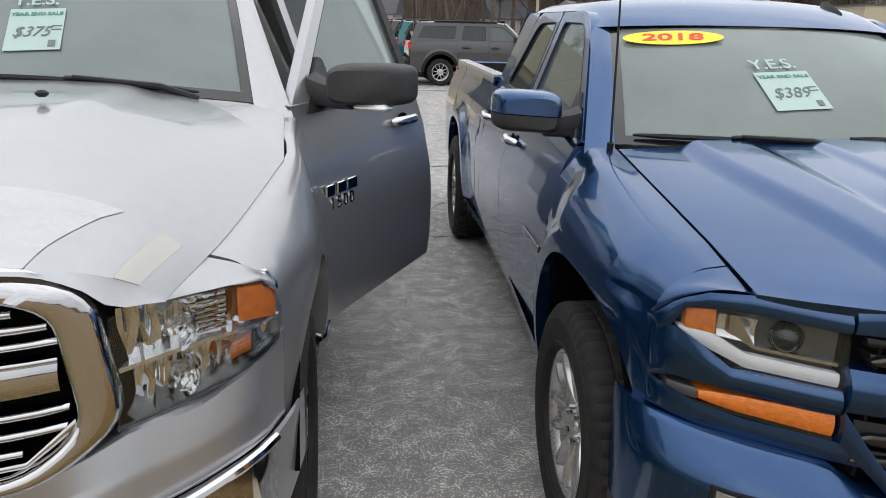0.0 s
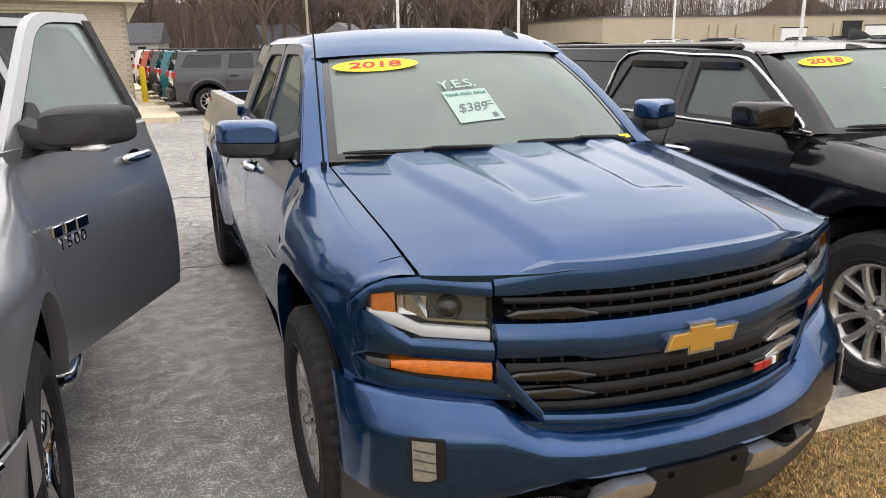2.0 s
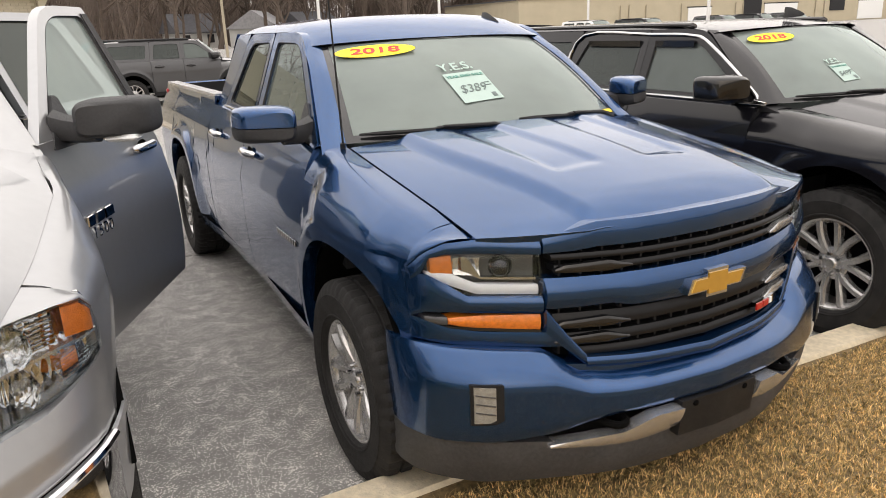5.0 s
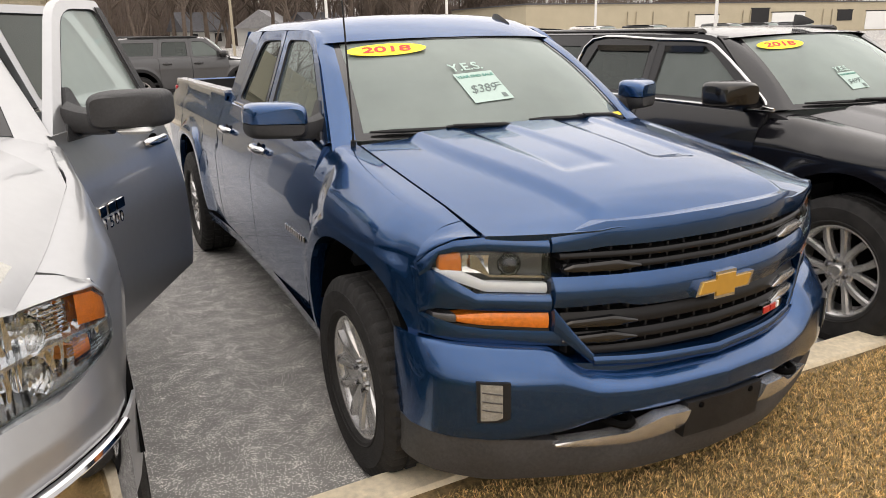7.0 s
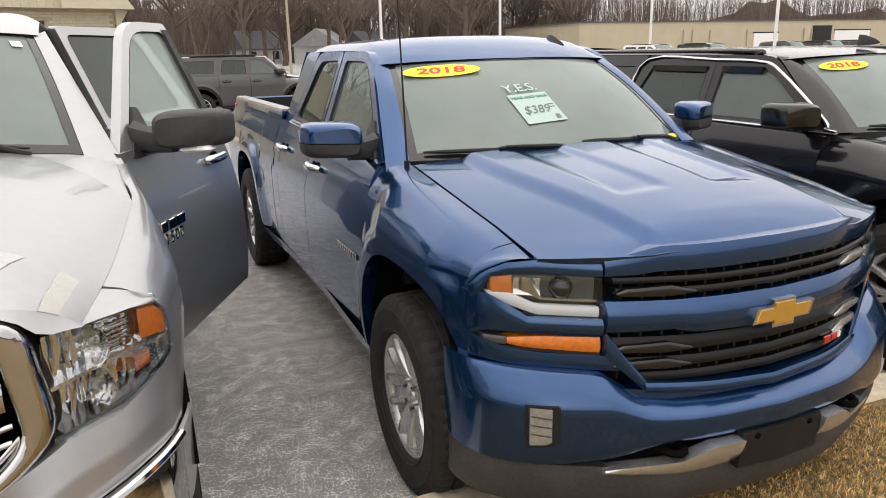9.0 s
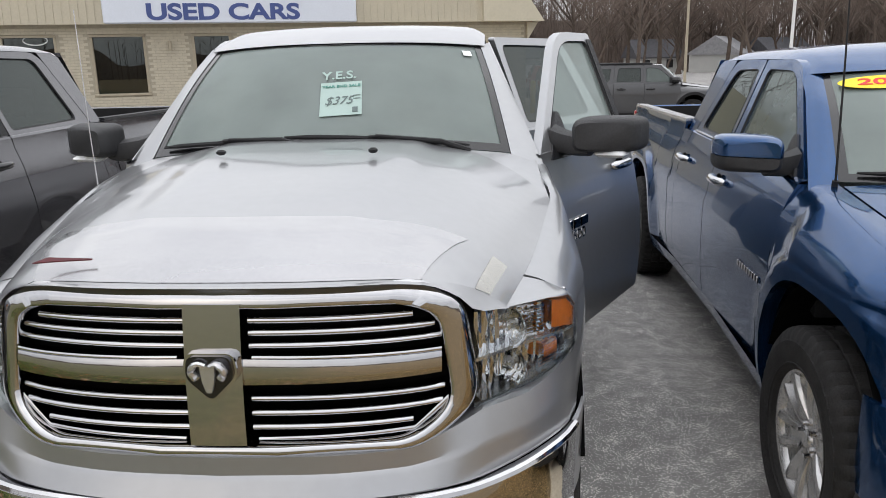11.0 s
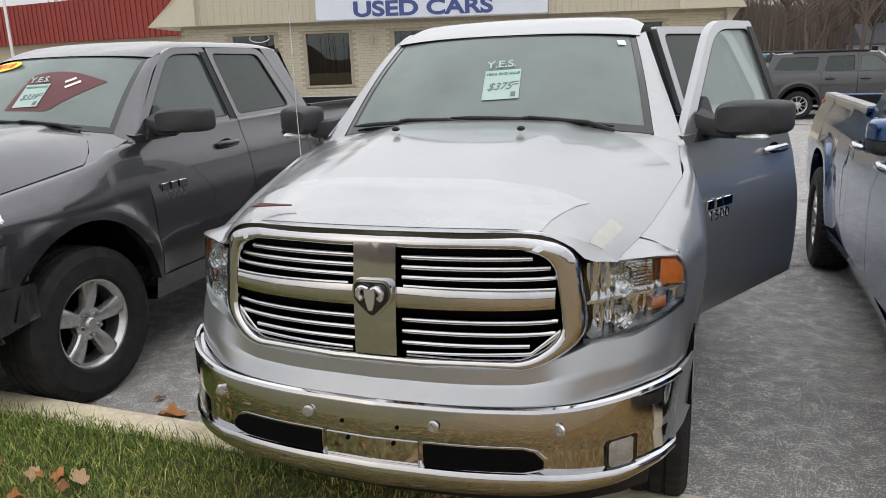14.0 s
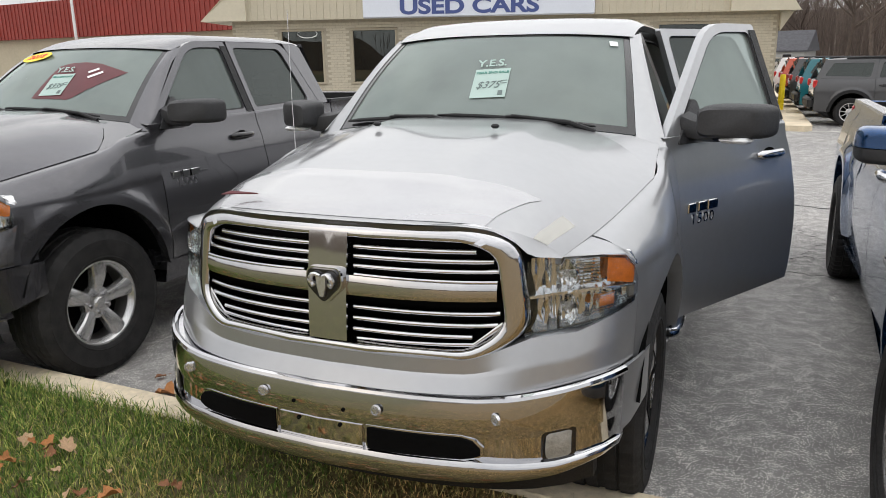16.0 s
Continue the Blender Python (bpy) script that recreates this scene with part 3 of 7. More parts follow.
def greenhouse(c, T, rear_y, rear_slope=0.0):
    """Windscreen, pillars, roof and rear wall of the cab."""
    (wb, yb, zb, yb0, zb0), (wt, yt, zt, yt0, zt0) = c["ws_bottom"], c["ws_top"]
    nu, nv = 24, 14
    P = lambda u, v: (u * (wb + (wt - wb) * v), (yb0 + (yb - yb0) * abs(u) ** 2.4) * (1 - v) + (yt0 + (yt - yt0) * abs(u) ** 2.4) * v, (zb0 + (zb - zb0) * abs(u) ** 2) * (1 - v) + (zt0 + (zt - zt0) * abs(u) ** 2.6) * v + 0.03 * math.sin(math.pi * v))
    g = G().grid([[P(-1 + 2 * j / nu, i / nv) for j in range(nu + 1)] for i in range(nv + 1)])
    ws = part("windscreen", g, "screen", T)
    # ceramic border round the glass
    gb = G()
    eps = Vector((0, -0.003, 0.003))
    E = lambda u, v: tuple(Vector(P(u, v)) + eps)
    us = [-1 + 2 * j / nu for j in range(nu + 1)]
    gb.grid([[E(u, 0.0) for u in us], [E(u, 0.055) for u in us]])
    gb.grid([[E(u, 0.985) for u in us], [E(u, 1.0) for u in us]])
    vs = [i / nv for i in range(nv + 1)]
    for s in (-1, 1):
        gb.grid([[E(s, v) for v in vs], [E(s * 0.955, v) for v in vs]])
    part("screen_border", gb, "gloss_black", ws)
    # pillars and roof
    zd = c["roof_z"]
    Wr = c["Xg"](zd) + 0.004
    vs = ([-0.14, -0.07] if "cap" in c else []) + vs
    for s in (-1, 1):
        gp = G()
        A = [Vector(P(s, v)) + Vector((0, -0.004, 0.006)) for v in vs]
        B = []
        for v in vs:
            z = zb + (zd - zb) * v
            z = min(z, P(s, v)[2] + 0.024)
            y = c["pillar_y"](v)
            B.append(Vector((s * (c["Xg"](z) + 0.006), y, z)))
        mid = [a.lerp(b, 0.5) + Vector((s * 0.012, -0.012, 0.004)) for a, b in zip(A, B)]
        back = [b + Vector((-s * 0.06, 0.05, -0.02)) for b in B]
        gp.grid([A, mid, B, back])
        gp.grid([back, [a + Vector((0, 0.05, -0.02)) for a in A], A])
        part("windscreen_pillar", gp, c["paint"], T, sharp=45)
    g = G()
    rows = []
    side = [-1 + 2 * j / 24 for j in range(25)]
    side = sorted(set(side + [e * q for e in (-1, 1) for q in (0.87, 0.90, 0.935, 0.96, 0.98)]))
    for v in [0, 0.006, 0.014, 0.024, 0.036] + [i / 20 for i in range(1, 21)]:
        row = []
        for u in side:
            roll = 0.03 * (1 - max(0.0, (abs(u) - 0.85) / 0.15) ** 2)
            z0, rise = P(u, 1)[2] + 0.006, 1 - (1 - min(1.0, v / 0.28)) ** 2.2
            yfr = yt0 - 0.005 + (yt - yt0) * abs(u) ** 2.4
            y = yfr + (rear_y - yfr) * v
            crown = c["crown"](v)
            x = u * (Wr - (c.get("rear_in", 0.0) * max(0, v - 0.7) / 0.3))
            row.append((x, y, z0 + (zd + roll + crown * (1 - abs(u) ** 2.6) - z0) * rise - c.get("rear_drop", 0.03) * max(0, (v - 0.75) / 0.25) ** 2))
        rows.append(row)
    # nose of the roof meets the screen
    first = [(p[0] * wt / Wr, p[1], P(p[0] / Wr, 1)[2] + 0.006) for p in rows[0]]
    g.grid([first] + rows)
    flange(g, [r[0] for r in rows], (0.03, 0, -0.02))
    flange(g, [r[-1] for r in rows], (-0.03, 0, -0.02))
    part("roof", g, c["paint"], T, sharp=50)
    hl = G().grid([[(p[0] * 0.93, p[1] + 0.16 * max(0, 1 - i / 20), p[2] - 0.07) for p in r] for i, r in enumerate(rows)])
    part("headlining", hl, "airdam", T)
    # rear wall
    g = G()
    zr0 = c.get("rear_z0", 0.75)
    rows = []
    for i in range(9):
        z = zr0 + (zd - zr0) * i / 8
        w = c["Xg"](z) if z > c["belt"](rear_y) else c["X"](rear_y, z)
        rows.append([(w * u, rear_y + rear_slope * (1 - i / 8) + 0.03 * (1 - u * u), z) for u in (-1, -0.9, -0.5, 0, 0.5, 0.9, 1)])
    g.grid(rows)
    g.grid([rows[-1], [(p[0] * 0.9, p[1], p[2] + 0.06 * (1 - (p[0] / Wr) ** 2)) for p in rows[-1]]])
    part("cab_rear_wall", g, c["paint"], T)
    b = c["belt"](rear_y)
    w = c["Xg"](b + 0.1) * 0.86
    part("rear_window", G().prism([(x, rear_y + rear_slope * 0.3 + 0.042, z) for x, z in rounded([(-w, b + 0.06), (w, b + 0.06), (w * 0.86, zd - 0.07), (-w * 0.86, zd - 0.07)], 0.06)], (0, 0.005, 0)), "privacy", T)
    return P


def interior(c, T, yd, seats, z0=0.62, wheel_side=1):
    """Dashboard, steering wheel, seats and floor."""
    w = c["X"](yd, 1.0) - 0.12
    b = c["belt"](yd)
    g = G()
    rows = []
    for x in [-w + 2 * w * i / 12 for i in range(13)]:
        k = 0.02 * math.cos(x * 9)
        rows.append([(x, yd - 0.33, b - 0.06), (x, yd - 0.1, b + 0.0 + k * 0.3), (x, yd + 0.06, b - 0.01 + k), (x, yd + 0.16, b - 0.12), (x, yd + 0.12, b - 0.4), (x, yd - 0.3, b - 0.5)])
    g.loops(rows)
    part("dashboard", g, "dash", T)
    gs = G()
    cx, cy, cz = wheel_side * 0.38, yd + 0.34, b - 0.02
    t = Matrix.Translation((cx, cy, cz)) @ Euler((radians(-62), 0, 0)).to_matrix().to_4x4()
    ringp = [t @ Vector((0.19 * math.cos(a), 0.19 * math.sin(a), 0)) for a in [2 * math.pi * k / 28 for k in range(29)]]
    gs.tube(ringp, 0.016, 8)
    for a in (0, math.pi, -math.pi / 2):
        gs.tube([t @ Vector((0, 0, -0.02)), t @ Vector((0.18 * math.cos(a), 0.18 * math.sin(a), 0))], 0.018, 6)
    gs.tube([t @ Vector((0, 0, 0)), t @ Vector((0, 0, -0.35))], 0.035, 8)
    part("steering_wheel", gs, "dash", T)
    for x, y, ww in seats:
        g = G()
        rows = []
        for zz, yy, k in ((z0, y + 0.02, 0.9), (z0 + 0.15, y + 0.06, 1.0), (b - 0.1, y + 0.15, 1.0), (b + 0.05, y + 0.19, 0.9), (b + 0.09, y + 0.21, 0.7)):
            rows.append([(x + ww * k * p, yy + q, zz) for p, q in ((-0.5, 0.03), (-0.42, -0.05), (0, -0.035), (0.42, -0.05), (0.5, 0.03), (0.42, 0.09), (-0.42, 0.09))])
        g.loops(rows)
        g.box(x, y - 0.2, z0 + 0.02, ww, 0.5, 0.16, 0.05)
        part("seat", g, "seat", T)
        heads = [x] if ww < 0.7 else [x - ww * 0.3, x + ww * 0.3]
        for hx in heads:
            g = G().box(hx, y + 0.23, b + 0.2, 0.26, 0.1, 0.17, 0.05)
            g.tube([(hx - 0.06, y + 0.22, b + 0.03), (hx - 0.06, y + 0.23, b + 0.16)], 0.008, 6)
            g.tube([(hx + 0.06, y + 0.22, b + 0.03), (hx + 0.06, y + 0.23, b + 0.16)], 0.008, 6)
            part("headrest", g, "seat", T)
    part("cabin_floor", G().box(0, yd + 0.9, 0.5, 1.6, 2.6, 0.06), "dash", T)


def underbody(c, T, y0, y1):
    # chassis and arch liners near black: shade under the body is put into their colour
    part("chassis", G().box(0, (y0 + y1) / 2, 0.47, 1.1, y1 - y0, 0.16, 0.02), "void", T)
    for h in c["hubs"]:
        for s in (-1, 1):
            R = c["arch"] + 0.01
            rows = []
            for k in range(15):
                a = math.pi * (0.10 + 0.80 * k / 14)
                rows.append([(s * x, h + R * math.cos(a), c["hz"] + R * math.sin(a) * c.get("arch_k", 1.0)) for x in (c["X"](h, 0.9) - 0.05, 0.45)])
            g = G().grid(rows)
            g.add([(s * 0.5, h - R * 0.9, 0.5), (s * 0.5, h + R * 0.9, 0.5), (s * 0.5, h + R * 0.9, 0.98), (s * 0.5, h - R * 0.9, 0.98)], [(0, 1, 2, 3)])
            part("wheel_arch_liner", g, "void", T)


def cargo_bed(c, T, y0, y1, ztop, rail="trim"):
    for s in (-1, 1):
        g = side_skin(c, y0, y1, ztop, s, n=24, nz=14, thick=0.05)
        part("bed_side", g, c["paint"], T, sharp=30)
        rows = []
        for y in [y0 + 0.01 + (y1 - y0 - 0.02) * i / 10 for i in range(11)]:
            x, z = c["X"](y, ztop(y)), ztop(y)
            rows.append([(s * (x + 0.002), y, z - 0.004), (s * (x - 0.004), y, z + 0.014), (s * (x - 0.085), y, z + 0.014), (s * (x - 0.09), y, z - 0.03), (s * (x - 0.03), y, z - 0.03)])
        part("bed_rail_cap", G().loops(rows), rail, T)
        rows = [[(s * (c["X"](y, ztop(y)) - 0.085), y, z) for z in (0.8, ztop(y))] for y in (y0, y1)]
        part("bed_inner_wall", G().grid(rows), "trim", T)
    x0 = c["X"]((y0 + y1) / 2, 1.2) - 0.05
    part("bed_floor", G().box(0, (y0 + y1) / 2, 0.79, 2 * x0, y1 - y0, 0.04), "trim", T)
    part("bed_front_wall", G().box(0, y0 + 0.02, 1.06, 2 * x0, 0.04, 0.5), "trim", T)
    z = ztop(y1)
    tg = part("tailgate", G().box(0, y1 - 0.02, (z + 0.72) / 2, 2 * x0 - 0.05, 0.07, z - 0.72, 0.02), c["paint"], T)
    part("tailgate_liner", G().box(0, y1 - 0.06, (z + 0.72) / 2, 2 * x0 - 0.1, 0.012, z - 0.74), "trim", tg)
    part("rear_bumper", G().box(0, y1 + 0.08, 0.62, 1.8, 0.18, 0.2, 0.04), "chrome" if rail == "trim" else "trim", T)
    for s in (-1, 1):
        part("tail_lamp", G().box(s * (x0 - 0.03), y1 - 0.02, 1.1, 0.12, 0.1, 0.4, 0.03), "red", T)


def wiper(T, P, u0, u1, vbase, s=1):
    """A wiper blade and arm lying along the bottom of the screen."""
    g = G()
    off = Vector((0, -0.016, 0.014))
    pts = [Vector(P(u0 + (u1 - u0) * k / 8, 0.045 - 0.03 * (k / 8))) + off for k in range(9)]
    g.tube(pts, [0.005] + [0.010] * 7 + [0.004], 6)
    g.tube([Vector(P(u1, 0.0)) + Vector((0, -0.03, 0.0)), Vector(P(u1 - (u1 - u0) * 0.15, 0.02)) + Vector((0, -0.035, 0.02)), pts[4] + Vector((0, -0.01, 0.012))], [0.014, 0.011, 0.007], 8)
    g.box(*(pts[4] + Vector((0, -0.004, 0.008))), 0.06, 0.02, 0.014, 0.005)
    part("wiper", g, "trim", T)


def mirror(c, parent, s, y, z, w, h, arm_z, cap, lower="mirror_plastic", d=0.17, lamp=False, gap=0.06):
    """Door mirror: arm, shell and, where it has one, a painted cap."""
    x0 = c["Xg"](arm_z) + 0.0
    xc = x0 + gap + w / 2
    g = G()

    def shell(gg, za, zb, grow=0.0, n=36):
        rows = []
        for t in (0.0, 0.12, 0.35, 0.62, 0.85, 0.97, 1.0):
            k = {0.0: 0.72, 0.12: 0.88, 0.35: 0.97, 0.62: 1.0, 0.85: 1.0, 0.97: 0.97, 1.0: 0.92}[t] + grow
            row = []
            for q in range(n):
                a = 2 * math.pi * q / n
                ex = math.copysign(abs(math.cos(a)) ** 0.38, math.cos(a))
                ez = math.copysign(abs(math.sin(a)) ** 0.42, math.sin(a))
                pz = max(za, min(zb, z + ez * k * h / 2))
                row.append((s * (xc + ex * k * w / 2), y - d * 0.55 + d * t + 0.40 * ex * w / 2, pz))
            rows.append(row)
        gg.loops(rows)

    if cap:
        shell(g, z - h, z - 0.01)
        gc = G()
        shell(gc, z - 0.006, z + h, 0.012)
    else:
        shell(g, z - h, z + h)
    m = part("door_mirror", g, lower, parent, sharp=55)
    if cap:
        part("mirror_cap", gc, cap, m, sharp=55)
    ga = G()
    zz = z - h * 0.32
    rows = []
    for t, yy, hh, dd in ((0, y + 0.04, 0.070, 0.12), (0.3, y + 0.025, 0.054, 0.10), (0.7, y, 0.048, 0.10), (1.0, y, 0.046, 0.10)):
        xx = x0 - 0.03 + (xc - w * 0.3 - x0 + 0.03) * t
        zc = arm_z + 0.05 + (zz - arm_z - 0.05) * min(1, t * 1.6)
        rows.append([(s * xx, yy + dd * p, zc + hh * q) for p, q in ((-0.5, -0.7), (-0.6, 0), (-0.5, 0.7), (0, 1), (0.5, 0.7), (0.6, 0), (0.5, -0.7), (0, -1))])
    ga.loops(rows)
    # sail plate on the door
    ga.prism([(s * (c["Xg"](zq) + 0.012), yq, zq) for yq, zq in rounded([(y - 0.10, arm_z - 0.02), (y + 0.14, arm_z - 0.02), (y + 0.14, arm_z + 0.16), (y + 0.11, arm_z + 0.17)], 0.02)], (-s * 0.02, 0, 0))
    part("mirror_arm", ga, lower, m, sharp=50)
    gl = G().prism([(s * (xc + px), y + d * 0.44 + 0.40 * px, z + pz) for px, pz in rounded([(-w * 0.42, -h * 0.4), (w * 0.42, -h * 0.4), (w * 0.42, h * 0.4), (-w * 0.42, h * 0.4)], 0.03)], (0, 0.006, 0))
    part("mirror_glass", gl, "chrome", m)
    if lamp:
        part("mirror_lamp", G().box(s * (xc + 0.02), y - 0.03, z - h * 0.52, w * 0.5, 0.08, 0.026, 0.011), "clearled", m)
    return m


def sticker_place(P, u, v, lift=0.006, flip=True):
    """A pose on the windscreen at (u, v), facing out and forward."""
    o = Vector(P(u, v))
    ax = (Vector(P(u + 0.02, v)) - Vector(P(u - 0.02, v))).normalized()
    ay = (Vector(P(u, v + 0.02)) - Vector(P(u, v - 0.02))).normalized()
    az = ax.cross(ay).normalized()
    ay = az.cross(ax)
    m = Matrix((ax, ay, az)).transposed().to_4x4()
    return Matrix.Translation(o + az * lift) @ m


def year_sticker(P, u, v, T, w=0.38, h=0.118):
    """Yellow oval on the screen with a red year."""
    m = sticker_place(P, u, v)
    g = G().prism([(w / 2 * math.cos(a), h / 2 * math.sin(a), 0) for a in [2 * math.pi * k / 36 for k in range(36)]], (0, 0, 0.001)).moved(m)
    s = part("year_sticker", g, "yellow", T, "yellow oval windscreen sticker with red year")
    word("year_number", "2018", h * 0.66, "sticker_red", s, m @ pose(0, 0, 0.0025), 0.0006, 1.5, bold=0.0016)


def price_card(P, u, v, T, price, tilt=0.0, w=0.205, h=0.165):
    """Card on the screen: heading in white, a green band and a handwritten price."""
    h = h * 1.35
    m = sticker_place(P, u, v, 0.004) @ pose(0, 0, 0, 0, 0, tilt)
    s = part("price_card", G().prism([(-w / 2, -h * 0.5, 0), (w / 2, -h * 0.5, 0), (w / 2, h * 0.5, 0), (-w / 2, h * 0.5, 0)], (0, 0, -0.001)).moved(m), "tag", T, "pale green price card with a handwritten price")
    word("card_heading", "Y.E.S.", w * 0.40, "tag", s, m @ pose(-0.01, h * 0.70, 0.001), 0.001, 0.95, bold=0.001)
    word("card_line", "YEAR END SALE", w * 0.125, "green_ink", s, m @ pose(0.0, h * 0.36, 0.002), 0.0005, 1.05, bold=0.0006)
    word("card_price", "$" + price, w * 0.40, "ink", s, m @ pose(-w * 0.06, -h * 0.08, 0.002), 0.0005, 0.82, shear=0.35)
    bars = G()
    for k in range(2):
        bars.box(w * 0.38, h * (0.06 - 0.09 * k), 0.002, 0.03, 0.004, 0.001)
    part("card_small_print", bars.moved(m), "ink", s)
    part("card_mark", G().box(w * 0.34, -h * 0.36, 0.002, 0.022, 0.030, 0.001).moved(m), "ink", s)


# ---- blue pickup ----
def sstep(a, b, x):
    t = max(0.0, min(1.0, (x - a) / (b - a)))
    return t * t * (3 - 2 * t)


def blue_config():
    c = dict(paint="blue", hubs=(0.97, 4.615), hz=0.405, arch=0.50, arch_k=1.10, arch_e=2.7, flare=0.036, taper=0.85, taper_k=0.28,
             prof=lut((0.36, 0.88), (0.5, 0.905), (0.65, 0.918), (0.85, 0.922), (0.98, 0.920), (1.02, 0.905), (1.1, 0.894), (1.18, 0.868), (1.27, 0.825), (1.40, 0.815)),
             rock=lin((0.4, 0.45), (0.9, 0.43), (1.5, 0.43), (5.8, 0.47)), belt=lin((1.4, 1.235), (2.0, 1.255), (3.6, 1.285)))
    c["cap"] = lin((0.38, 0.79), (0.44, 0.855), (0.49, 0.888), (0.60, 0.926), (0.75, 0.955), (0.9, 1.0), (1.1, 2.0))
    c["Xg"] = lambda z: 0.81 - (z - 1.25) * 0.36
    c["X"] = body_x(c)
    c["seam"] = lambda y: (0.725, lin((0.3, 1.085), (0.45, 1.108), (0.6, 1.138), (1.4, 1.25), (1.6, 1.255))(y))
    c["hood_front"] = lambda u: 0.115 + 0.225 * abs(u) ** 2.4
    c["hood_rear"] = lambda u: 1.22 + 0.15 * abs(u) ** 2
    c["hood_w"] = lambda v: 0.72
    c["hood_edge"] = lin((0, 1.098), (0.25, 1.142), (1, 1.25))
    c["hood_mid"] = lut((0, 1.115), (0.12, 1.165), (0.5, 1.235), (1, 1.29))
    c["hood_p"] = lambda v: 2.2
    c["ws_bottom"], c["ws_top"] = (0.715, 1.44, 1.255, 1.22, 1.28), (0.592, 2.03, 1.650, 1.90, 1.668)
    c["pillar_y"] = lambda v: 1.46 + (2.10 - 1.46) * v
    c["roof_z"] = 1.725
    c["crown"] = lut((0, 0.03), (0.3, 0.04), (0.7, 0.045), (1, 0.03))
    return c


def blue_pickup(m):
    c = blue_config()
    T = thing("pickup_truck", "metallic blue double-cab pickup truck, parked nose to the kerb", "pickup truck", m)
    for s in (-1, 1):
        part("front_fender", fender(c, 0.49, 1.495, 1.0, s), "blue", T, sharp=30)

    def bulge(x, y):
        a = abs(x)
        w = 0.37 + 0.12 * sstep(0.1, 1.2, y)
        b = 0.024 * (1 - max(0, min(1, (a - w) / 0.045))) * sstep(0.10, 0.30, y)
        d = -0.010 * (1 - max(0, min(1, (abs(a - 0.17 - 0.05 * y) - 0.075) / 0.04))) * sstep(0.50, 0.57, y)
        return b + d
    bonnet(c, T, bulge)
    P = greenhouse(c, T, 3.56)
    # doors
    fo = [(1.50, 1.245), (2.61, 1.262), (2.60, 1.722), (2.12, 1.722)]
    fi = [(1.63, 1.285), (2.53, 1.292), (2.53, 1.675), (2.14, 1.672)]
    ro = [(2.625, 1.262), (3.40, 1.28), (3.16, 1.722), (2.62, 1.722)]
    ri = [(2.68, 1.295), (3.29, 1.315), (3.08, 1.668), (2.68, 1.675)]
    for s in (-1, 1):
        d = door(c, T, "front_door", 1.50, 2.605, fo, fi, s, "sideglass", (2.42, 1.115, "chrome"), (0.02, 0.02, 0.02, 0.12), (0.05, 0.03, 0.04, 0.10))
        mirror(c, d, s, 1.66, 1.345, 0.235, 0.155, 1.245, "blue")
        if s < 0:
            for k in range(9):
                part("badge_letter", G().box(s * (c["X"](1.7, 0.82) + 0.004), 1.60 + 0.036 * k, 0.812, 0.006, 0.022, 0.03, 0.002), "chrome", d)
        door(c, T, "rear_door", 2.612, 3.40, ro, ri, s, "privacy", (3.26, 1.13, "chrome"), (0.02, 0.02, 0.10, 0.02), (0.03, 0.05, 0.08, 0.04))
        q = side_skin(c, 3.406, 3.60, lambda y: 1.285, s, n=3, nz=12)
        q.prism([(s * (c["Xg"](z) + 0.004), y, z) for y, z in [(3.406, 1.28), (3.60, 1.285), (3.50, 1.69), (3.44, 1.722), (3.165, 1.722)]], (-s * 0.04, 0, 0))
        part("cab_corner", q, "blue", T)
        # bright waist line
        g = G()
        for y0, y1 in ((1.56, 2.60), (2.62, 3.34)):
            g.tube([(s * (c["Xg"](c["belt"](y)) + 0.012), y, c["belt"](y) + 0.014) for y in [y0 + (y1 - y0) * i / 6 for i in range(7)]], 0.007, 6)
        part("waist_trim", g, "chrome", T)
        part("rocker_panel", G().grid([[(s * c["X"](y, 0.43), y, 0.438), (s * (c["X"](y, 0.43) - 0.02), y, 0.36), (s * 0.6, y, 0.35)] for y in (1.46, 2.4, 3.4, 4.12)]), "blue", T)
    cargo_bed(c, T, 3.615, 5.76, lin((3.6, 1.335), (5.8, 1.325)), "satin")
    underbody(c, T, 0.5, 5.6)
    for x, y, s in ((-0.825, 0.97, -1), (0.825, 0.97, 1), (-0.825, 4.615, -1), (0.825, 4.615, 1)):
        wheel(T, x, y, s, spin=17 + 23 * (y > 2))
    interior(c, T, 1.62, ((-0.38, 2.35, 0.52), (0.38, 2.35, 0.52), (0, 3.1, 1.3)))
    wiper(T, P, -0.93, -0.05, 0.05)
    wiper(T, P, 0.02, 0.86, 0.05)
    part("cowl", G().grid([[(u * 0.72, 1.20 + 0.15 * u * u, 1.25 - 0.02 * u * u) for u in (-1, -0.5, 0, 0.5, 1)], [(u * 0.72, 1.30 + 0.2 * u * u, 1.262 - 0.02 * u * u) for u in (-1, -0.5, 0, 0.5, 1)]]), "trim", T)
    g = G().tube([(-0.745, 1.39, 1.245), (-0.745, 1.385, 1.27)], 0.012, 8)
    g.tube([(-0.745, 1.385, 1.27), (-0.75, 1.40, 1.7), (-0.755, 1.42, 2.08)], [0.0045, 0.0036, 0.0026], 6)
    part("antenna", g, "trim", T)
    rows = []
    for t, w, h in ((0, 0.004, 0.01), (0.25, 0.022, 0.03), (0.7, 0.032, 0.06), (1, 0.01, 0.062)):
        rows.append([(0.44 + w * p, 2.10 + 0.17 * t, 1.728 + h * q) for p, q in ((-1, -0.2), (-0.6, 0.7), (0, 1), (0.6, 0.7), (1, -0.2))])
    part("roof_antenna", G().loops(rows), "trim", T, "dark fin antenna")
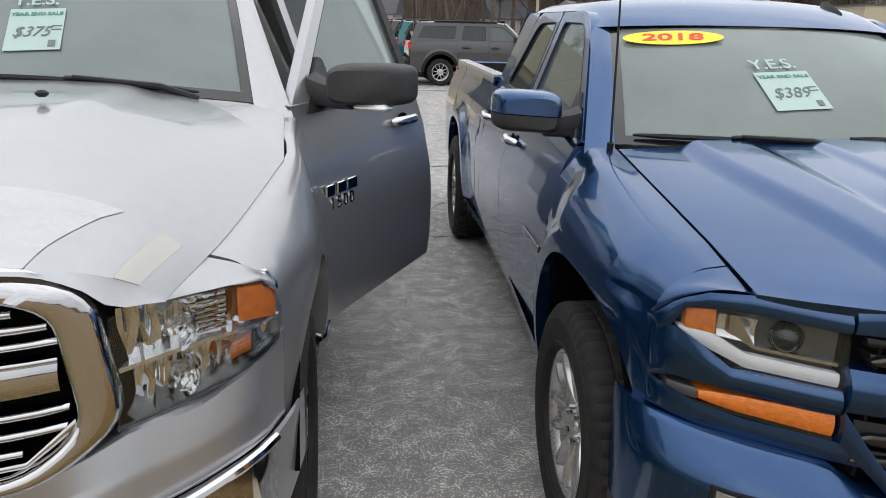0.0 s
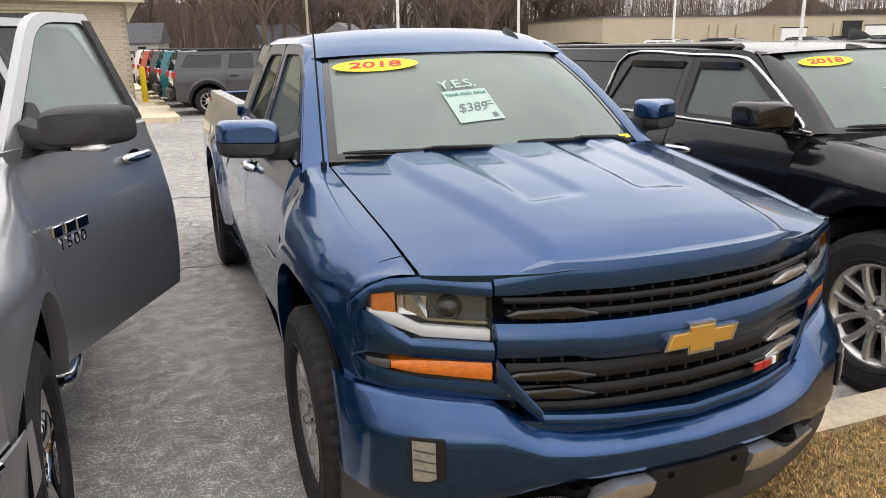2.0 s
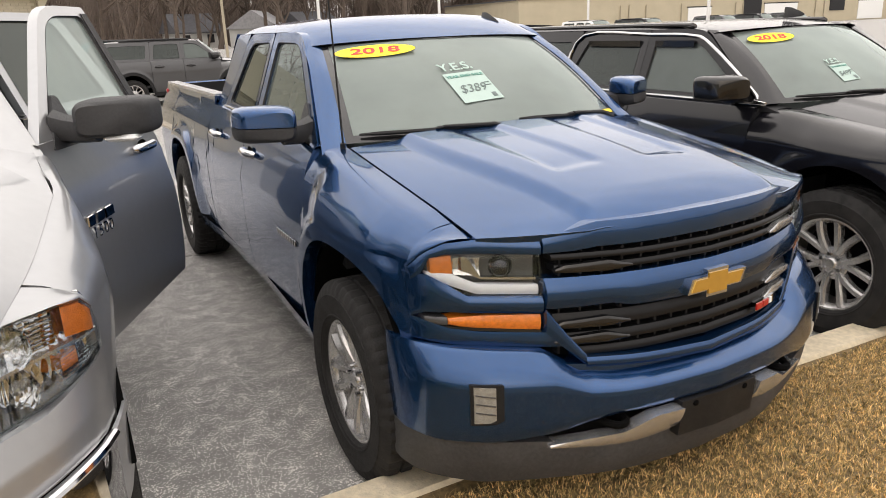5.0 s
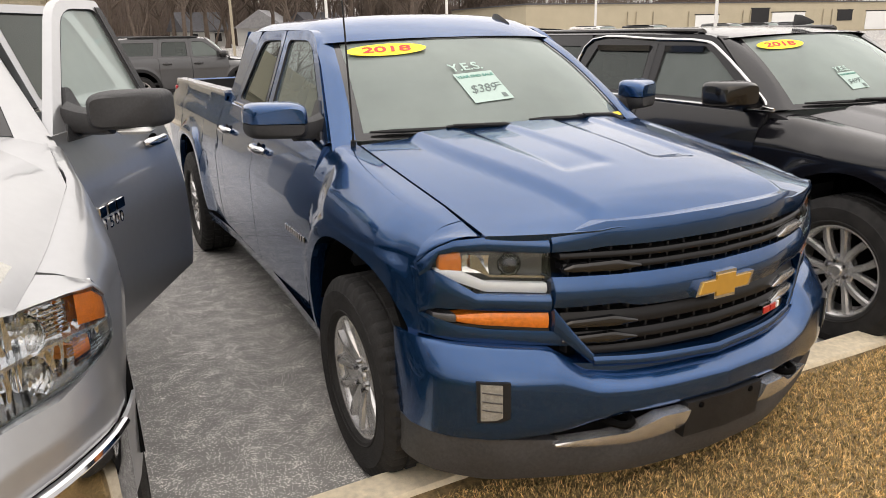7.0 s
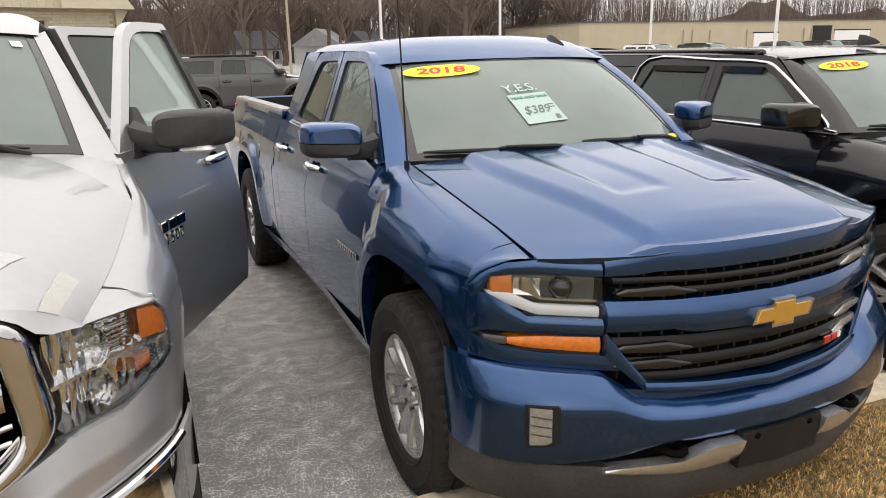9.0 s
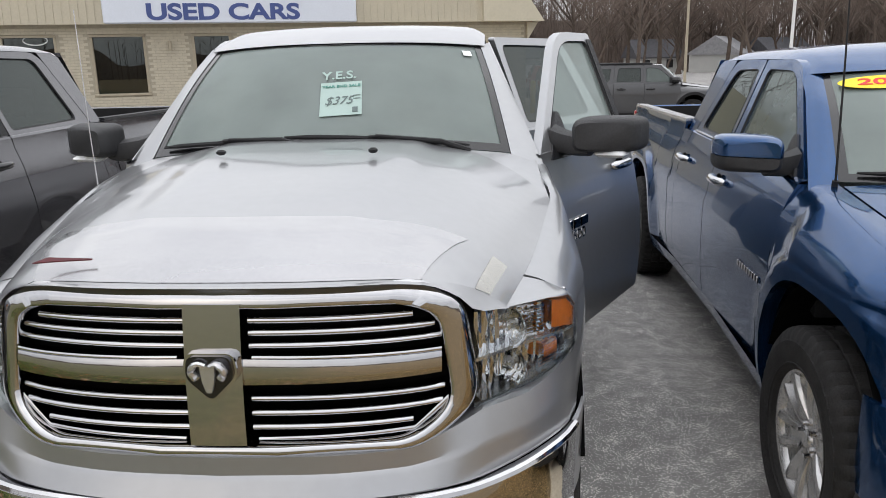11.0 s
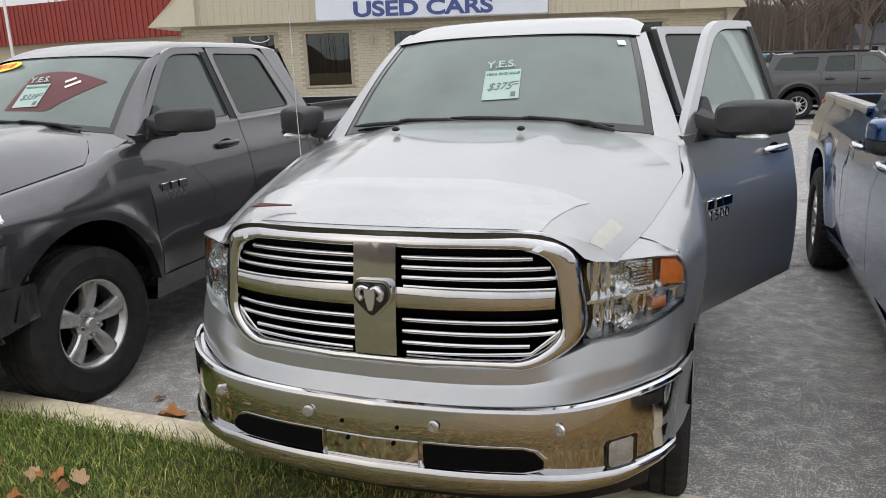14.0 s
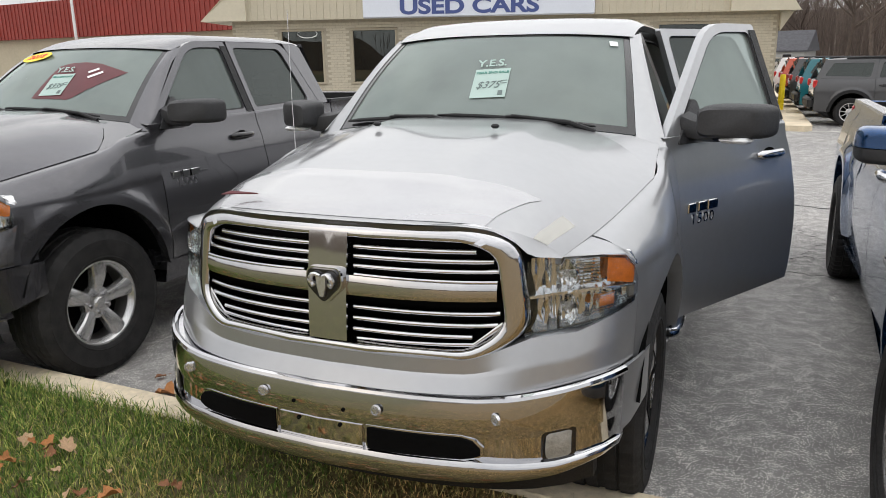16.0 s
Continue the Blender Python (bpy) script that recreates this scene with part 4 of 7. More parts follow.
    part("rear_view_mirror", G().box(0.0, 2.00, 1.565, 0.24, 0.03, 0.07, 0.02), "dash", T)
    part("screen_sensor", G().box(0.0, 1.92, 1.595, 0.09, 0.10, 0.09, 0.02), "dash", T)
    year_sticker(P, -0.64, 0.85, T)
    price_card(P, -0.12, 0.37, T, "389", 5)
    part("yellow_tag", G().prism([(-0.05, -0.012, 0), (0.05, -0.012, 0), (0.05, 0.012, 0), (-0.05, 0.012, 0)], (0, 0, 0.001)).moved(sticker_place(P, 0.88, 0.03, 0.012)), "yellow", T, "small yellow sticker")
    blue_front(c, T)
    return T


def blue_front(c, T):
    yf = lut((0, 0.10), (0.25, 0.125), (0.44, 0.185), (0.55, 0.235), (0.70, 0.325), (0.80, 0.388), (0.85, 0.435), (0.91, 0.525), (0.95, 0.64))
    yb = lut((0, 0.035), (0.3, 0.065), (0.55, 0.155), (0.72, 0.235), (0.80, 0.295), (0.87, 0.365), (0.91, 0.445), (0.93, 0.50))
    brow = lut((0.55, 1.082), (0.66, 1.089), (0.73, 1.092), (0.79, 1.086), (0.845, 1.055), (0.886, 1.0))
    # black filler behind the front panels, painted as the shade in their gaps
    part("front_core", strip(G(), [(-0.84, 0.5, 1.05), (0.84, 0.5, 1.05)], yf, -0.06, 0.08, nx=14), "void", T)
    # upper painted band, waist bar, lower frame
    g = strip(G(), [(-0.552, 1.045, 1.094), (-0.46, 1.05, 1.12), (-0.40, 1.058, 1.135), (0, 1.062, 1.14), (0.40, 1.058, 1.135), (0.46, 1.05, 1.12), (0.552, 1.045, 1.094)], yf, 0.006, 0.1, 0.006, 0.12, 1.0, nx=24, nz=6)
    part("grille_upper_band", g, "blue", T)
    g = strip(G(), [(-0.552, 0.868, 0.966), (-0.36, 0.874, 0.966), (-0.30, 0.862, 0.968), (0, 0.858, 0.968), (0.30, 0.862, 0.968), (0.36, 0.874, 0.966), (0.552, 0.868, 0.966)], yf, 0.012, 0.08, 0.018, 0.12, 0.9, nx=24, nz=6)
    part("grille_waist_bar", g, "blue", T)
    g = strip(G(), [(-0.44, 0.668, 0.70), (0, 0.645, 0.682), (0.44, 0.668, 0.70)], yf, 0.025, 0.1, 0.006, 0.1, 0.7, nx=20)
    for s in (-1, 1):
        strip(g, [(0.435, 0.668, 0.705), (0.50, 0.735, 0.79), (0.552, 0.79, 0.868)], yf, 0.02, 0.08, 0.006, nx=6, s=s)
    part("grille_lower_frame", g, "blue", T)
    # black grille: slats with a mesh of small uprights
    # near-black sheet that paints the dark behind the slats
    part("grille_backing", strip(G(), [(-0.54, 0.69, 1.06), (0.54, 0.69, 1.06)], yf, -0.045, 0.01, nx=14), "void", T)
    for za, zb, wide in ((1.022, 1.040, 0.53), (0.985, 1.004, 0.52), (0.80, 0.842, 0.52), (0.745, 0.775, 0.50), (0.700, 0.725, 0.45)):
        part("grille_slat", strip(G(), [(-wide, za, zb), (wide, za, zb)], yf, 0.0, 0.04, 0.004, 0.3, za, nx=18), "satin_black", T)
    for k in range(-8, 9):
        x = k * 0.062
        for za, zb in ((0.966, 1.05), (0.70, 0.86)):
            part("grille_upright", G().box(x, yf(abs(x)) + 0.035, (za + zb) / 2, 0.008, 0.03, zb - za), "trim", T)
    for s in (-1, 1):
        for za in (0.985, 0.80, 0.745):
            g = strip(G(), [(0.30, za + 0.004, za + 0.012), (0.37, za - 0.004, za + 0.030), (0.50, za - 0.002, za + 0.022), (0.525, za + 0.002, za + 0.010)], yf, 0.012, 0.02, 0.004, nx=8, s=s)
            # one part, dark on one side and bright on the other: reflections painted by material
            part("grille_end_trim", g, "gloss_black" if s < 0 else "satin", T)
    # emblem
    cross = [(0.87 * x, 0.84 * z) for x, z in ((-0.145, -0.030), (-0.052, -0.030), (-0.052, -0.055), (0.052, -0.055), (0.052, -0.030), (0.125, -0.030), (0.145, 0.030), (0.052, 0.030), (0.052, 0.055), (-0.052, 0.055), (-0.052, 0.030), (-0.125, 0.030))]
    e = part("emblem", G().prism([(x, 0.062, 0.895 + z) for x, z in cross], (0, 0.03, 0)), "chrome", T, "gold cross-shaped emblem with a chrome edge")
    part("emblem_face", G().prism([(x * 0.88, 0.058, 0.895 + z * 0.76) for x, z in cross], (0, 0.02, 0)), "gold", e)
    b = part("trim_badge", strip(G(), [(0.235, 0.722, 0.752), (0.365, 0.722, 0.752)], yf, 0.022, 0.02, nx=3), "chrome", T)
    part("badge_letter", strip(G(), [(0.240, 0.726, 0.748), (0.275, 0.726, 0.748)], yf, 0.026, 0.01, nx=2), "red", b)
    part("badge_letter", strip(G(), [(0.283, 0.726, 0.748), (0.318, 0.726, 0.748)], yf, 0.026, 0.01, nx=2), "red", b)
    part("badge_letter", strip(G(), [(0.328, 0.726, 0.748), (0.345, 0.726, 0.748)], yf, 0.026, 0.01, nx=2), "tagwhite", b)
    for s in (-1, 1):
        part("headlamp_brow", strip(G(), [(a, b, brow(a)) for a, b in ((0.556, 1.042), (0.66, 1.047), (0.725, 1.05), (0.80, 1.048), (0.838, 1.036), (0.858, 0.99), (0.884, 0.96))], yf, 0.004, 0.03, 0.006, 0.15, 1.0, nx=16, s=s), "blue", T)
        rows = []
        for k in range(13):
            x = 0.728 + (0.886 - 0.728) * k / 12
            top = fender_top(c, yf(x), x, brow(x) + 0.005)
            rows.append([(s * p, yf(x) + 0.012 * (1 - k / 12), q) for p, q in top] + [(s * x, yf(x) + 0.03, brow(x) - 0.005)])
        part("fender_nose", G().grid(rows), "blue", T)
        h = part("headlamp", strip(G(), [(0.556, 0.908, 1.045), (0.73, 0.912, 1.048), (0.79, 0.94, 1.048), (0.855, 0.975, 1.035)], yf, -0.045, 0.05, nx=10, s=s), "bezel", T)
        part("lamp_lens", strip(G(), [(0.558, 0.908, 1.042), (0.73, 0.912, 1.046), (0.79, 0.94, 1.045), (0.838, 0.968, 1.036), (0.854, 0.978, 1.0)], yf, 0.004, 0.006, 0.004, 0.12, 1.0, nx=12, s=s), "lens", h)
        part("amber_reflector", strip(G(), [(0.782, 0.985, 1.042), (0.835, 0.985, 1.035)], yf, -0.010, 0.02, 0.003, 0.1, 1.0, nx=4, s=s), "amber", h)
        part("light_guide", strip(G(), [(0.560, 0.912, 0.944), (0.72, 0.916, 0.950), (0.785, 0.944, 0.985), (0.845, 0.974, 0.988)], yf, -0.008, 0.02, 0.004, nx=10, s=s), "clearled", h)
        part("lamp_trim", strip(G(), [(0.562, 0.958, 0.966), (0.705, 0.962, 0.970), (0.74, 0.985, 1.035), (0.755, 0.99, 1.036)], yf, -0.016, 0.02, nx=8, s=s), "chrome", h)
        lx = 0.645
        part("projector", G().lathe([(0.0005, 0.03), (0.02, 0.026), (0.034, 0.01), (0.036, -0.02)], 20).moved(Matrix.Translation((s * lx, yf(lx) + 0.03, 1.0)) @ Euler((0, 0, radians(-90))).to_matrix().to_4x4()), "gloss_black", h)
        part("lamp_reflector_bowl", strip(G(), [(0.70, 0.97, 1.03), (0.77, 0.975, 1.03)], yf, -0.03, 0.01, -0.008, nx=4, s=s), "reflector", h)
        part("fascia_band", strip(G(), [(0.556, 0.852, 0.910), (0.75, 0.858, 0.914), (0.80, 0.862, 0.952), (0.85, 0.86, 0.985), (0.885, 0.84, 0.98)], yf, 0.006, 0.08, 0.012, nx=10, s=s), "blue", T)
        part("turn_lamp", strip(G(), [(0.558, 0.796, 0.848), (0.72, 0.804, 0.846), (0.775, 0.812, 0.842), (0.80, 0.818, 0.838)], yf, 0.0, 0.05, 0.006, nx=10, s=s), "amber", T, "amber turn lamp")
        part("side_marker", strip(G(), [(0.802, 0.814, 0.842), (0.855, 0.820, 0.842)], yf, 0.0, 0.05, 0.004, nx=5, s=s), "bezel", T)
        part("lamp_lower_trim", strip(G(), [(0.556, 0.785, 0.795), (0.72, 0.795, 0.805), (0.85, 0.808, 0.816)], yf, 0.002, 0.05, nx=10, s=s), "gloss_black", T)
        part("fascia_lower", strip(G(), [(0.50, 0.735, 0.784), (0.72, 0.745, 0.793), (0.80, 0.752, 0.806), (0.885, 0.765, 0.84)], yf, 0.004, 0.06, 0.004, nx=10, s=s), "blue", T)
    # bumper
    st = [(0, 0.525, 0.645), (0.36, 0.52, 0.65), (0.46, 0.50, 0.665), (0.56, 0.47, 0.735), (0.72, 0.45, 0.745), (0.88, 0.445, 0.755), (0.925, 0.45, 0.758)]
    st = [(-a, b, d) for a, b, d in reversed(st[1:])] + st
    shelf = lut((0, 0.014), (0.12, 0.002), (0.3, 0.0), (0.60, 0.0), (0.68, 0.004), (0.78, 0.022), (0.90, 0.055), (1, 0.085))
    zlo, zhi = lin(*[(a, b) for a, b, d in st]), lin(*[(a, d) for a, b, d in st])
    rows = []
    for i in range(57):
        x = -0.925 + 1.85 * i / 56
        y = yb(abs(x)) - 0.02
        rows.append([(x, y + shelf(t), zlo(x) + (zhi(x) - zlo(x)) * t) for t in [q / 20 for q in range(21)]])
        rows[-1] += [(x, y + 0.13, zhi(x)), (x, y + 0.13, zlo(x))]
    part("front_bumper", G().loops(rows), "blue", T, sharp=60)
    part("bumper_step", strip(G(), [(-0.56, 0.642, 0.69), (-0.40, 0.635, 0.672), (0.40, 0.635, 0.672), (0.56, 0.642, 0.69)], yb, -0.05, 0.12, nx=16), "blue", T)
    for s in (-1, 1):
        f = part("fog_lamp", strip(G(), [(0.712, 0.535, 0.657), (0.735, 0.522, 0.657), (0.795, 0.515, 0.656)], yb, 0.026, 0.03, nx=5, s=s), "trim", T)
        part("fog_lens", strip(G(), [(0.735, 0.540, 0.650), (0.75, 0.53, 0.650), (0.788, 0.524, 0.650)], yb, 0.031, 0.012, nx=4, s=s), "fog_clear", f)
        for k in range(3):
            part("fog_rib", strip(G(), [(0.737, 0.557 + 0.03 * k, 0.561 + 0.03 * k), (0.786, 0.562 + 0.03 * k, 0.566 + 0.03 * k)], yb, 0.034, 0.01, nx=3, s=s), "bezel", f)
        part("tow_hook", G().tube(cr([(s * 0.34, 0.16, 0.49), (s * 0.345, 0.075, 0.488), (s * 0.39, 0.07, 0.486), (s * 0.43, 0.16, 0.49)], 4), 0.013, 8), "void", T)
    st = [(0, 0.27, 0.41), (0.40, 0.27, 0.39), (0.56, 0.27, 0.43), (0.75, 0.272, 0.444), (0.90, 0.285, 0.448), (0.925, 0.30, 0.448)]
    st = [(-a, b, d) for a, b, d in reversed(st[1:])] + st
    part("air_dam", strip(G(), st, yb, -0.01, 0.10, 0.012, -0.25, 0.44, nx=36, nz=6), "airdam", T, sharp=50)
    # opening drawn as a black sheet, shade in its colour
    part("lower_opening", strip(G(), [(-0.56, 0.40, 0.53), (0.56, 0.40, 0.53)], yb, -0.05, 0.02, nx=16), "void", T)
    for s in (-1, 1):
        part("skid_plate", strip(G(), [(0.17, 0.425, 0.512), (0.27, 0.405, 0.512), (0.36, 0.395, 0.455), (0.50, 0.40, 0.437), (0.575, 0.41, 0.425)], yb, 0.012, 0.05, 0.008, -0.5, 0.44, nx=16, s=s), "satin", T, "satin silver skid plate")
    p = part("plate_bracket", strip(G(), [(-0.165, 0.395, 0.525), (0.165, 0.395, 0.525)], yb, 0.022, 0.05, 0.002, -0.1, 0.45, nx=6), "trim", T)
    for x in (-0.11, 0.11):
        part("bracket_bolt", G().lathe([(0.001, 0.008), (0.010, 0.006), (0.012, 0)], 10).moved(Matrix.Translation((x, yb(abs(x)) - 0.026, 0.508)) @ Euler((0, 0, radians(-90))).to_matrix().to_4x4()), "void", p)


# ---- the two pickups of the other make ----
def ram_config(paint):
    c = dict(paint=paint, black_posts=True, hood_lip=-0.010, hubs=(0.985, 4.555), hz=0.415, arch=0.495, arch_k=1.13, flare=0.02, taper=0.95, taper_k=0.32,
             prof=lut((0.36, 0.90), (0.5, 0.93), (0.65, 0.95), (0.85, 0.955), (1.0, 0.945), (1.1, 0.925), (1.2, 0.905), (1.33, 0.862), (1.45, 0.855)),
             rock=lin((0.4, 0.49), (1.45, 0.50), (1.5, 0.545), (3.42, 0.55), (3.5, 0.52), (5.8, 0.52)), belt=lin((1.4, 1.345), (2.4, 1.36), (3.6, 1.38)))
    c["cap"] = lin((0.38, 0.80), (0.47, 0.868), (0.53, 0.893), (0.65, 0.930), (0.80, 0.962), (0.95, 1.0), (1.1, 2.0))
    c["Xg"] = lambda z: 0.85 - (z - 1.35) * 0.43
    c["X"] = body_x(c)
    sx, sz = lut((0.35, 0.69), (0.7, 0.775), (1.13, 0.862), (1.3, 0.85), (1.6, 0.83)), lut((0.35, 1.112), (0.7, 1.175), (1.13, 1.25), (1.3, 1.30), (1.6, 1.345))
    c["seam"] = lambda y: (sx(y), sz(y))
    c["shoulder"] = 0.5
    c["crownf"] = 0.02
    c["hood_front"] = lambda u: 0.155 + 0.19 * abs(u) ** 3
    c["hood_rear"] = lambda u: 1.44 - 0.33 * abs(u) ** 5
    c["hood_w"] = lut((0, 0.69), (0.4, 0.775), (1, 0.862))
    c["hood_edge"] = lut((0, 1.112), (0.45, 1.175), (1, 1.25))
    c["hood_mid"] = lin((0, 1.232), (0.04, 1.262), (0.155, 1.318), (0.30, 1.352), (0.5, 1.393), (0.7, 1.424), (0.85, 1.436), (1, 1.44))
    c["hood_p"] = lin((0, 6), (0.10, 4.6), (0.45, 3.4), (1, 3.4))
    c["ws_bottom"], c["ws_top"] = (0.735, 1.50, 1.37, 1.36, 1.425), (0.612, 2.02, 1.795, 1.90, 1.818)
    c["pillar_y"] = lambda v: 1.55 + (2.10 - 1.55) * v
    c["roof_z"] = 1.866
    c["crown"] = lut((0, 0.015), (0.3, 0.022), (0.7, 0.025), (1, 0.01))
    return c


def ram_pickup(name, m, label, paint, chrome, open_doors, price):
    c = ram_config(paint)
    T = thing(name, label, "pickup truck", m)
    for s in (-1, 1):
        part("front_fender", fender(c, 0.53, 1.495, 1.02, s), paint, T, sharp=30)

    def bulge(x, y):
        a = abs(x)
        return 0.012 * (1 - sstep(0.36, 0.46, a + 0.10 * (1.4 - y))) * sstep(0.28, 0.55, y)
    bonnet(c, T, bulge)
    if chrome:
        # clear film over the front of the bonnet, cut on a slant at its ends, and a yellowed piece beside it
        fend = lin((0.0, 0.70), (0.10, 0.74), (0.20, 0.80))
        rows = []
        for i in range(13):
            v = 0.205 * i / 12
            e = fend(v)
            rows.append([tuple(Vector(hood_point(c, -e + 2 * e * j / 60, v, bulge)) + Vector((0, -0.0012, 0.0016))) for j in range(61)])
        part("protective_film", G().grid(rows), "film_clear", T, "clear film with a sharp edge on the bonnet's front")
        rows = [[tuple(Vector(hood_point(c, u0 + 0.055 * j / 8, v, bulge)) + Vector((0, -0.001, 0.0018))) for j in range(9)] for v, u0 in ((0.0, 0.885), (0.04, 0.887), (0.08, 0.889), (0.12, 0.891), (0.16, 0.893), (0.19, 0.895))]
        part("film_patch", G().grid(rows), "film_yellow", T, "yellowed piece of film")
    P = greenhouse(c, T, 3.56)
    fo = [(1.52, 1.352), (2.555, 1.37), (2.545, 1.863), (2.13, 1.863)]
    fi = [(1.64, 1.39), (2.485, 1.40), (2.485, 1.823), (2.15, 1.82)]
    ro = [(2.57, 1.372), (3.46, 1.385), (3.27, 1.863), (2.565, 1.863)]
    ri = [(2.62, 1.402), (3.33, 1.418), (3.20, 1.82), (2.62, 1.823)]
    for s in (-1, 1):
        d = door(c, T, "front_door", 1.503, 2.553, fo, fi, s, "screen" if open_doors and s > 0 else "sideglass", (2.33, 1.225, "chrome" if chrome else "gloss_black"), (0.02, 0.02, 0.02, 0.14), (0.05, 0.03, 0.04, 0.12), "open front door" if open_doors and s > 0 else "")
        mirror(c, d, s, 1.69, 1.432, 0.255, 0.145, 1.345, None, lamp=chrome, gap=0.10)
        x = c["X"](1.7, 1.03) + 0.003
        for k, w in ((0, 0.062), (1, 0.066), (2, 0.080)):
            part("badge_letter", G().box(s * x, 1.615 + 0.082 * k, 1.05, 0.012, w, 0.046, 0.004), "chrome", d)
        rot = Matrix(((0, 0, s), (1 * s, 0, 0), (0, 1, 0))).to_4x4()
        for k, ch in enumerate("1500"):
            word("badge_numeral", ch, 0.066, "chrome", d, Matrix.Translation((s * (x + 0.001), 1.70 + s * 0.048 * (k - 1.5), 0.995)) @ rot, 0.004, 1.25)
        d2 = door(c, T, "rear_door", 2.56, 3.42, ro, ri, s, "privacy", (3.22, 1.235, "chrome" if chrome else "gloss_black"), (0.02, 0.02, 0.10, 0.02), (0.03, 0.05, 0.06, 0.04), "open rear door" if open_doors and s > 0 else "")
        if open_doors and s > 0:
            for ob, hy, ang in ((d, 1.52, OPEN_FRONT), (d2, 2.575, OPEN_REAR)):
                h = Matrix.Translation((0.885, hy, 0))
                ob.matrix_basis = h @ pose(0, 0, 0, 0, 0, -ang) @ h.inverted()
        q = side_skin(c, 3.426, 3.60, lambda y: 1.38, s, n=3, nz=12)
        q.prism([(s * (c["Xg"](z) + 0.004), y, z) for y, z in [(3.47, 1.385), (3.60, 1.385), (3.50, 1.83), (3.44, 1.863), (3.275, 1.863)]], (-s * 0.04, 0, 0))
        part("cab_corner", q, paint, T)
        # door posts, seen when a door stands open
        for y0, y1 in ((2.50, 2.62), (1.46, 1.53)):
            g = G()
            top = 1.86 if y0 > 2 else 1.34
            g.prism([(s * (c["X"](y, z) - 0.1) if z < 1.34 else s * (c["Xg"](z) - 0.05), y, z) for y, z in [(y0, 0.5), (y1, 0.5), (y1, 1.34), (y1, top), (y0, top), (y0, 1.34)]], (-s * 0.05, 0, 0))
            part("door_post", g, paint, T)
        part("rocker_panel", G().grid([[(s * (c["X"](y, 0.52) - 0.012), y, 0.535), (s * (c["X"](y, 0.47) - 0.03), y, 0.40), (s * 0.6, y, 0.39)] for y in (1.46, 2.4, 3.4, 4.06)]), paint, T)
        part("door_sill", G().box(s * 0.80, 2.45, 0.49, 0.16, 1.9, 0.05), "trim", T)
        if chrome:
            bar = cr([(s * 0.72, 1.60, 0.44), (s * 0.88, 1.70, 0.40), (s * 0.93, 1.82, 0.39), (s * 0.93, 2.5, 0.39), (s * 0.93, 3.3, 0.39), (s * 0.88, 3.42, 0.40), (s * 0.75, 3.5, 0.44)], 5)
            part("side_step", G().tube(bar, 0.036, 12), "chrome", T, "chrome tubular side step")
    cargo_bed(c, T, 3.615, 5.74, lin((3.6, 1.395), (5.8, 1.39)), "trim")
    underbody(c, T, 0.5, 5.6)
    for x, y, s in ((-0.785, 0.985, -1), (0.785, 0.985, 1), (-0.785, 4.555, -1), (0.785, 4.555, 1)):
        wheel(T, x, y, s, 0.415, "five", 0.415, 0.27, 0.232 if not chrome else 0.262, "chrome" if chrome else "alloy", 11 + 31 * (y > 2))
    interior(c, T, 1.72, ((-0.38, 2.42, 0.52), (0.38, 2.42, 0.52), (0, 3.12, 1.3)), 0.68)
    wiper(T, P, -0.93, -0.08, 0.05)
    wiper(T, P, -0.20, 0.78, 0.05)
    part("cowl", G().grid([[(u * 0.76, 1.40 + 0.08 * u * u, 1.40 - 0.05 * u * u) for u in (-1, -0.5, 0, 0.5, 1)], [(u * 0.76, 1.45 + 0.12 * u * u, 1.412 - 0.05 * u * u) for u in (-1, -0.5, 0, 0.5, 1)]]), "trim", T)
    for s in (-1, 1):
        rows = []
        for t in (0.0, 0.25, 0.5, 0.75, 1.0):
            row = []
            for u in (0.5, 0.6, 0.7, 0.8, 0.9, 1.0):
                w = c["hood_w"](1)
                a = Vector((s * u * w, c["hood_rear"](u) + 0.007, c["hood_edge"](1) + (c["hood_mid"](1) - c["hood_edge"](1)) * (1 - u ** 3.4) - 0.006))
                b = Vector(P(s * min(1, u / 0.92), 0.0)) + Vector((0, -0.006, 0.0))
                if u > 0.95:
                    b = Vector((s * 0.835, 1.50, 1.342))
                row.append(a.lerp(b, t))
            rows.append(row)
        part("cowl_panel", G().grid(rows), paint, T)
    for x in (-0.26, 0.26):
        part("washer_nozzle", G().box(x, 0.985, 1.446, 0.03, 0.026, 0.018, 0.006), "trim", T)
    part("rear_view_mirror", G().box(0.0, 2.04, 1.675, 0.24, 0.03, 0.07, 0.02), "dash", T)
    part("mirror_housing_shade", G().box(0.0, 1.97, 1.735, 0.34, 0.12, 0.07, 0.03), "dash", T)
    if chrome:
        part("antenna", G().tube([(-0.875, 1.29, 1.22), (-0.885, 1.30, 1.5), (-0.90, 1.33, 1.95)], [0.003, 0.002, 0.0014], 6), "satin", T, "thin pale whip antenna")
        part("inspection_sticker", G().prism([(-0.02, -0.02, 0), (0.02, -0.02, 0), (0.02, 0.02, 0), (-0.02, 0.02, 0)], (0, 0, 0.001)).moved(sticker_place(P, 0.88, 0.88)), "tagwhite", T)
    else:
        year_sticker(P, -0.64, 0.86, T)
        # red building's reflection in the glass, drawn as a dark red sheet with pale bars
        top = lin((-0.02, 0.64), (0.08, 0.70), (0.26, 0.72), (0.45, 0.70), (0.78, 0.58))
        low = lin((-0.02, 0.18), (0.40, 0.18), (0.50, 0.30), (0.62, 0.42), (0.78, 0.575))
        us = [-0.02 + 0.80 * k / 20 for k in range(21)]
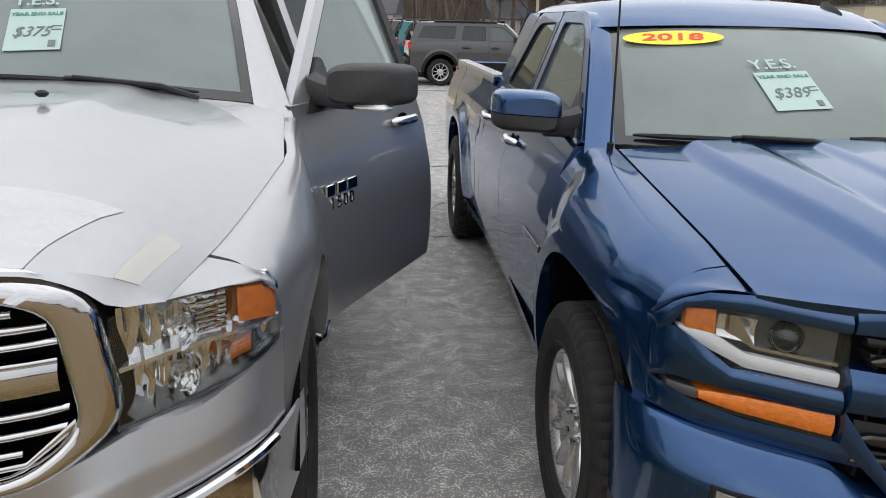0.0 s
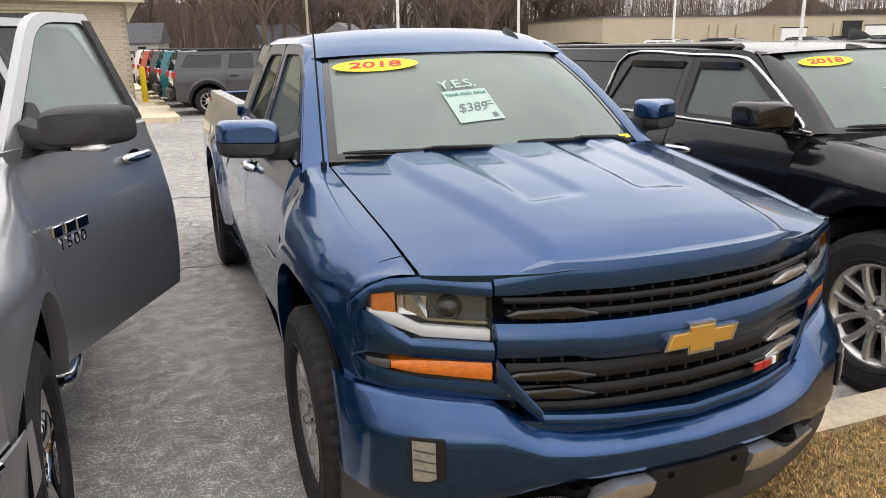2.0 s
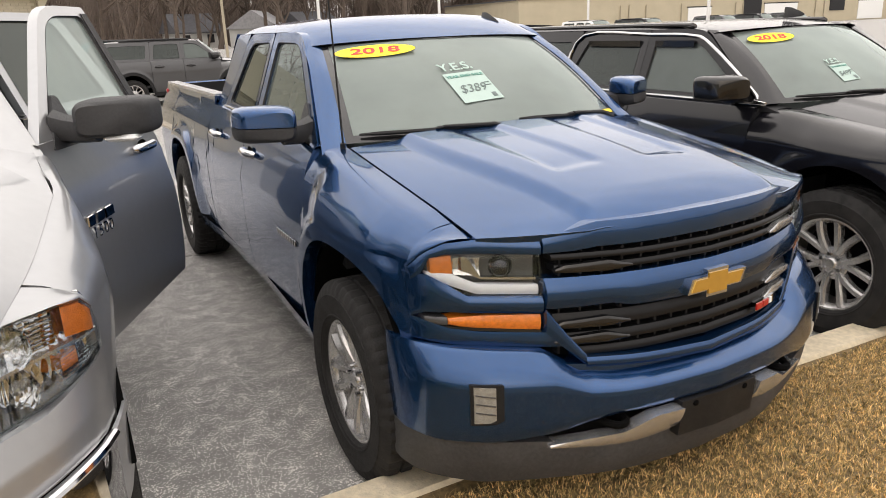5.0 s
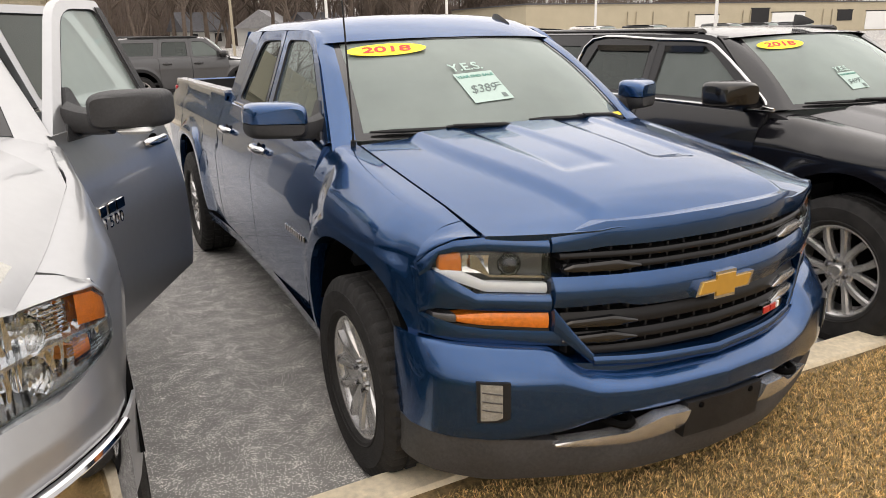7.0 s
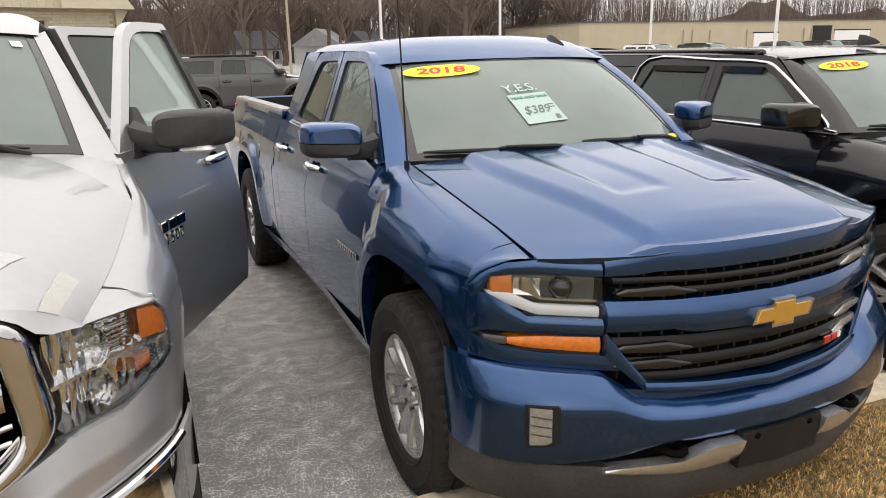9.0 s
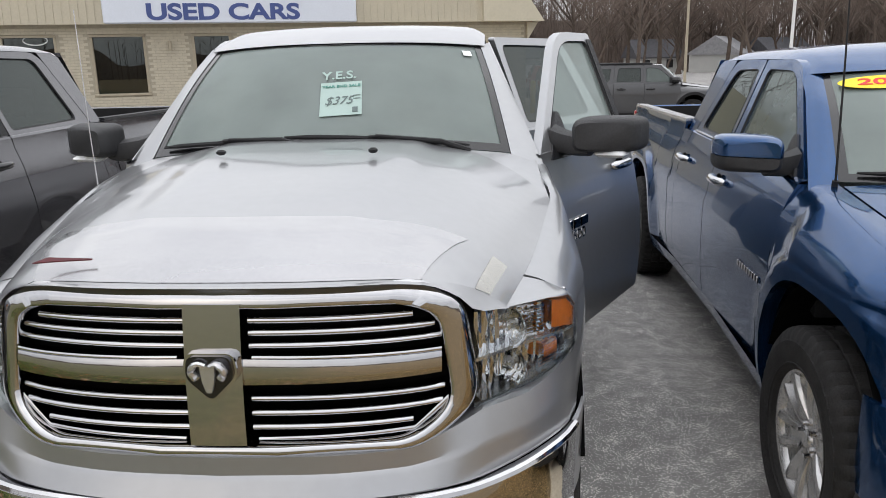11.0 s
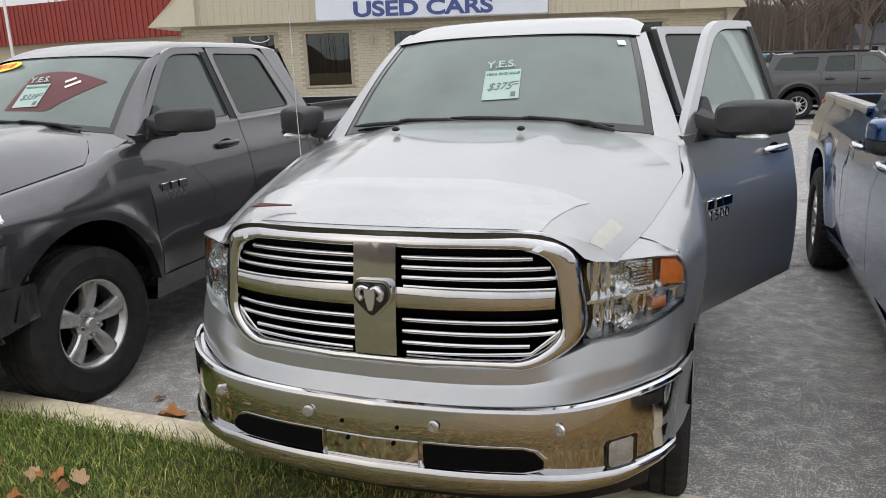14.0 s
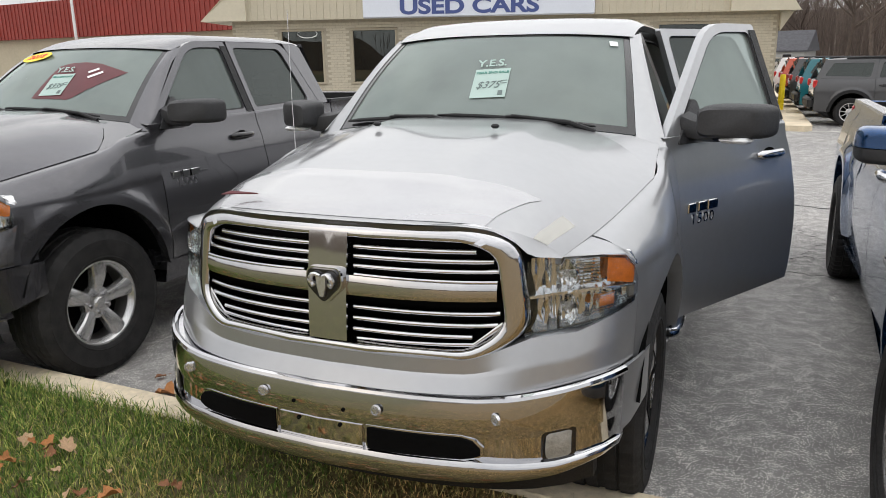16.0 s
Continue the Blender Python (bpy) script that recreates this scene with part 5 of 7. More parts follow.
        rows = [[tuple(Vector(P(u, low(u) + (top(u) - low(u)) * q / 8)) + Vector((0, -0.002, 0.002))) for u in us] for q in range(9)]
        board = part("red_reflection", G().grid(rows), "maroon", T, "dark red reflection in the windscreen, drawn as a sheet on the glass")
        for u, v, w in ((0.44, 0.58, 0.07), (0.49, 0.52, 0.10)):
            part("reflected_lettering", G().prism([(-w / 2, -0.014, 0), (w / 2, -0.014, 0), (w / 2, 0.008, 0), (-w / 2, 0.008, 0)], (0, 0, 0.001)).moved(sticker_place(P, u, v, 0.005) @ pose(0, 0, 0, 0, 0, 38)), "tagwhite", board)
    price_card(P, 0.07 if chrome else 0.16, 0.36, T, price, 5, 0.17, 0.15)
    ram_front(c, T, chrome)
    return T


def ram_front(c, T, chrome):
    yf = lut((0, 0.115), (0.25, 0.125), (0.45, 0.165), (0.60, 0.235), (0.70, 0.325), (0.80, 0.405), (0.86, 0.47), (0.89, 0.53), (0.93, 0.66))
    yb = lut((0, 0.01), (0.3, 0.03), (0.55, 0.085), (0.70, 0.165), (0.80, 0.265), (0.86, 0.355), (0.90, 0.46), (0.93, 0.59))
    bright = "chrome" if chrome else c["paint"]
    # added black filler: shade in the front's gaps is its colour
    part("front_core", strip(G(), [(-0.84, 0.55, 1.09), (0.84, 0.55, 1.09)], yf, -0.15, 0.08, nx=14), "void", T)
    ztop = lin((0, 1.226), (0.46, 1.226), (0.53, 1.202), (0.585, 1.160), (0.612, 1.118), (0.70, 1.112))
    rows = [[], [], [], []]
    for k in range(49):
        u = -1 + k / 24
        x = u * c["hood_w"](0)
        y = c["hood_front"](u)
        ze, zc = c["hood_edge"](0), c["hood_mid"](0)
        z = ze + (zc - ze) * (1 - abs(u) ** c["hood_p"](0))
        zt = min(z - 0.001, ztop(abs(x)))
        yt = yf(abs(x)) + 0.012
        rows[0].append((x, y, z + 0.0005))
        rows[1].append((x, y - 0.010, z - 0.3 * (z - zt) - 0.003))
        rows[2].append((x, min(y, yt) - 0.004, zt + 0.15 * (z - zt)))
        rows[3].append((x, yt + 0.02, zt))
    part("bonnet_nose", G().grid(rows), c["paint"], T, sharp=60)
    # surround as a tapered ring in the front plane
    outer = rounded([(-0.625, 0.905), (-0.50, 0.815), (0.50, 0.815), (0.625, 0.905), (0.585, 1.165), (0.48, 1.228), (-0.48, 1.228), (-0.585, 1.165)], 0.06, 4)
    inner = rounded([(-0.552, 0.915), (-0.462, 0.846), (0.462, 0.846), (0.552, 0.915), (0.520, 1.135), (0.44, 1.172), (-0.44, 1.172), (-0.520, 1.135)], 0.05, 4)

    def at(p, back, tilt=0.10):
        x, z = p
        return (x, yf(abs(x)) + back + tilt * (z - 1.0) + 0.45 * max(0.0, z - 1.172), z)

    def dense(poly, n=3):
        out = []
        for i, p in enumerate(poly):
            q = poly[(i + 1) % len(poly)]
            for k in range(n):
                out.append((p[0] + (q[0] - p[0]) * k / n, p[1] + (q[1] - p[1]) * k / n))
        return out
    O, I = dense(outer), dense(inner)
    mixed = lambda k: [(a[0] * (1 - k) + b[0] * k, a[1] * (1 - k) + b[1] * k) for a, b in zip(O, I)]
    g = G().grid([[at(p, 0.02) for p in O], [at(p, 0.002) for p in O], [at(p, -0.009) for p in mixed(0.05)], [at(p, -0.015) for p in mixed(0.13)], [at(p, -0.019) for p in mixed(0.45)], [at(p, -0.018) for p in mixed(0.78)], [at(p, -0.012) for p in mixed(0.90)], [at(p, 0.004) for p in I], [at(p, 0.05) for p in I]], True)
    part("grille_surround", g, bright, T, "chrome grille surround" if chrome else "", sharp=50)
    lip = [(x * 1.014, 1.0 + (z - 1.0) * 1.02) for x, z in O]
    part("grille_seal", G().grid([[at(p, 0.05) for p in lip], [at(p, 0.008) for p in O]], True), "void", T)
    # black sheet in place of the shaded depth behind the grille
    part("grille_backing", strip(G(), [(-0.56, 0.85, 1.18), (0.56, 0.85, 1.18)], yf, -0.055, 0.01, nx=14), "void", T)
    # cross bars
    part("grille_cross_bar", strip(G(), [(-0.53, 0.998, 1.05), (0, 0.995, 1.06), (0.53, 0.998, 1.05)], yf, 0.010, 0.06, 0.005, 0.06, 1.0, nx=22, nz=10), bright, T)
    part("grille_centre_bar", strip(G(), [(-0.068, 0.848, 1.19), (0.068, 0.848, 1.19)], yf, 0.014, 0.06, 0.006, 0.1, 1.0, nx=6), bright, T)
    for s in (-1, 1):
        for z in (0.882, 0.917, 0.953, 1.082, 1.113, 1.143):
            w = 0.535 - 0.10 * max(0, (z - 1.10) / 0.06) - 0.08 * max(0, (0.92 - z) / 0.04)
            part("grille_slat", strip(G(), [(0.078, z - 0.007, z + 0.008), (w, z - 0.007, z + 0.008)], yf, -0.012, 0.04, 0.006, 0.1, 1.0, nx=10, nz=5, s=s), "chrome" if chrome else "gloss_black", T)
        part("grille_inner_trim", strip(G(), [(0.09, 0.848, 0.856), (0.462, 0.852, 0.864), (0.548, 0.915, 0.935)], yf, 0.002, 0.03, 0.003, nx=10, s=s), bright, T)
        part("grille_inner_trim", strip(G(), [(0.09, 1.058, 1.066), (0.53, 1.05, 1.06)], yf, 0.004, 0.03, 0.003, nx=10, s=s), bright, T)
    # shield-shaped badge, plain
    sh = rounded([(-0.058, 0.05), (0.058, 0.05), (0.066, -0.01), (0.0, -0.075), (-0.066, -0.01)], 0.02, 3)
    e = part("emblem", G().prism([(x, 0.081, 1.035 + z) for x, z in sh], (0, 0.04, 0)), "chrome" if chrome else "gloss_black", T, "shield-shaped emblem")
    part("emblem_field", G().prism([(x * 0.88, 0.074, 1.036 + z * 0.88) for x, z in sh], (0, 0.02, 0)), "gloss_black", e)
    g = G()
    for s in (-1, 1):
        g.tube(cr([(s * 0.008, 0.054, 1.066), (s * 0.030, 0.05, 1.074), (s * 0.048, 0.052, 1.052), (s * 0.038, 0.056, 1.028), (s * 0.028, 0.056, 1.036)], 4), [0.008] * 5 + [0.011] * 8 + [0.007] * 4, 7)
    g.prism([(x, 0.05, z) for x, z in ((-0.022, 1.066), (0.022, 1.066), (0.018, 1.02), (0.008, 0.985), (-0.008, 0.985), (-0.018, 1.02))], (0, 0.02, 0))
    g.v = [(x * 0.8, y + 0.013, 1.036 + (z - 1.036) * 0.8) for x, y, z in g.v]
    part("emblem_relief", g, "satin", e)
    # lamps
    for s in (-1, 1):
        st = [(0.606, 0.885, 1.112), (0.69, 0.885, 1.110), (0.80, 0.903, 1.106), (0.86, 0.922, 1.094), (0.882, 0.935, 1.060), (0.893, 0.95, 1.01)]
        h = part("headlamp", strip(G(), st, yf, -0.05, 0.05, nx=10, s=s), "facet", T)
        part("lamp_bezel", strip(G(), [(0.605, 0.878, 0.892), (0.69, 0.878, 0.892), (0.80, 0.897, 0.912), (0.886, 0.94, 0.957)], yf, 0.004, 0.07, nx=8, s=s), "gloss_black", h)
        part("lamp_lens", strip(G(), st, yf, 0.006, 0.006, 0.006, 0.1, 1.0, nx=14, s=s), "lens", h)
        for z, x in ((1.05, 0.70), (0.945, 0.70)):
            bowl = G().lathe([(0.012, -0.02), (0.03, -0.015), (0.052, 0.012), (0.06, 0.03)], 18).moved(Matrix.Translation((s * x, yf(x) + 0.055, z)) @ Euler((0, 0, radians(-90 - s * 25))).to_matrix().to_4x4())
            part("lamp_bowl", bowl, "facet", h)
            part("bulb_cap", G().lathe([(0.0005, 0.028), (0.012, 0.024), (0.016, -0.02)], 12).moved(Matrix.Translation((s * x, yf(x) + 0.05, z)) @ Euler((0, 0, radians(-90 - s * 25))).to_matrix().to_4x4()), "reflector", h)
        part("lamp_divider", strip(G(), [(0.61, 0.993, 1.003), (0.80, 0.998, 1.006), (0.885, 0.99, 0.998)], yf, -0.012, 0.05, nx=8, s=s), "reflector", h)
        for k in range(7):
            zz = 1.02 + 0.011 * k
            part("lamp_rib", strip(G(), [(0.735, zz, zz + 0.003), (0.79, zz, zz + 0.003)], yf, -0.02, 0.02, nx=3, nz=1, s=s), "chrome", h)
        part("amber_reflector", strip(G(), [(0.812, 1.022, 1.098), (0.855, 1.012, 1.088), (0.880, 1.0, 1.052)], yf, -0.012, 0.02, 0.004, nx=5, s=s), "amber", h)
        part("turn_bulb", strip(G(), [(0.792, 0.935, 0.965), (0.83, 0.94, 0.975)], yf, -0.03, 0.02, 0.010, nx=5, s=s), "amber", h)
        for k in range(8):
            zz = 0.920 + 0.009 * k
            part("lamp_rib", strip(G(), [(0.775, zz, zz + 0.003), (0.87, zz + 0.012, zz + 0.015)], yf, -0.008, 0.008, nx=4, nz=1, s=s), "lens", h)
        # top of the wing, over the lamp
        rows = []
        for x in (0.695, 0.73, 0.765, 0.80, 0.83, 0.86, 0.885):
            y = min(yf(x), 0.53)
            zl = lin((0.69, 1.112), (0.80, 1.108), (0.86, 1.096), (0.885, 1.055))(x) + 0.005
            rows.append([(s * p, y, q) for p, q in fender_top(c, y, x, zl)] + [(s * x, y + 0.03, zl - 0.015)])
        part("fender_nose", G().grid(rows), c["paint"], T)
    # painted valance and chrome bumper
    st = [(0, 0.72, 0.822), (0.46, 0.72, 0.822), (0.54, 0.722, 0.85), (0.63, 0.726, 0.885), (0.75, 0.736, 0.885), (0.86, 0.748, 0.925), (0.893, 0.755, 0.95)]
    st = [(-a, b, d) for a, b, d in reversed(st[1:])] + st
    yv = lut((0, 0.035), (0.3, 0.055), (0.55, 0.125), (0.70, 0.225), (0.80, 0.325), (0.86, 0.41), (0.893, 0.50), (0.93, 0.63))
    flat = lin((0, 0.004), (0.0625, 0.0), (0.5, 0.016), (1, 0.050))
    step = lin((0, 0.004), (0.0625, 0.0), (0.5, 0.030), (0.5625, 0.036), (1, 0.040))
    zlo, zhi = lin(*[(a, b) for a, b, d in st]), lin(*[(a, d) for a, b, d in st])
    rows = []
    for i in range(61):
        x = -0.893 + 1.786 * i / 60
        k = 1 - sstep(0.46, 0.62, abs(x))
        rows.append([(x, yv(abs(x)) + k * step(t) + (1 - k) * flat(t), zlo(x) + (zhi(x) - zlo(x)) * t) for t in [q / 16 for q in range(17)]])
        rows[-1].append((x, yv(abs(x)) + 0.14, zhi(x)))
        rows[-1].append((x, yv(abs(x)) + 0.14, zlo(x)))
    part("front_valance", G().loops(rows), c["paint"], T, sharp=14)
    st = [(0, 0.60, 0.715), (0.50, 0.60, 0.715), (0.60, 0.60, 0.72), (0.75, 0.60, 0.735), (0.84, 0.60, 0.742), (0.880, 0.60, 0.742)]
    st2 = [(0, 0.44, 0.535), (0.5, 0.445, 0.532), (0.72, 0.46, 0.52), (0.845, 0.485, 0.522), (0.880, 0.50, 0.522)]
    full = lambda q: [(-a, b, d) for a, b, d in reversed(q[1:])] + q
    bump = "chrome" if chrome else c["paint"]
    bp = part("front_bumper", strip(G(), full(st), yb, 0.0, 0.06, 0.008, 0.0, 0.6, nx=40, nz=8), bump, T, "chrome front bumper" if chrome else "", sharp=50)
    part("bumper_lower_bar", strip(G(), full(st2), yb, 0.005, 0.07, 0.022, -0.35, 0.5, nx=40, nz=8), bump, bp, sharp=50)
    part("bumper_face", strip(G(), [(-0.880, 0.505, 0.61), (0.880, 0.505, 0.61)], yb, -0.004, 0.05, nx=40), bump, bp)
    ztop_b = lin(*[(a, d) for a, b, d in st])
    part("bumper_top_edge", G().tube([(x, yb(abs(x)) + 0.016, ztop_b(abs(x)) + 0.001) for x in [-0.880 + 1.76 * k / 60 for k in range(61)]], 0.013, 8), bump, bp)
    if chrome:
        # flat panel for a number plate, with its empty screw holes
        pl = part("plate_panel", strip(G(), [(-0.150, 0.535, 0.610), (0.150, 0.535, 0.610)], yb, 0.006, 0.02, nx=6), bump, bp)
        for x, z in ((-0.09, 0.655), (0.09, 0.655), (-0.075, 0.60), (0.075, 0.60)):
            # hole drawn as a small black disc, its shade painted
            part("screw_hole", G().lathe([(0.0005, 0.004), (0.006, 0.004), (0.007, 0.0)], 10).moved(Matrix.Translation((x, yb(abs(x)) - 0.0075, z)) @ Euler((0, 0, radians(-90))).to_matrix().to_4x4()), "void", pl)
    for s in (-1, 1):
        part("intake_lip", strip(G(), [(0.162, 0.532, 0.612), (0.178, 0.530, 0.614), (0.46, 0.530, 0.612), (0.50, 0.536, 0.600), (0.526, 0.548, 0.575)], yb, 0.005, 0.03, 0.002, nx=10, s=s), bump, bp)
        # intake is a black strip on the bumper face; its inner shade is painted
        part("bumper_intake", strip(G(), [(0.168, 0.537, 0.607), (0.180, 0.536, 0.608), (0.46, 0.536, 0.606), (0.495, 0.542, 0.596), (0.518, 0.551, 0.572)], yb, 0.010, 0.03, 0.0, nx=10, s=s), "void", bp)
        f = part("fog_lamp", strip(G(), [(0.686, 0.530, 0.605), (0.692, 0.520, 0.615), (0.762, 0.520, 0.617), (0.770, 0.528, 0.610)], yb, 0.003, 0.03, nx=6, s=s), "gloss_black", bp)
        part("fog_lens", strip(G(), [(0.695, 0.535, 0.602), (0.702, 0.526, 0.609), (0.752, 0.526, 0.611), (0.760, 0.534, 0.604)], yb, 0.005, 0.02, 0.008, nx=8, s=s), "fog_clear", f)
        for x, z in ((0.205, 0.672), (0.565, 0.672)):
            q = part("parking_sensor", G().lathe([(0.0005, 0.010), (0.009, 0.010), (0.010, 0.006), (0.012, 0.006), (0.013, 0.010), (0.017, 0.009), (0.018, 0.0)], 18).moved(Matrix.Translation((s * x, yb(x) - 0.012, z)) @ Euler((0, 0, radians(-90 - s * (8 + 40 * (x > 0.4) * 0.6)))).to_matrix().to_4x4()), "satin", bp)
        part("bumper_corner", strip(G(), [(0.872, 0.53, 0.748), (0.90, 0.54, 0.75), (0.93, 0.58, 0.75)], yb, -0.008, 0.04, nx=8, s=s), c["paint"], T)
    part("air_dam", strip(G(), [(-0.80, 0.36, 0.46), (0.80, 0.36, 0.46)], yb, -0.10, 0.06, 0.004, -0.3, 0.44, nx=20), "trim", T)
    if chrome:
        # red film torn on the bonnet's lip
        g = G()
        g.prism([(-0.53, 0.225, 1.262), (-0.47, 0.218, 1.268), (-0.37, 0.212, 1.274), (-0.37, 0.216, 1.275), (-0.49, 0.229, 1.275)], (0, 0, 0.003))
        g.v = [(x + 0.05, y, z) for x, y, z in g.v]
        part("red_film", g, "maroon", T, "torn strip of dark red film")


OPEN_FRONT, OPEN_REAR = 29.0, 36.0

# ---- large sports utility vehicles and small ones ----
def suv_config(paint, k):
    c = dict(paint=paint, hubs=k["hubs"], hz=k["R"], arch=k["R"] + 0.10, arch_k=1.06, flare=0.02, taper=0.8, taper_k=0.25,
             prof=k["prof"], rock=lambda y: k["rock"], belt=k["belt"])
    zb, g0, sl = k["glass"]
    c["Xg"] = lambda z: g0 - (z - zb) * sl
    c["X"] = body_x(c)
    c["seam"] = lambda y: (k["hood_w"], lin((0.2, k["hood_z"][0]), (1.4, k["hood_z"][1]))(y))
    c["hood_front"] = lambda u: 0.10 + 0.14 * abs(u) ** 2.4
    c["hood_rear"] = lambda u: k["cowl"] - 0.12 + 0.10 * abs(u) ** 2
    c["hood_w"] = lambda v: k["hood_w"] - 0.005
    c["hood_edge"] = lin((0, k["hood_z"][0]), (1, k["hood_z"][1]))
    c["hood_mid"] = lut((0, k["hood_z"][0] + 0.01), (0.15, k["hood_z"][0] + 0.05), (1, k["hood_z"][1] + 0.05))
    c["hood_p"] = lambda v: 2.6
    c["ws_bottom"], c["ws_top"] = k["ws_bottom"], k["ws_top"]
    c["pillar_y"] = lambda v: k["ws_bottom"][1] + 0.04 + (k["ws_top"][1] + 0.05 - k["ws_bottom"][1] - 0.04) * v
    c["roof_z"] = k["roof_z"]
    c["crown"] = lut((0, 0.006), (0.3, 0.01), (0.8, 0.01), (1, 0.0))
    c["rear_z0"] = k["rock"] + 0.1
    return c


def suv(name, label, m, paint, k, bright, style, group="", stickers=False):
    c = suv_config(paint, k)
    T = thing(name, label, "car", m, group)
    y1, y2, y3, L = k["doors"]
    zt = k["roof_z"]
    for s in (-1, 1):
        part("front_fender", fender(c, 0.36, y1 - 0.005, k["zm"], s), paint, T, sharp=30)
        b = k["belt"](y1)
        fo = [(y1, b + 0.012), (y2, b + 0.015), (y2, zt - 0.004), (k["ws_top"][1] + 0.06, zt - 0.004)]
        fi = [(y1 + 0.12, b + 0.05), (y2 - 0.06, b + 0.052), (y2 - 0.07, zt - 0.075), (k["ws_top"][1] + 0.10, zt - 0.075)]
        d = door(c, T, "front_door", y1, y2 - 0.006, fo, fi, s, "sideglass", (y2 - 0.17, k["hand"], bright), (0.02, 0.02, 0.02, 0.10), (0.05, 0.03, 0.04, 0.12))
        mirror(c, d, s, y1 + 0.13, k["belt"](y1) + 0.115, 0.22, 0.15, k["belt"](y1) + 0.01, paint if bright == "gloss_black" else None, "gloss_black" if k["R"] > 0.38 else "trim")
        bb = k["belt"](y2)
        ro = [(y2 + 0.004, bb + 0.012), (y3, bb + 0.015), (y3 - k["lean"], zt - 0.004), (y2 + 0.004, zt - 0.004)]
        ri = [(y2 + 0.07, bb + 0.05), (y3 - 0.08, bb + 0.055), (y3 - 0.09 - k["lean"], zt - 0.075), (y2 + 0.07, zt - 0.075)]
        door(c, T, "rear_door", y2 + 0.004, y3 - 0.006, ro, ri, s, "privacy", (y3 - 0.2, k["hand"] + 0.005, bright), (0.02, 0.02, 0.05, 0.02), (0.03, 0.04, 0.05, 0.04))
        q = side_skin(c, y3, L - 0.05, k["belt"], s, n=20, nz=12)
        qo = [(y3 + 0.002, k["belt"](y3) + 0.002), (L - 0.06, k["belt"](L) + 0.002), (L - 0.14 - k["back"], zt - 0.004), (y3 - k["lean"] + 0.004, zt - 0.004)]
        qi = [(y3 + 0.10, k["belt"](y3) + 0.06), (L - 0.24, k["belt"](L) + 0.06), (L - 0.32 - k["back"], zt - 0.085), (y3 - k["lean"] + 0.10, zt - 0.085)]
        r = ring(c, rounded(qo, 0.02, 4), rounded(qi, 0.05, 4), s)
        q.add(r.v, r.f)
        qp = part("rear_quarter", q, paint, T, sharp=30)
        part("quarter_glass", pane(c, rounded(qi, 0.05, 4), s), "privacy", qp)
        part("rocker_panel", G().grid([[(s * c["X"](y, k["rock"]), y, k["rock"] + 0.006), (s * (c["X"](y, k["rock"]) - 0.02), y, k["rock"] - 0.09), (s * 0.6, y, k["rock"] - 0.1)] for y in (y1 - 0.1, y2, y3)]), "trim" if k["R"] < 0.38 else paint, T)
        if k["R"] > 0.38:
            Xo = lambda z: s * (c["Xg"](z) + 0.012)
            pts = [(y3 - 0.02 - 0.0, k["belt"](y3) + 0.02), (y1 + 0.10, k["belt"](y1) + 0.022), (y1 + 0.03, k["belt"](y1) + 0.035), (y1 + 0.06, k["belt"](y1) + 0.09), (k["ws_top"][1] - 0.02, zt - 0.10), (k["ws_top"][1] + 0.16, zt - 0.045), (y2, zt - 0.035), (y3 - k["lean"] - 0.02, zt - 0.035), (y3 - k["lean"] * 0.3, k["belt"](y3) + 0.12), (y3 - 0.02, k["belt"](y3) + 0.02)]
            part("bright_window_trim", G().tube([(Xo(z), y, z) for y, z in cr(pts, 4)], 0.011, 8), "chrome", T, "bright metal window surround")
            for yy0, yy1 in ((k["ws_top"][1] + 0.12, y2 - 0.08), (y2 + 0.07, y3 - 0.1 - k["lean"])):
                part("window_deflector", G().prism([(s * (c["Xg"](zt - 0.08) + 0.02), y, z) for y, z in ((yy0, zt - 0.075), (yy1, zt - 0.075), (yy1, zt - 0.115), (yy0, zt - 0.115))], (-s * 0.012, 0, 0)), "gloss_black", T)
        rl = 0.038 if k["R"] < 0.38 else 0.022
        if k["R"] < 0.38:
            for h in k["hubs"]:
                ra = c["arch"]
                rows = [[(s * (c["X"](h + q * math.cos(a), min(k["R"] + q * math.sin(a) * 1.06, 0.9)) + o), h + q * math.cos(a), k["R"] + q * math.sin(a) * 1.06) for q, o in ((ra - 0.012, -0.02), (ra - 0.012, 0.014), (ra + 0.055, 0.016), (ra + 0.07, -0.004))] for a in [math.pi * i / 16 for i in range(17)]]
                part("arch_cladding", G().grid(rows), "trim", T)
        part("roof_rail", G().tube(cr([(s * (c["Xg"](zt) - 0.04), k["ws_top"][1] + 0.25, zt + 0.005), (s * (c["Xg"](zt) - 0.04), k["ws_top"][1] + 0.4, zt + rl), (s * (c["Xg"](zt) - 0.04), L - 0.75 - k["back"], zt + rl), (s * (c["Xg"](zt) - 0.04), L - 0.6 - k["back"], zt + 0.005)], 4), 0.024 if k["R"] < 0.38 else 0.016, 8), "trim" if bright != "chrome" else "gloss_black", T)
        t = part("tail_lamp", G().box(s * (c["X"](L - 0.1, 1.0) - 0.08), L - 0.05, k["belt"](L) - 0.12, 0.17, 0.10, 0.2 if k["R"] < 0.38 else 0.4, 0.03), "red", T)
        part("headlamp", strip(G(), [(0.5, k["hood_z"][0] - 0.17, k["hood_z"][0] - 0.03), (0.80 * k["hood_w"] / 0.72, k["hood_z"][0] - 0.16, k["hood_z"][0] - 0.04)], lut((0, 0.1), (0.5, 0.17), (0.8, 0.32), (0.95, 0.5)), 0.0, 0.06, 0.01, nx=6, s=s), "reflector", T)
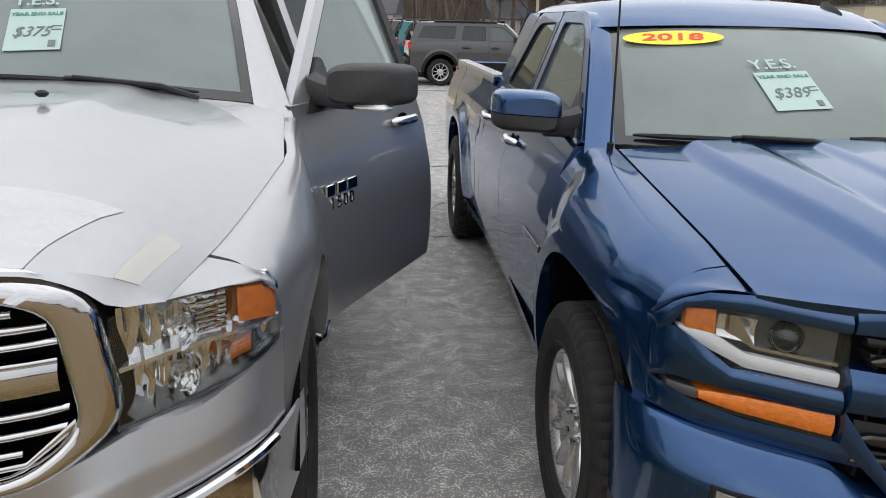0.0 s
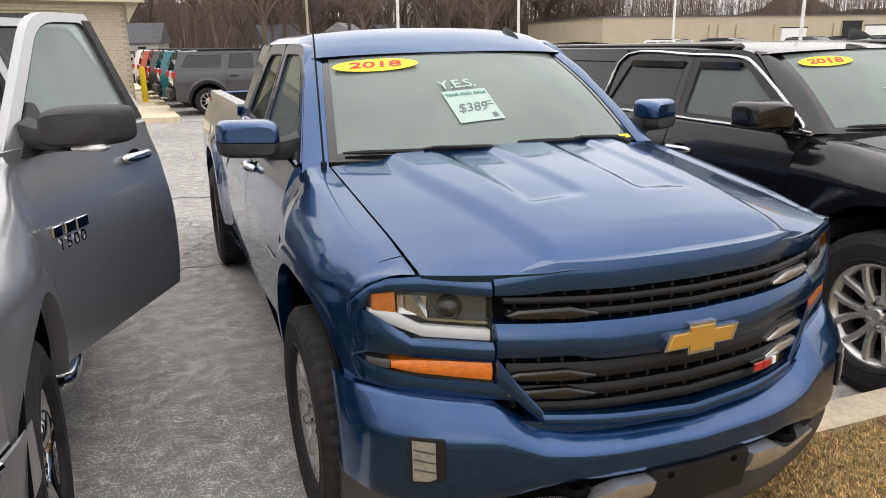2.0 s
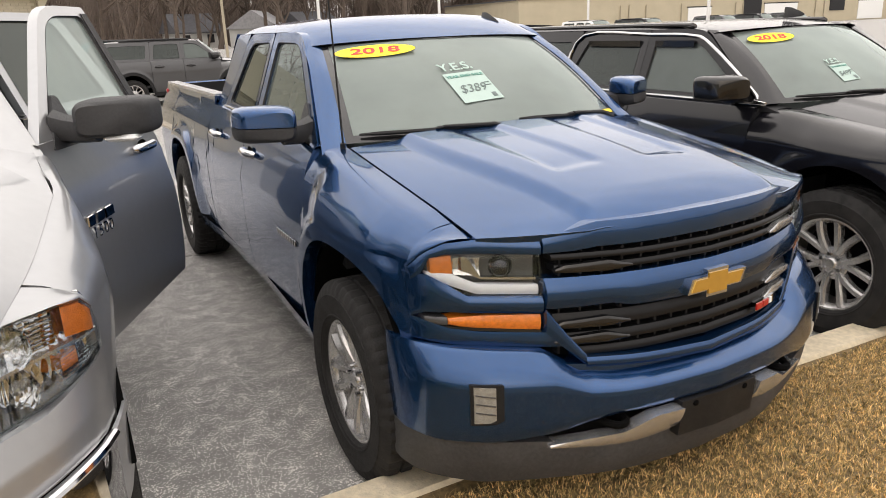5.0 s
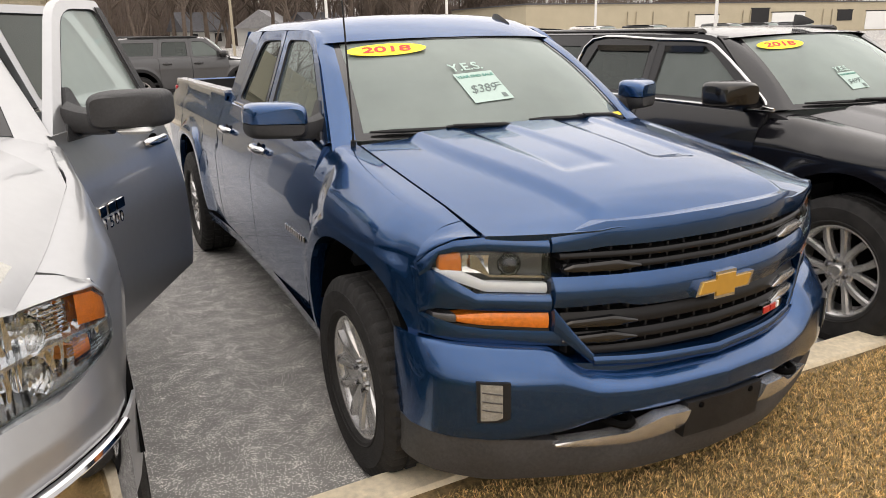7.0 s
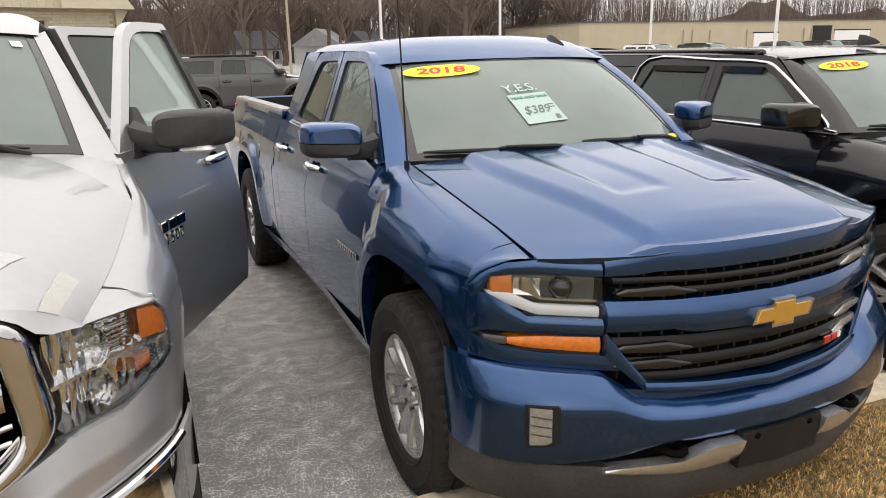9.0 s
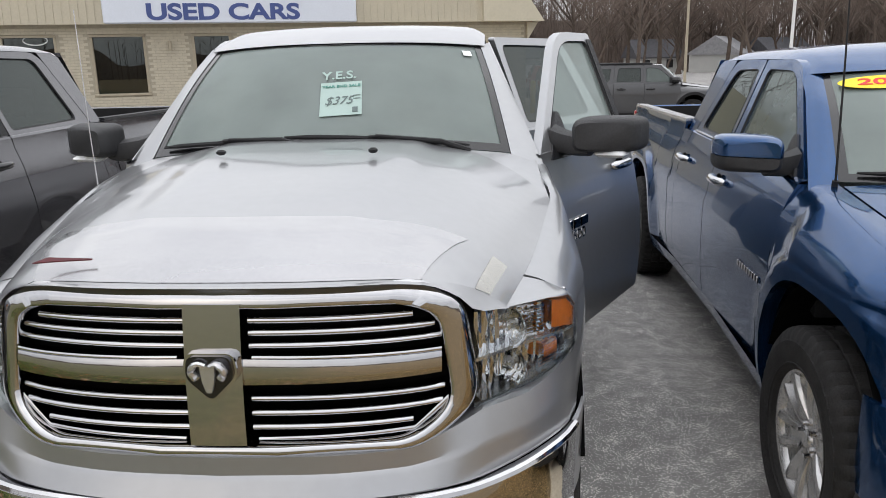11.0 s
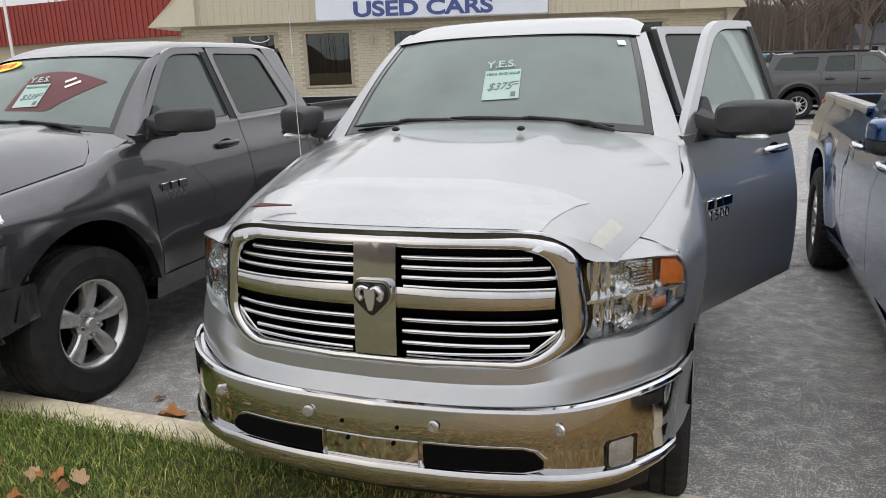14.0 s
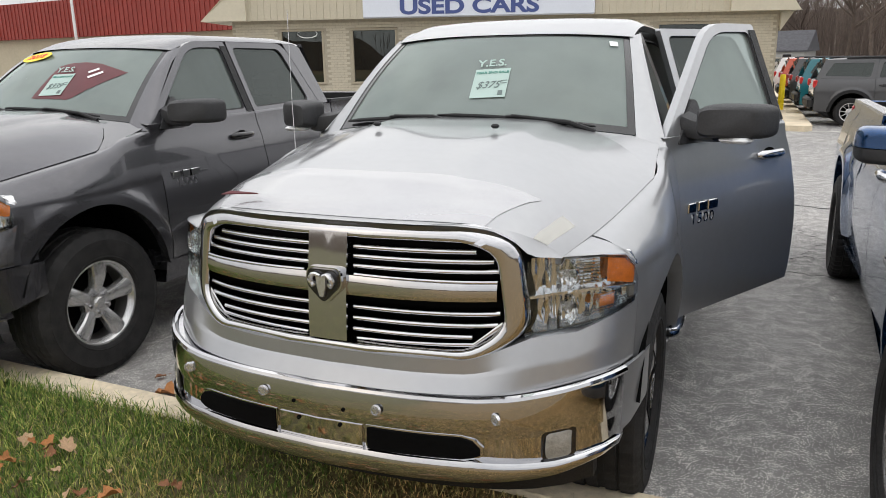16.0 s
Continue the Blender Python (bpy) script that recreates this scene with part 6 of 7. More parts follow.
    bonnet(c, T, lambda x, y: 0.010 * (1 - sstep(0.38, 0.48, abs(x))))
    P = greenhouse(c, T, L - 0.16 - k["back"], k["back"] + 0.08)
    yf = lut((0, 0.08), (0.4, 0.13), (0.7, 0.25), (0.85, 0.40), (0.95, 0.55))
    w = k["prof"](0.7) - 0.02
    # black filler block, coloured as the shade inside the nose
    part("front_core", strip(G(), [(-w * 0.9, 0.35, k["hood_z"][0] - 0.02), (w * 0.9, 0.35, k["hood_z"][0] - 0.02)], yf, -0.05, 0.3, nx=14), "void", T)
    part("front_bumper", strip(G(), [(-w, 0.32, 0.68), (w, 0.32, 0.68)], yf, 0.05, 0.12, 0.03, nx=24, nz=8), paint, T)
    part("grille", strip(G(), [(-0.48, 0.70, k["hood_z"][0] - 0.04), (0.48, 0.70, k["hood_z"][0] - 0.04)], yf, 0.01, 0.05, nx=12), "gloss_black", T)
    part("rear_bumper", G().box(0, L - 0.02, 0.55, 2 * w - 0.06, 0.22, 0.32, 0.08), "trim" if k["R"] < 0.38 else paint, T)
    part("tailgate", G().box(0, L - 0.07, (k["belt"](L) + 0.6) / 2, 2 * w - 0.2, 0.08, k["belt"](L) - 0.6, 0.03), paint, T)
    underbody(c, T, 0.5, L - 0.4)
    for h in k["hubs"]:
        for s in (-1, 1):
            wheel(T, s * (k["prof"](0.6) - 0.125), h, s, k["R"], style, k["R"], 0.27 if k["R"] > 0.38 else 0.22, k["rim"], "alloy", 9 + 20 * (h > 2))
    interior(c, T, k["cowl"] + 0.22, ((-0.36, y2 - 0.15, 0.5), (0.36, y2 - 0.15, 0.5), (0, y3 - 0.25, 1.2)), k["rock"] + 0.2)
    wiper(T, P, -0.9, -0.05, 0.05)
    wiper(T, P, -0.02, 0.85, 0.05)
    if stickers:
        year_sticker(P, -0.66, 0.82, T, 0.32, 0.105)
        price_card(P, -0.30, 0.27, T, "499", 4, 0.14, 0.11)
        rows = []
        for t, ww, h in ((0, 0.004, 0.01), (0.25, 0.022, 0.03), (0.7, 0.032, 0.055), (1, 0.01, 0.058)):
            rows.append([(0.30 + ww * p, k["ws_top"][1] + 0.12 + 0.16 * t, zt + 0.055 + h * q) for p, q in ((-1, -0.3), (-0.6, 0.7), (0, 1), (0.6, 0.7), (1, -0.3))])
        part("roof_antenna", G().loops(rows), "trim", T, "dark fin antenna")
    return T


LARGE = dict(hubs=(0.95, 4.15), R=0.405, rim=0.245, rock=0.42, prof=lut((0.36, 0.90), (0.6, 0.945), (0.85, 0.95), (1.0, 0.94), (1.12, 0.905), (1.22, 0.86)), belt=lin((1.4, 1.185), (3.6, 1.20), (5.4, 1.215)),
             glass=(1.2, 0.845, 0.34), hood_w=0.70, hood_z=(1.03, 1.18), cowl=1.40, ws_bottom=(0.72, 1.50, 1.20, 1.30, 1.22), ws_top=(0.60, 2.05, 1.60, 1.92, 1.622), roof_z=1.635, doors=(1.55, 2.60, 3.50, 5.45), lean=0.16, back=0.12, hand=1.03, zm=0.98)
SMALL = dict(hubs=(0.80, 3.37), R=0.345, rim=0.215, rock=0.36, prof=lut((0.30, 0.82), (0.5, 0.865), (0.8, 0.88), (0.95, 0.87), (1.05, 0.85), (1.12, 0.82)), belt=lin((1.0, 1.09), (3.0, 1.12), (4.3, 1.14)),
             glass=(1.1, 0.80, 0.26), hood_w=0.64, hood_z=(0.95, 1.06), cowl=1.08, ws_bottom=(0.70, 1.12, 1.09, 0.98, 1.10), ws_top=(0.60, 1.62, 1.56, 1.50, 1.60), roof_z=1.585, doors=(1.16, 2.10, 2.90, 4.22), lean=0.06, back=0.10, hand=0.97, zm=0.86)

# ---- ground materials ----
def asphalt_material():
    m = bpy.data.materials.new("worn_asphalt")
    m.use_nodes = True
    n, l = m.node_tree.nodes, m.node_tree.links
    b = n["Principled BSDF"]
    pos = n.new("ShaderNodeNewGeometry").outputs["Position"]
    big = n.new("ShaderNodeTexNoise")
    big.inputs["Scale"].default_value, big.inputs["Detail"].default_value = 0.35, 6
    mid = n.new("ShaderNodeTexNoise")
    mid.inputs["Scale"].default_value, mid.inputs["Detail"].default_value = 9, 6
    sp = n.new("ShaderNodeTexVoronoi")
    sp.inputs["Scale"].default_value = 104
    sp2 = n.new("ShaderNodeTexNoise")
    sp2.inputs["Scale"].default_value, sp2.inputs["Detail"].default_value = 210, 3
    for q in (big, mid, sp, sp2):
        l.new(pos, q.inputs["Vector"])
    base = n.new("ShaderNodeValToRGB")
    base.color_ramp.elements[0].position, base.color_ramp.elements[1].position = 0.33, 0.68
    base.color_ramp.elements[0].color, base.color_ramp.elements[1].color = (0.20, 0.195, 0.19, 1), (0.31, 0.297, 0.28, 1)
    l.new(big.outputs["Fac"], base.inputs["Fac"])
    r2 = n.new("ShaderNodeMapRange")
    r2.inputs["From Min"].default_value, r2.inputs["From Max"].default_value = 0.3, 0.7
    r2.inputs["To Min"].default_value, r2.inputs["To Max"].default_value = 0.85, 1.15
    l.new(mid.outputs["Fac"], r2.inputs["Value"])
    mul = n.new("ShaderNodeMix")
    mul.data_type, mul.blend_type = "RGBA", "MULTIPLY"
    mul.inputs["Factor"].default_value = 1
    l.new(base.outputs["Color"], mul.inputs["A"])
    l.new(r2.outputs["Result"], mul.inputs["B"])
    # pale stone chips, denser in patches
    thr = n.new("ShaderNodeMath")
    thr.operation = "LESS_THAN"
    lim = n.new("ShaderNodeMapRange")
    lim.inputs["From Min"].default_value, lim.inputs["From Max"].default_value = 0.45, 0.66
    lim.inputs["To Min"].default_value, lim.inputs["To Max"].default_value = 0.30, 0.44
    l.new(mid.outputs["Fac"], lim.inputs["Value"])
    l.new(sp.outputs["Distance"], thr.inputs[0])
    l.new(lim.outputs["Result"], thr.inputs[1])
    gate = n.new("ShaderNodeMath")
    gate.operation = "MULTIPLY"
    l.new(thr.outputs[0], gate.inputs[0])
    g2 = n.new("ShaderNodeMapRange")
    g2.inputs["From Min"].default_value, g2.inputs["From Max"].default_value = 0.44, 0.50
    l.new(sp2.outputs["Fac"], g2.inputs["Value"])
    l.new(g2.outputs["Result"], gate.inputs[1])
    mx = n.new("ShaderNodeMix")
    mx.data_type = "RGBA"
    mx.inputs["B"].default_value = (0.80, 0.775, 0.735, 1)
    # fewer, larger chips
    sp3 = n.new("ShaderNodeTexVoronoi")
    sp3.inputs["Scale"].default_value = 62
    l.new(pos, sp3.inputs["Vector"])
    t3 = n.new("ShaderNodeMath")
    t3.operation = "LESS_THAN"
    l.new(sp3.outputs["Distance"], t3.inputs[0])
    l3 = n.new("ShaderNodeMapRange")
    l3.inputs["From Min"].default_value, l3.inputs["From Max"].default_value = 0.40, 0.62
    l3.inputs["To Min"].default_value, l3.inputs["To Max"].default_value = 0.12, 0.26
    l.new(mid.outputs["Fac"], l3.inputs["Value"])
    l.new(l3.outputs["Result"], t3.inputs[1])
    both = n.new("ShaderNodeMath")
    both.operation = "MAXIMUM"
    l.new(gate.outputs[0], both.inputs[0])
    l.new(t3.outputs[0], both.inputs[1])
    l.new(both.outputs[0], mx.inputs["Factor"])
    l.new(mul.outputs["Result"], mx.inputs["A"])
    l.new(mx.outputs["Result"], b.inputs["Base Color"])
    b.inputs["Roughness"].default_value = 0.8
    bp = n.new("ShaderNodeBump")
    bp.inputs["Strength"].default_value, bp.inputs["Distance"].default_value = 0.6, 0.004
    l.new(sp2.outputs["Fac"], bp.inputs["Height"])
    l.new(bp.outputs["Normal"], b.inputs["Normal"])
    return m


def turf_material(name, green, dry, scale_noise=1.3):
    """Lawn that is dry and straw-coloured to the east, green to the west, mixed between."""
    m = bpy.data.materials.new(name)
    m.use_nodes = True
    n, l = m.node_tree.nodes, m.node_tree.links
    b = n["Principled BSDF"]
    geo = n.new("ShaderNodeNewGeometry")
    sep = n.new("ShaderNodeSeparateXYZ")
    l.new(geo.outputs["Position"], sep.inputs[0])
    nz = n.new("ShaderNodeTexNoise")
    nz.inputs["Scale"].default_value, nz.inputs["Detail"].default_value = scale_noise, 5
    l.new(geo.outputs["Position"], nz.inputs["Vector"])
    a = n.new("ShaderNodeMath")
    a.operation = "MULTIPLY_ADD"
    a.inputs[1].default_value, a.inputs[2].default_value = 3.2, -1.6
    l.new(nz.outputs["Fac"], a.inputs[0])
    ad = n.new("ShaderNodeMath")
    ad.operation = "ADD"
    l.new(a.outputs[0], ad.inputs[0])
    l.new(sep.outputs["X"], ad.inputs[1])
    mr = n.new("ShaderNodeMapRange")
    mr.inputs["From Min"].default_value, mr.inputs["From Max"].default_value = -1.9, 0.7
    l.new(ad.outputs[0], mr.inputs["Value"])
    rnd = n.new("ShaderNodeMath")
    rnd.operation = "MULTIPLY_ADD"
    rnd.inputs[1].default_value, rnd.inputs[2].default_value = 0.9, -0.42
    l.new(geo.outputs["Random Per Island"], rnd.inputs[0])
    tot = n.new("ShaderNodeMath")
    tot.operation, tot.use_clamp = "ADD", True
    l.new(mr.outputs["Result"], tot.inputs[0])
    l.new(rnd.outputs[0], tot.inputs[1])
    mx = n.new("ShaderNodeMix")
    mx.data_type = "RGBA"
    mx.inputs["A"].default_value, mx.inputs["B"].default_value = (*green, 1), (*dry, 1)
    l.new(tot.outputs[0], mx.inputs["Factor"])
    hs = n.new("ShaderNodeHueSaturation")
    v = n.new("ShaderNodeMapRange")
    v.inputs["To Min"].default_value, v.inputs["To Max"].default_value = 0.35, 1.5
    l.new(geo.outputs["Random Per Island"], v.inputs["Value"])
    # tufts and thatch, finer than the blades' own spread
    th = n.new("ShaderNodeTexNoise")
    th.inputs["Scale"].default_value, th.inputs["Detail"].default_value = 38, 8
    l.new(geo.outputs["Position"], th.inputs["Vector"])
    tr = n.new("ShaderNodeMapRange")
    tr.inputs["From Min"].default_value, tr.inputs["From Max"].default_value = 0.35, 0.65
    tr.inputs["To Min"].default_value, tr.inputs["To Max"].default_value = 0.55, 1.35
    l.new(th.outputs["Fac"], tr.inputs["Value"])
    vm = n.new("ShaderNodeMath")
    vm.operation = "MULTIPLY"
    l.new(v.outputs["Result"], vm.inputs[0])
    l.new(tr.outputs["Result"], vm.inputs[1])
    l.new(vm.outputs[0], hs.inputs["Value"])
    bp = n.new("ShaderNodeBump")
    bp.inputs["Strength"].default_value, bp.inputs["Distance"].default_value = 0.5, 0.02
    l.new(th.outputs["Fac"], bp.inputs["Height"])
    l.new(bp.outputs["Normal"], b.inputs["Normal"])
    l.new(mx.outputs["Result"], hs.inputs["Color"])
    l.new(hs.outputs["Color"], b.inputs["Base Color"])
    b.inputs["Roughness"].default_value = 0.8
    return m


asphalt = asphalt_material()
# soil under the blades, darkened further for the shadow below the bumpers
shaded_turf = turf_material("shaded_turf", (0.045, 0.06, 0.018), (0.16, 0.11, 0.05))
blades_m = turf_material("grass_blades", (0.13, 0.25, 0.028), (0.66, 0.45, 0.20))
concrete = mat("kerb_concrete", (0.70, 0.60, 0.44), 0.9, 0, 0, 0.2, 2.5, 0.4, 120, world_co=True)

# the kerb's near edge, not quite straight
kerb_y = lin((-30, 1.89), (-3, 1.895), (0.9, 2.01), (3.2, 1.965), (30, 1.965))
KX = [-900, -60, -8, -3, -1, 0.9, 3.2, 8, 60, 900]
# one ground sheet: lawn on the near side, a low step down to the car park
rows = []
for y, z in ((-900, 0.10), (-60, 0.11), (-6, 0.115), (1.0, 0.115)):
    rows.append([(x, y, z) for x in KX])
rows.append([(x, kerb_y(x) + 0.01, 0.12) for x in KX])
tagged(part("lawn", G().grid(rows), shaded_turf), "mown lawn strip, green and straw-coloured", "lawn", kind="structure")
rows = [[(x, y, z) for x in (-900, -60, -8, 0, 8, 60, 900)] for y, z in ((1.94, 0.0), (10, 0.0), (18, 0.04), (30, 0.1), (120, 0.1), (900, 0.1))]
tagged(part("ground", G().grid(rows), asphalt), "worn grey asphalt car park with pale stone chips", "ground", kind="structure")

# kerb in lengths with open joints
kerb = tagged(part("kerb", G().loops([[(x, kerb_y(x) + a, b) for a, b in ((0.02, -0.06), (0.02, 0.10), (0.17, 0.10), (0.17, -0.06))] for x in (-30, -3, 0.9, 3.2, 30)]), concrete), "low cream concrete kerb", "kerb", kind="structure")
xs = [-31.1 + 2.92 * i for i in range(22)]
for a in xs:
    x0, x1 = a + 0.004, a + 2.916
    rows = []
    for x in (x0, x0 + 0.012, x1 - 0.012, x1):
        ins = 0.006 if x in (x0, x1) else 0.0
        rows.append([(x, kerb_y(x) + y, z) for y, z in ((ins, 0.0), (ins, 0.118 - ins), (0.016, 0.136 - ins), (0.160, 0.138 - ins), (0.188 - ins, 0.12 - ins), (0.197 - ins, 0.0))])
    part("kerbstone", G().loops(rows), concrete, kerb)

# grass blades near the kerb
def grass(name, n, x0, x1, y0, y1, h0, h1, label, mean=0.0):
    r = np.random.RandomState(5 + n)
    x, y = r.uniform(x0, x1, n), y0 + (y1 - y0) * r.uniform(0, 1, n) ** 0.8
    a, h = r.uniform(0, 6.28, n), r.uniform(h0, h1, n) * (0.7 + 0.6 * r.uniform(0, 1, n) ** 3)
    w = r.uniform(0.0012, 0.0032, n)
    lean, la = r.uniform(0.15, 1.0, n) * h, r.uniform(0, 6.28, n)
    z = np.full(n, 0.112)
    dx, dy = np.cos(a) * w, np.sin(a) * w
    lx, ly = np.cos(la) * lean, np.sin(la) * lean
    v = np.stack([np.stack([x - dx, y - dy, z], 1), np.stack([x + dx, y + dy, z], 1), np.stack([x + dx * .7 + lx * .35, y + dy * .7 + ly * .35, z + h * .6], 1), np.stack([x - dx * .7 + lx * .35, y - dy * .7 + ly * .35, z + h * .6], 1), np.stack([x + lx, y + ly, z + h * 0.92], 1)], 1).reshape(-1, 3)
    me = bpy.data.meshes.new(name)
    base = np.arange(n) * 5
    me.from_pydata(v.tolist(), [], [q for b in base.tolist() for q in ((b, b + 1, b + 2, b + 3), (b + 3, b + 2, b + 4))])
    me.materials.append(blades_m)
    return tagged(new(name, me), label, "grass", kind="stuff")


grass("grass", 60000, -5.0, 0.3, 0.2, 1.95, 0.02, 0.06, "short lawn grass, green with dry patches, along the kerb")
grass("grass", 15000, -5.5, -1.6, 1.0, 1.97, 0.04, 0.10, "longer green grass at the kerb edge")
grass("grass", 170000, 0.2, 5.5, 0.6, 1.95, 0.008, 0.034, "dry straw-coloured lawn grass along the kerb")
grass("grass", 12000, -7.0, 7.5, -2.5, 0.3, 0.02, 0.05, "short lawn grass")

# fallen leaves
leaf_mats = [mat("dry_leaf_orange", (0.46, 0.19, 0.06), 0.7, 0, 0, 0.3, 30, 0.5, 60), mat("dry_leaf_brown", (0.25, 0.105, 0.045), 0.75, 0, 0, 0.3, 30, 0.5, 60), mat("dry_leaf_tan", (0.46, 0.30, 0.17), 0.7, 0, 0, 0.3, 30, 0.5, 60)]


def leaf_mesh(seed, material):
    r = random.Random(seed)
    pts = []
    for k in range(20):
        a = 2 * math.pi * k / 20
        rad = 0.5 * (0.74 + 0.26 * abs(math.cos(2.5 * a))) * r.uniform(0.85, 1.1) * (1.15 if math.cos(a) > 0 else 0.9)
        pts.append((rad * math.cos(a), 0.75 * rad * math.sin(a)))
    cv = r.uniform(0.6, 1.7)
    z = lambda x, y: cv * (y * y * 1.6 - 0.1) + 0.25 * x * x * r.choice((-1, 1))
    g = G()
    ring1 = [(x, y, z(x, y)) for x, y in pts]
    ring0 = [(x * 0.45, y * 0.45, z(x * 0.45, y * 0.45)) for x, y in pts]
    g.grid([ring1, ring0], True)
    g.add(ring0, [tuple(range(20))])
    g.tube([(-0.45, 0, 0.02), (-0.75, 0.05, 0.06)], 0.02, 4)
    return g.mesh("fallen_leaf", material, 60)


LEAVES = [leaf_mesh(i, leaf_mats[i % 3]) for i in range(9)]
rl = random.Random(11)
spots = [(-3.05, 1.35, 0.14), (-2.75, 1.22, 0.09), (-2.2, 1.0, 0.10), (-1.55, 1.12, 0.08), (-1.3, 1.0, 0.07), (-2.45, 1.15, 0.08), (-3.3, 1.0, 0.13), (-0.45, 1.55, 0.11), (-0.9, 1.45, 0.08)]
spots += [(rl.uniform(-4.2, -0.6), rl.uniform(0.45, 1.5), 0.03 + 0.05 * rl.random() ** 1.6) for _ in range(230)]
for i, (x, y, s) in enumerate(spots):
    o = new("fallen_leaf", LEAVES[i % 9])
    o.matrix_basis = pose(x, y, 0.168 + rl.uniform(0, 0.024), rl.uniform(-42, 42), rl.uniform(-42, 42), rl.uniform(0, 360)) @ Matrix.Scale(s * 1.15, 4)
    tagged(o, "curled dry brown leaf lying on the grass", "leaf", "fallen leaves")
for x, y, s, k in ((-2.55, 2.32, 0.15, 0), (-2.75, 2.45, 0.07, 1), (0.85, 18.9, 0.2, 2)):
    o = new("fallen_leaf", LEAVES[k])
    o.matrix_basis = pose(x, y, 0.02 + (0.05 if y > 10 else 0), 6, -5, 40 * k + 200) @ Matrix.Scale(s, 4)
    tagged(o, "curled dry orange leaf lying on the asphalt", "leaf", "fallen leaves")

# cracks in the asphalt and painted lines
tar = mat("crack_tar", (0.03, 0.03, 0.03), 0.9, 0, 0, 0.3, 10)
rc = random.Random(4)


def crack(x0, y0, x1, y1, w):
    pts, n = [], 16
    for i in range(n + 1):
        t = i / n
        pts.append((x0 + (x1 - x0) * t + rc.uniform(-0.05, 0.05), y0 + (y1 - y0) * t + rc.uniform(-0.05, 0.05)))
    g = G()
    g.grid([[(x, y - w * rc.uniform(0.4, 1), 0.004) for x, y in pts], [(x, y + w * rc.uniform(0.4, 1), 0.004) for x, y in pts]])
    return g


g = G()
for a in ((0.1, 6.0, 0.95, 5.95, 0.012), (0.35, 6.05, 0.75, 7.2, 0.010), (0.75, 7.2, 0.2, 8.3, 0.010), (-0.6, 9.2, 1.0, 9.0, 0.02), (0.55, 6.6, 0.9, 6.5, 0.008)):
    q = crack(*a)
    g.add(q.v, q.f)
tagged(part("pavement_cracks", g, tar, weld=0), "dark irregular cracks in the asphalt", "crack", kind="structure")
line_m = mat("worn_line_paint", (0.55, 0.54, 0.50), 0.8, 0, 0, 0.35, 5, world_co=True)
for i in range(7):
    y = 18.35 + 2.55 * i
    tagged(part("parking_line", G().box(3.4 - 0.12 * i, y + 0.9, 0.055 + 0.0042 * i * 2.0, 5.2, 0.1, 0.006, 0, Euler((0, 0, radians(19))).to_matrix().to_4x4()), line_m), "worn white parking line", "line", kind="structure")

# ---- sales office ----
BA = Vector((-14.7, 18.0, 0))
BM = Matrix.Translation(BA) @ Euler((0, 0, radians(20.1))).to_matrix().to_4x4()
cream = mat("cream_painted_metal", (0.52, 0.47, 0.36), 0.6, 0, 0, 0.06, 1.5)
cream_smooth = mat("cream_fascia_panel", (0.58, 0.53, 0.41), 0.55, 0, 0, 0.05, 1.0)
brick_m = mat("cream_painted_brick", (0.55, 0.50, 0.39), 0.8, 0, 0, 0.12, 6.0, 0.3, 80)
mortar = mat("cream_mortar", (0.40, 0.36, 0.28), 0.9, 0, 0, 0.15, 8.0)
frame_m = mat("tan_window_frame", (0.40, 0.35, 0.26), 0.6, 0, 0, 0.08, 8.0)
sign_m = mat("white_sign_face", (0.72, 0.76, 0.84), 0.45, 0, 0, 0.03, 2.0)
M["sign_blue"] = mat("blue_sign_lettering", (0.06, 0.09, 0.26), 0.5, 0, 0, 0.06, 6.0)
office_glass = glass("office_window_glass", (0.10, 0.12, 0.12), 1.9)
roof_m = mat("grey_roofing", (0.2, 0.19, 0.18), 0.9, 0, 0, 0.2, 3.0)

office = thing("office_building", "low cream brick sales office with a ribbed metal fascia", "building", BM)
WALL = 0.32
wins = ((1.05, 2.42), (3.24, 4.66), (12.30, 13.95))
door_s = (5.86, 6.95)
w = G()
edges = [(-0.4, wins[0][0]), (wins[0][1], wins[1][0]), (wins[1][1], door_s[0]), (door_s[1], wins[2][0]), (wins[2][1], 15.75)]
for a, b in edges:
    w.box((a + b) / 2, WALL + 0.15, 1.55, b - a, 0.24, 3.1)
for a, b in wins:
    w.box((a + b) / 2, WALL + 0.15, 0.56, b - a, 0.24, 1.12)
    w.box((a + b) / 2, WALL + 0.15, 2.93, b - a, 0.24, 0.34)
w.box(sum(door_s) / 2, WALL + 0.15, 2.93, door_s[1] - door_s[0], 0.24, 0.34)
part("side_wall", G().box(15.6, WALL + 5.2, 1.55, 0.3, 9.8, 3.1), mortar, office)
part("side_wall", G().box(-0.25, WALL + 5.2, 1.55, 0.3, 9.8, 3.1), mortar, office)
part("rear_wall", G().box(7.7, WALL + 10.26, 1.55, 15.6, 0.3, 3.1), mortar, office)
wall = part("wall", w, mortar, office)
vb, fb_ = [], []
rb = random.Random(2)
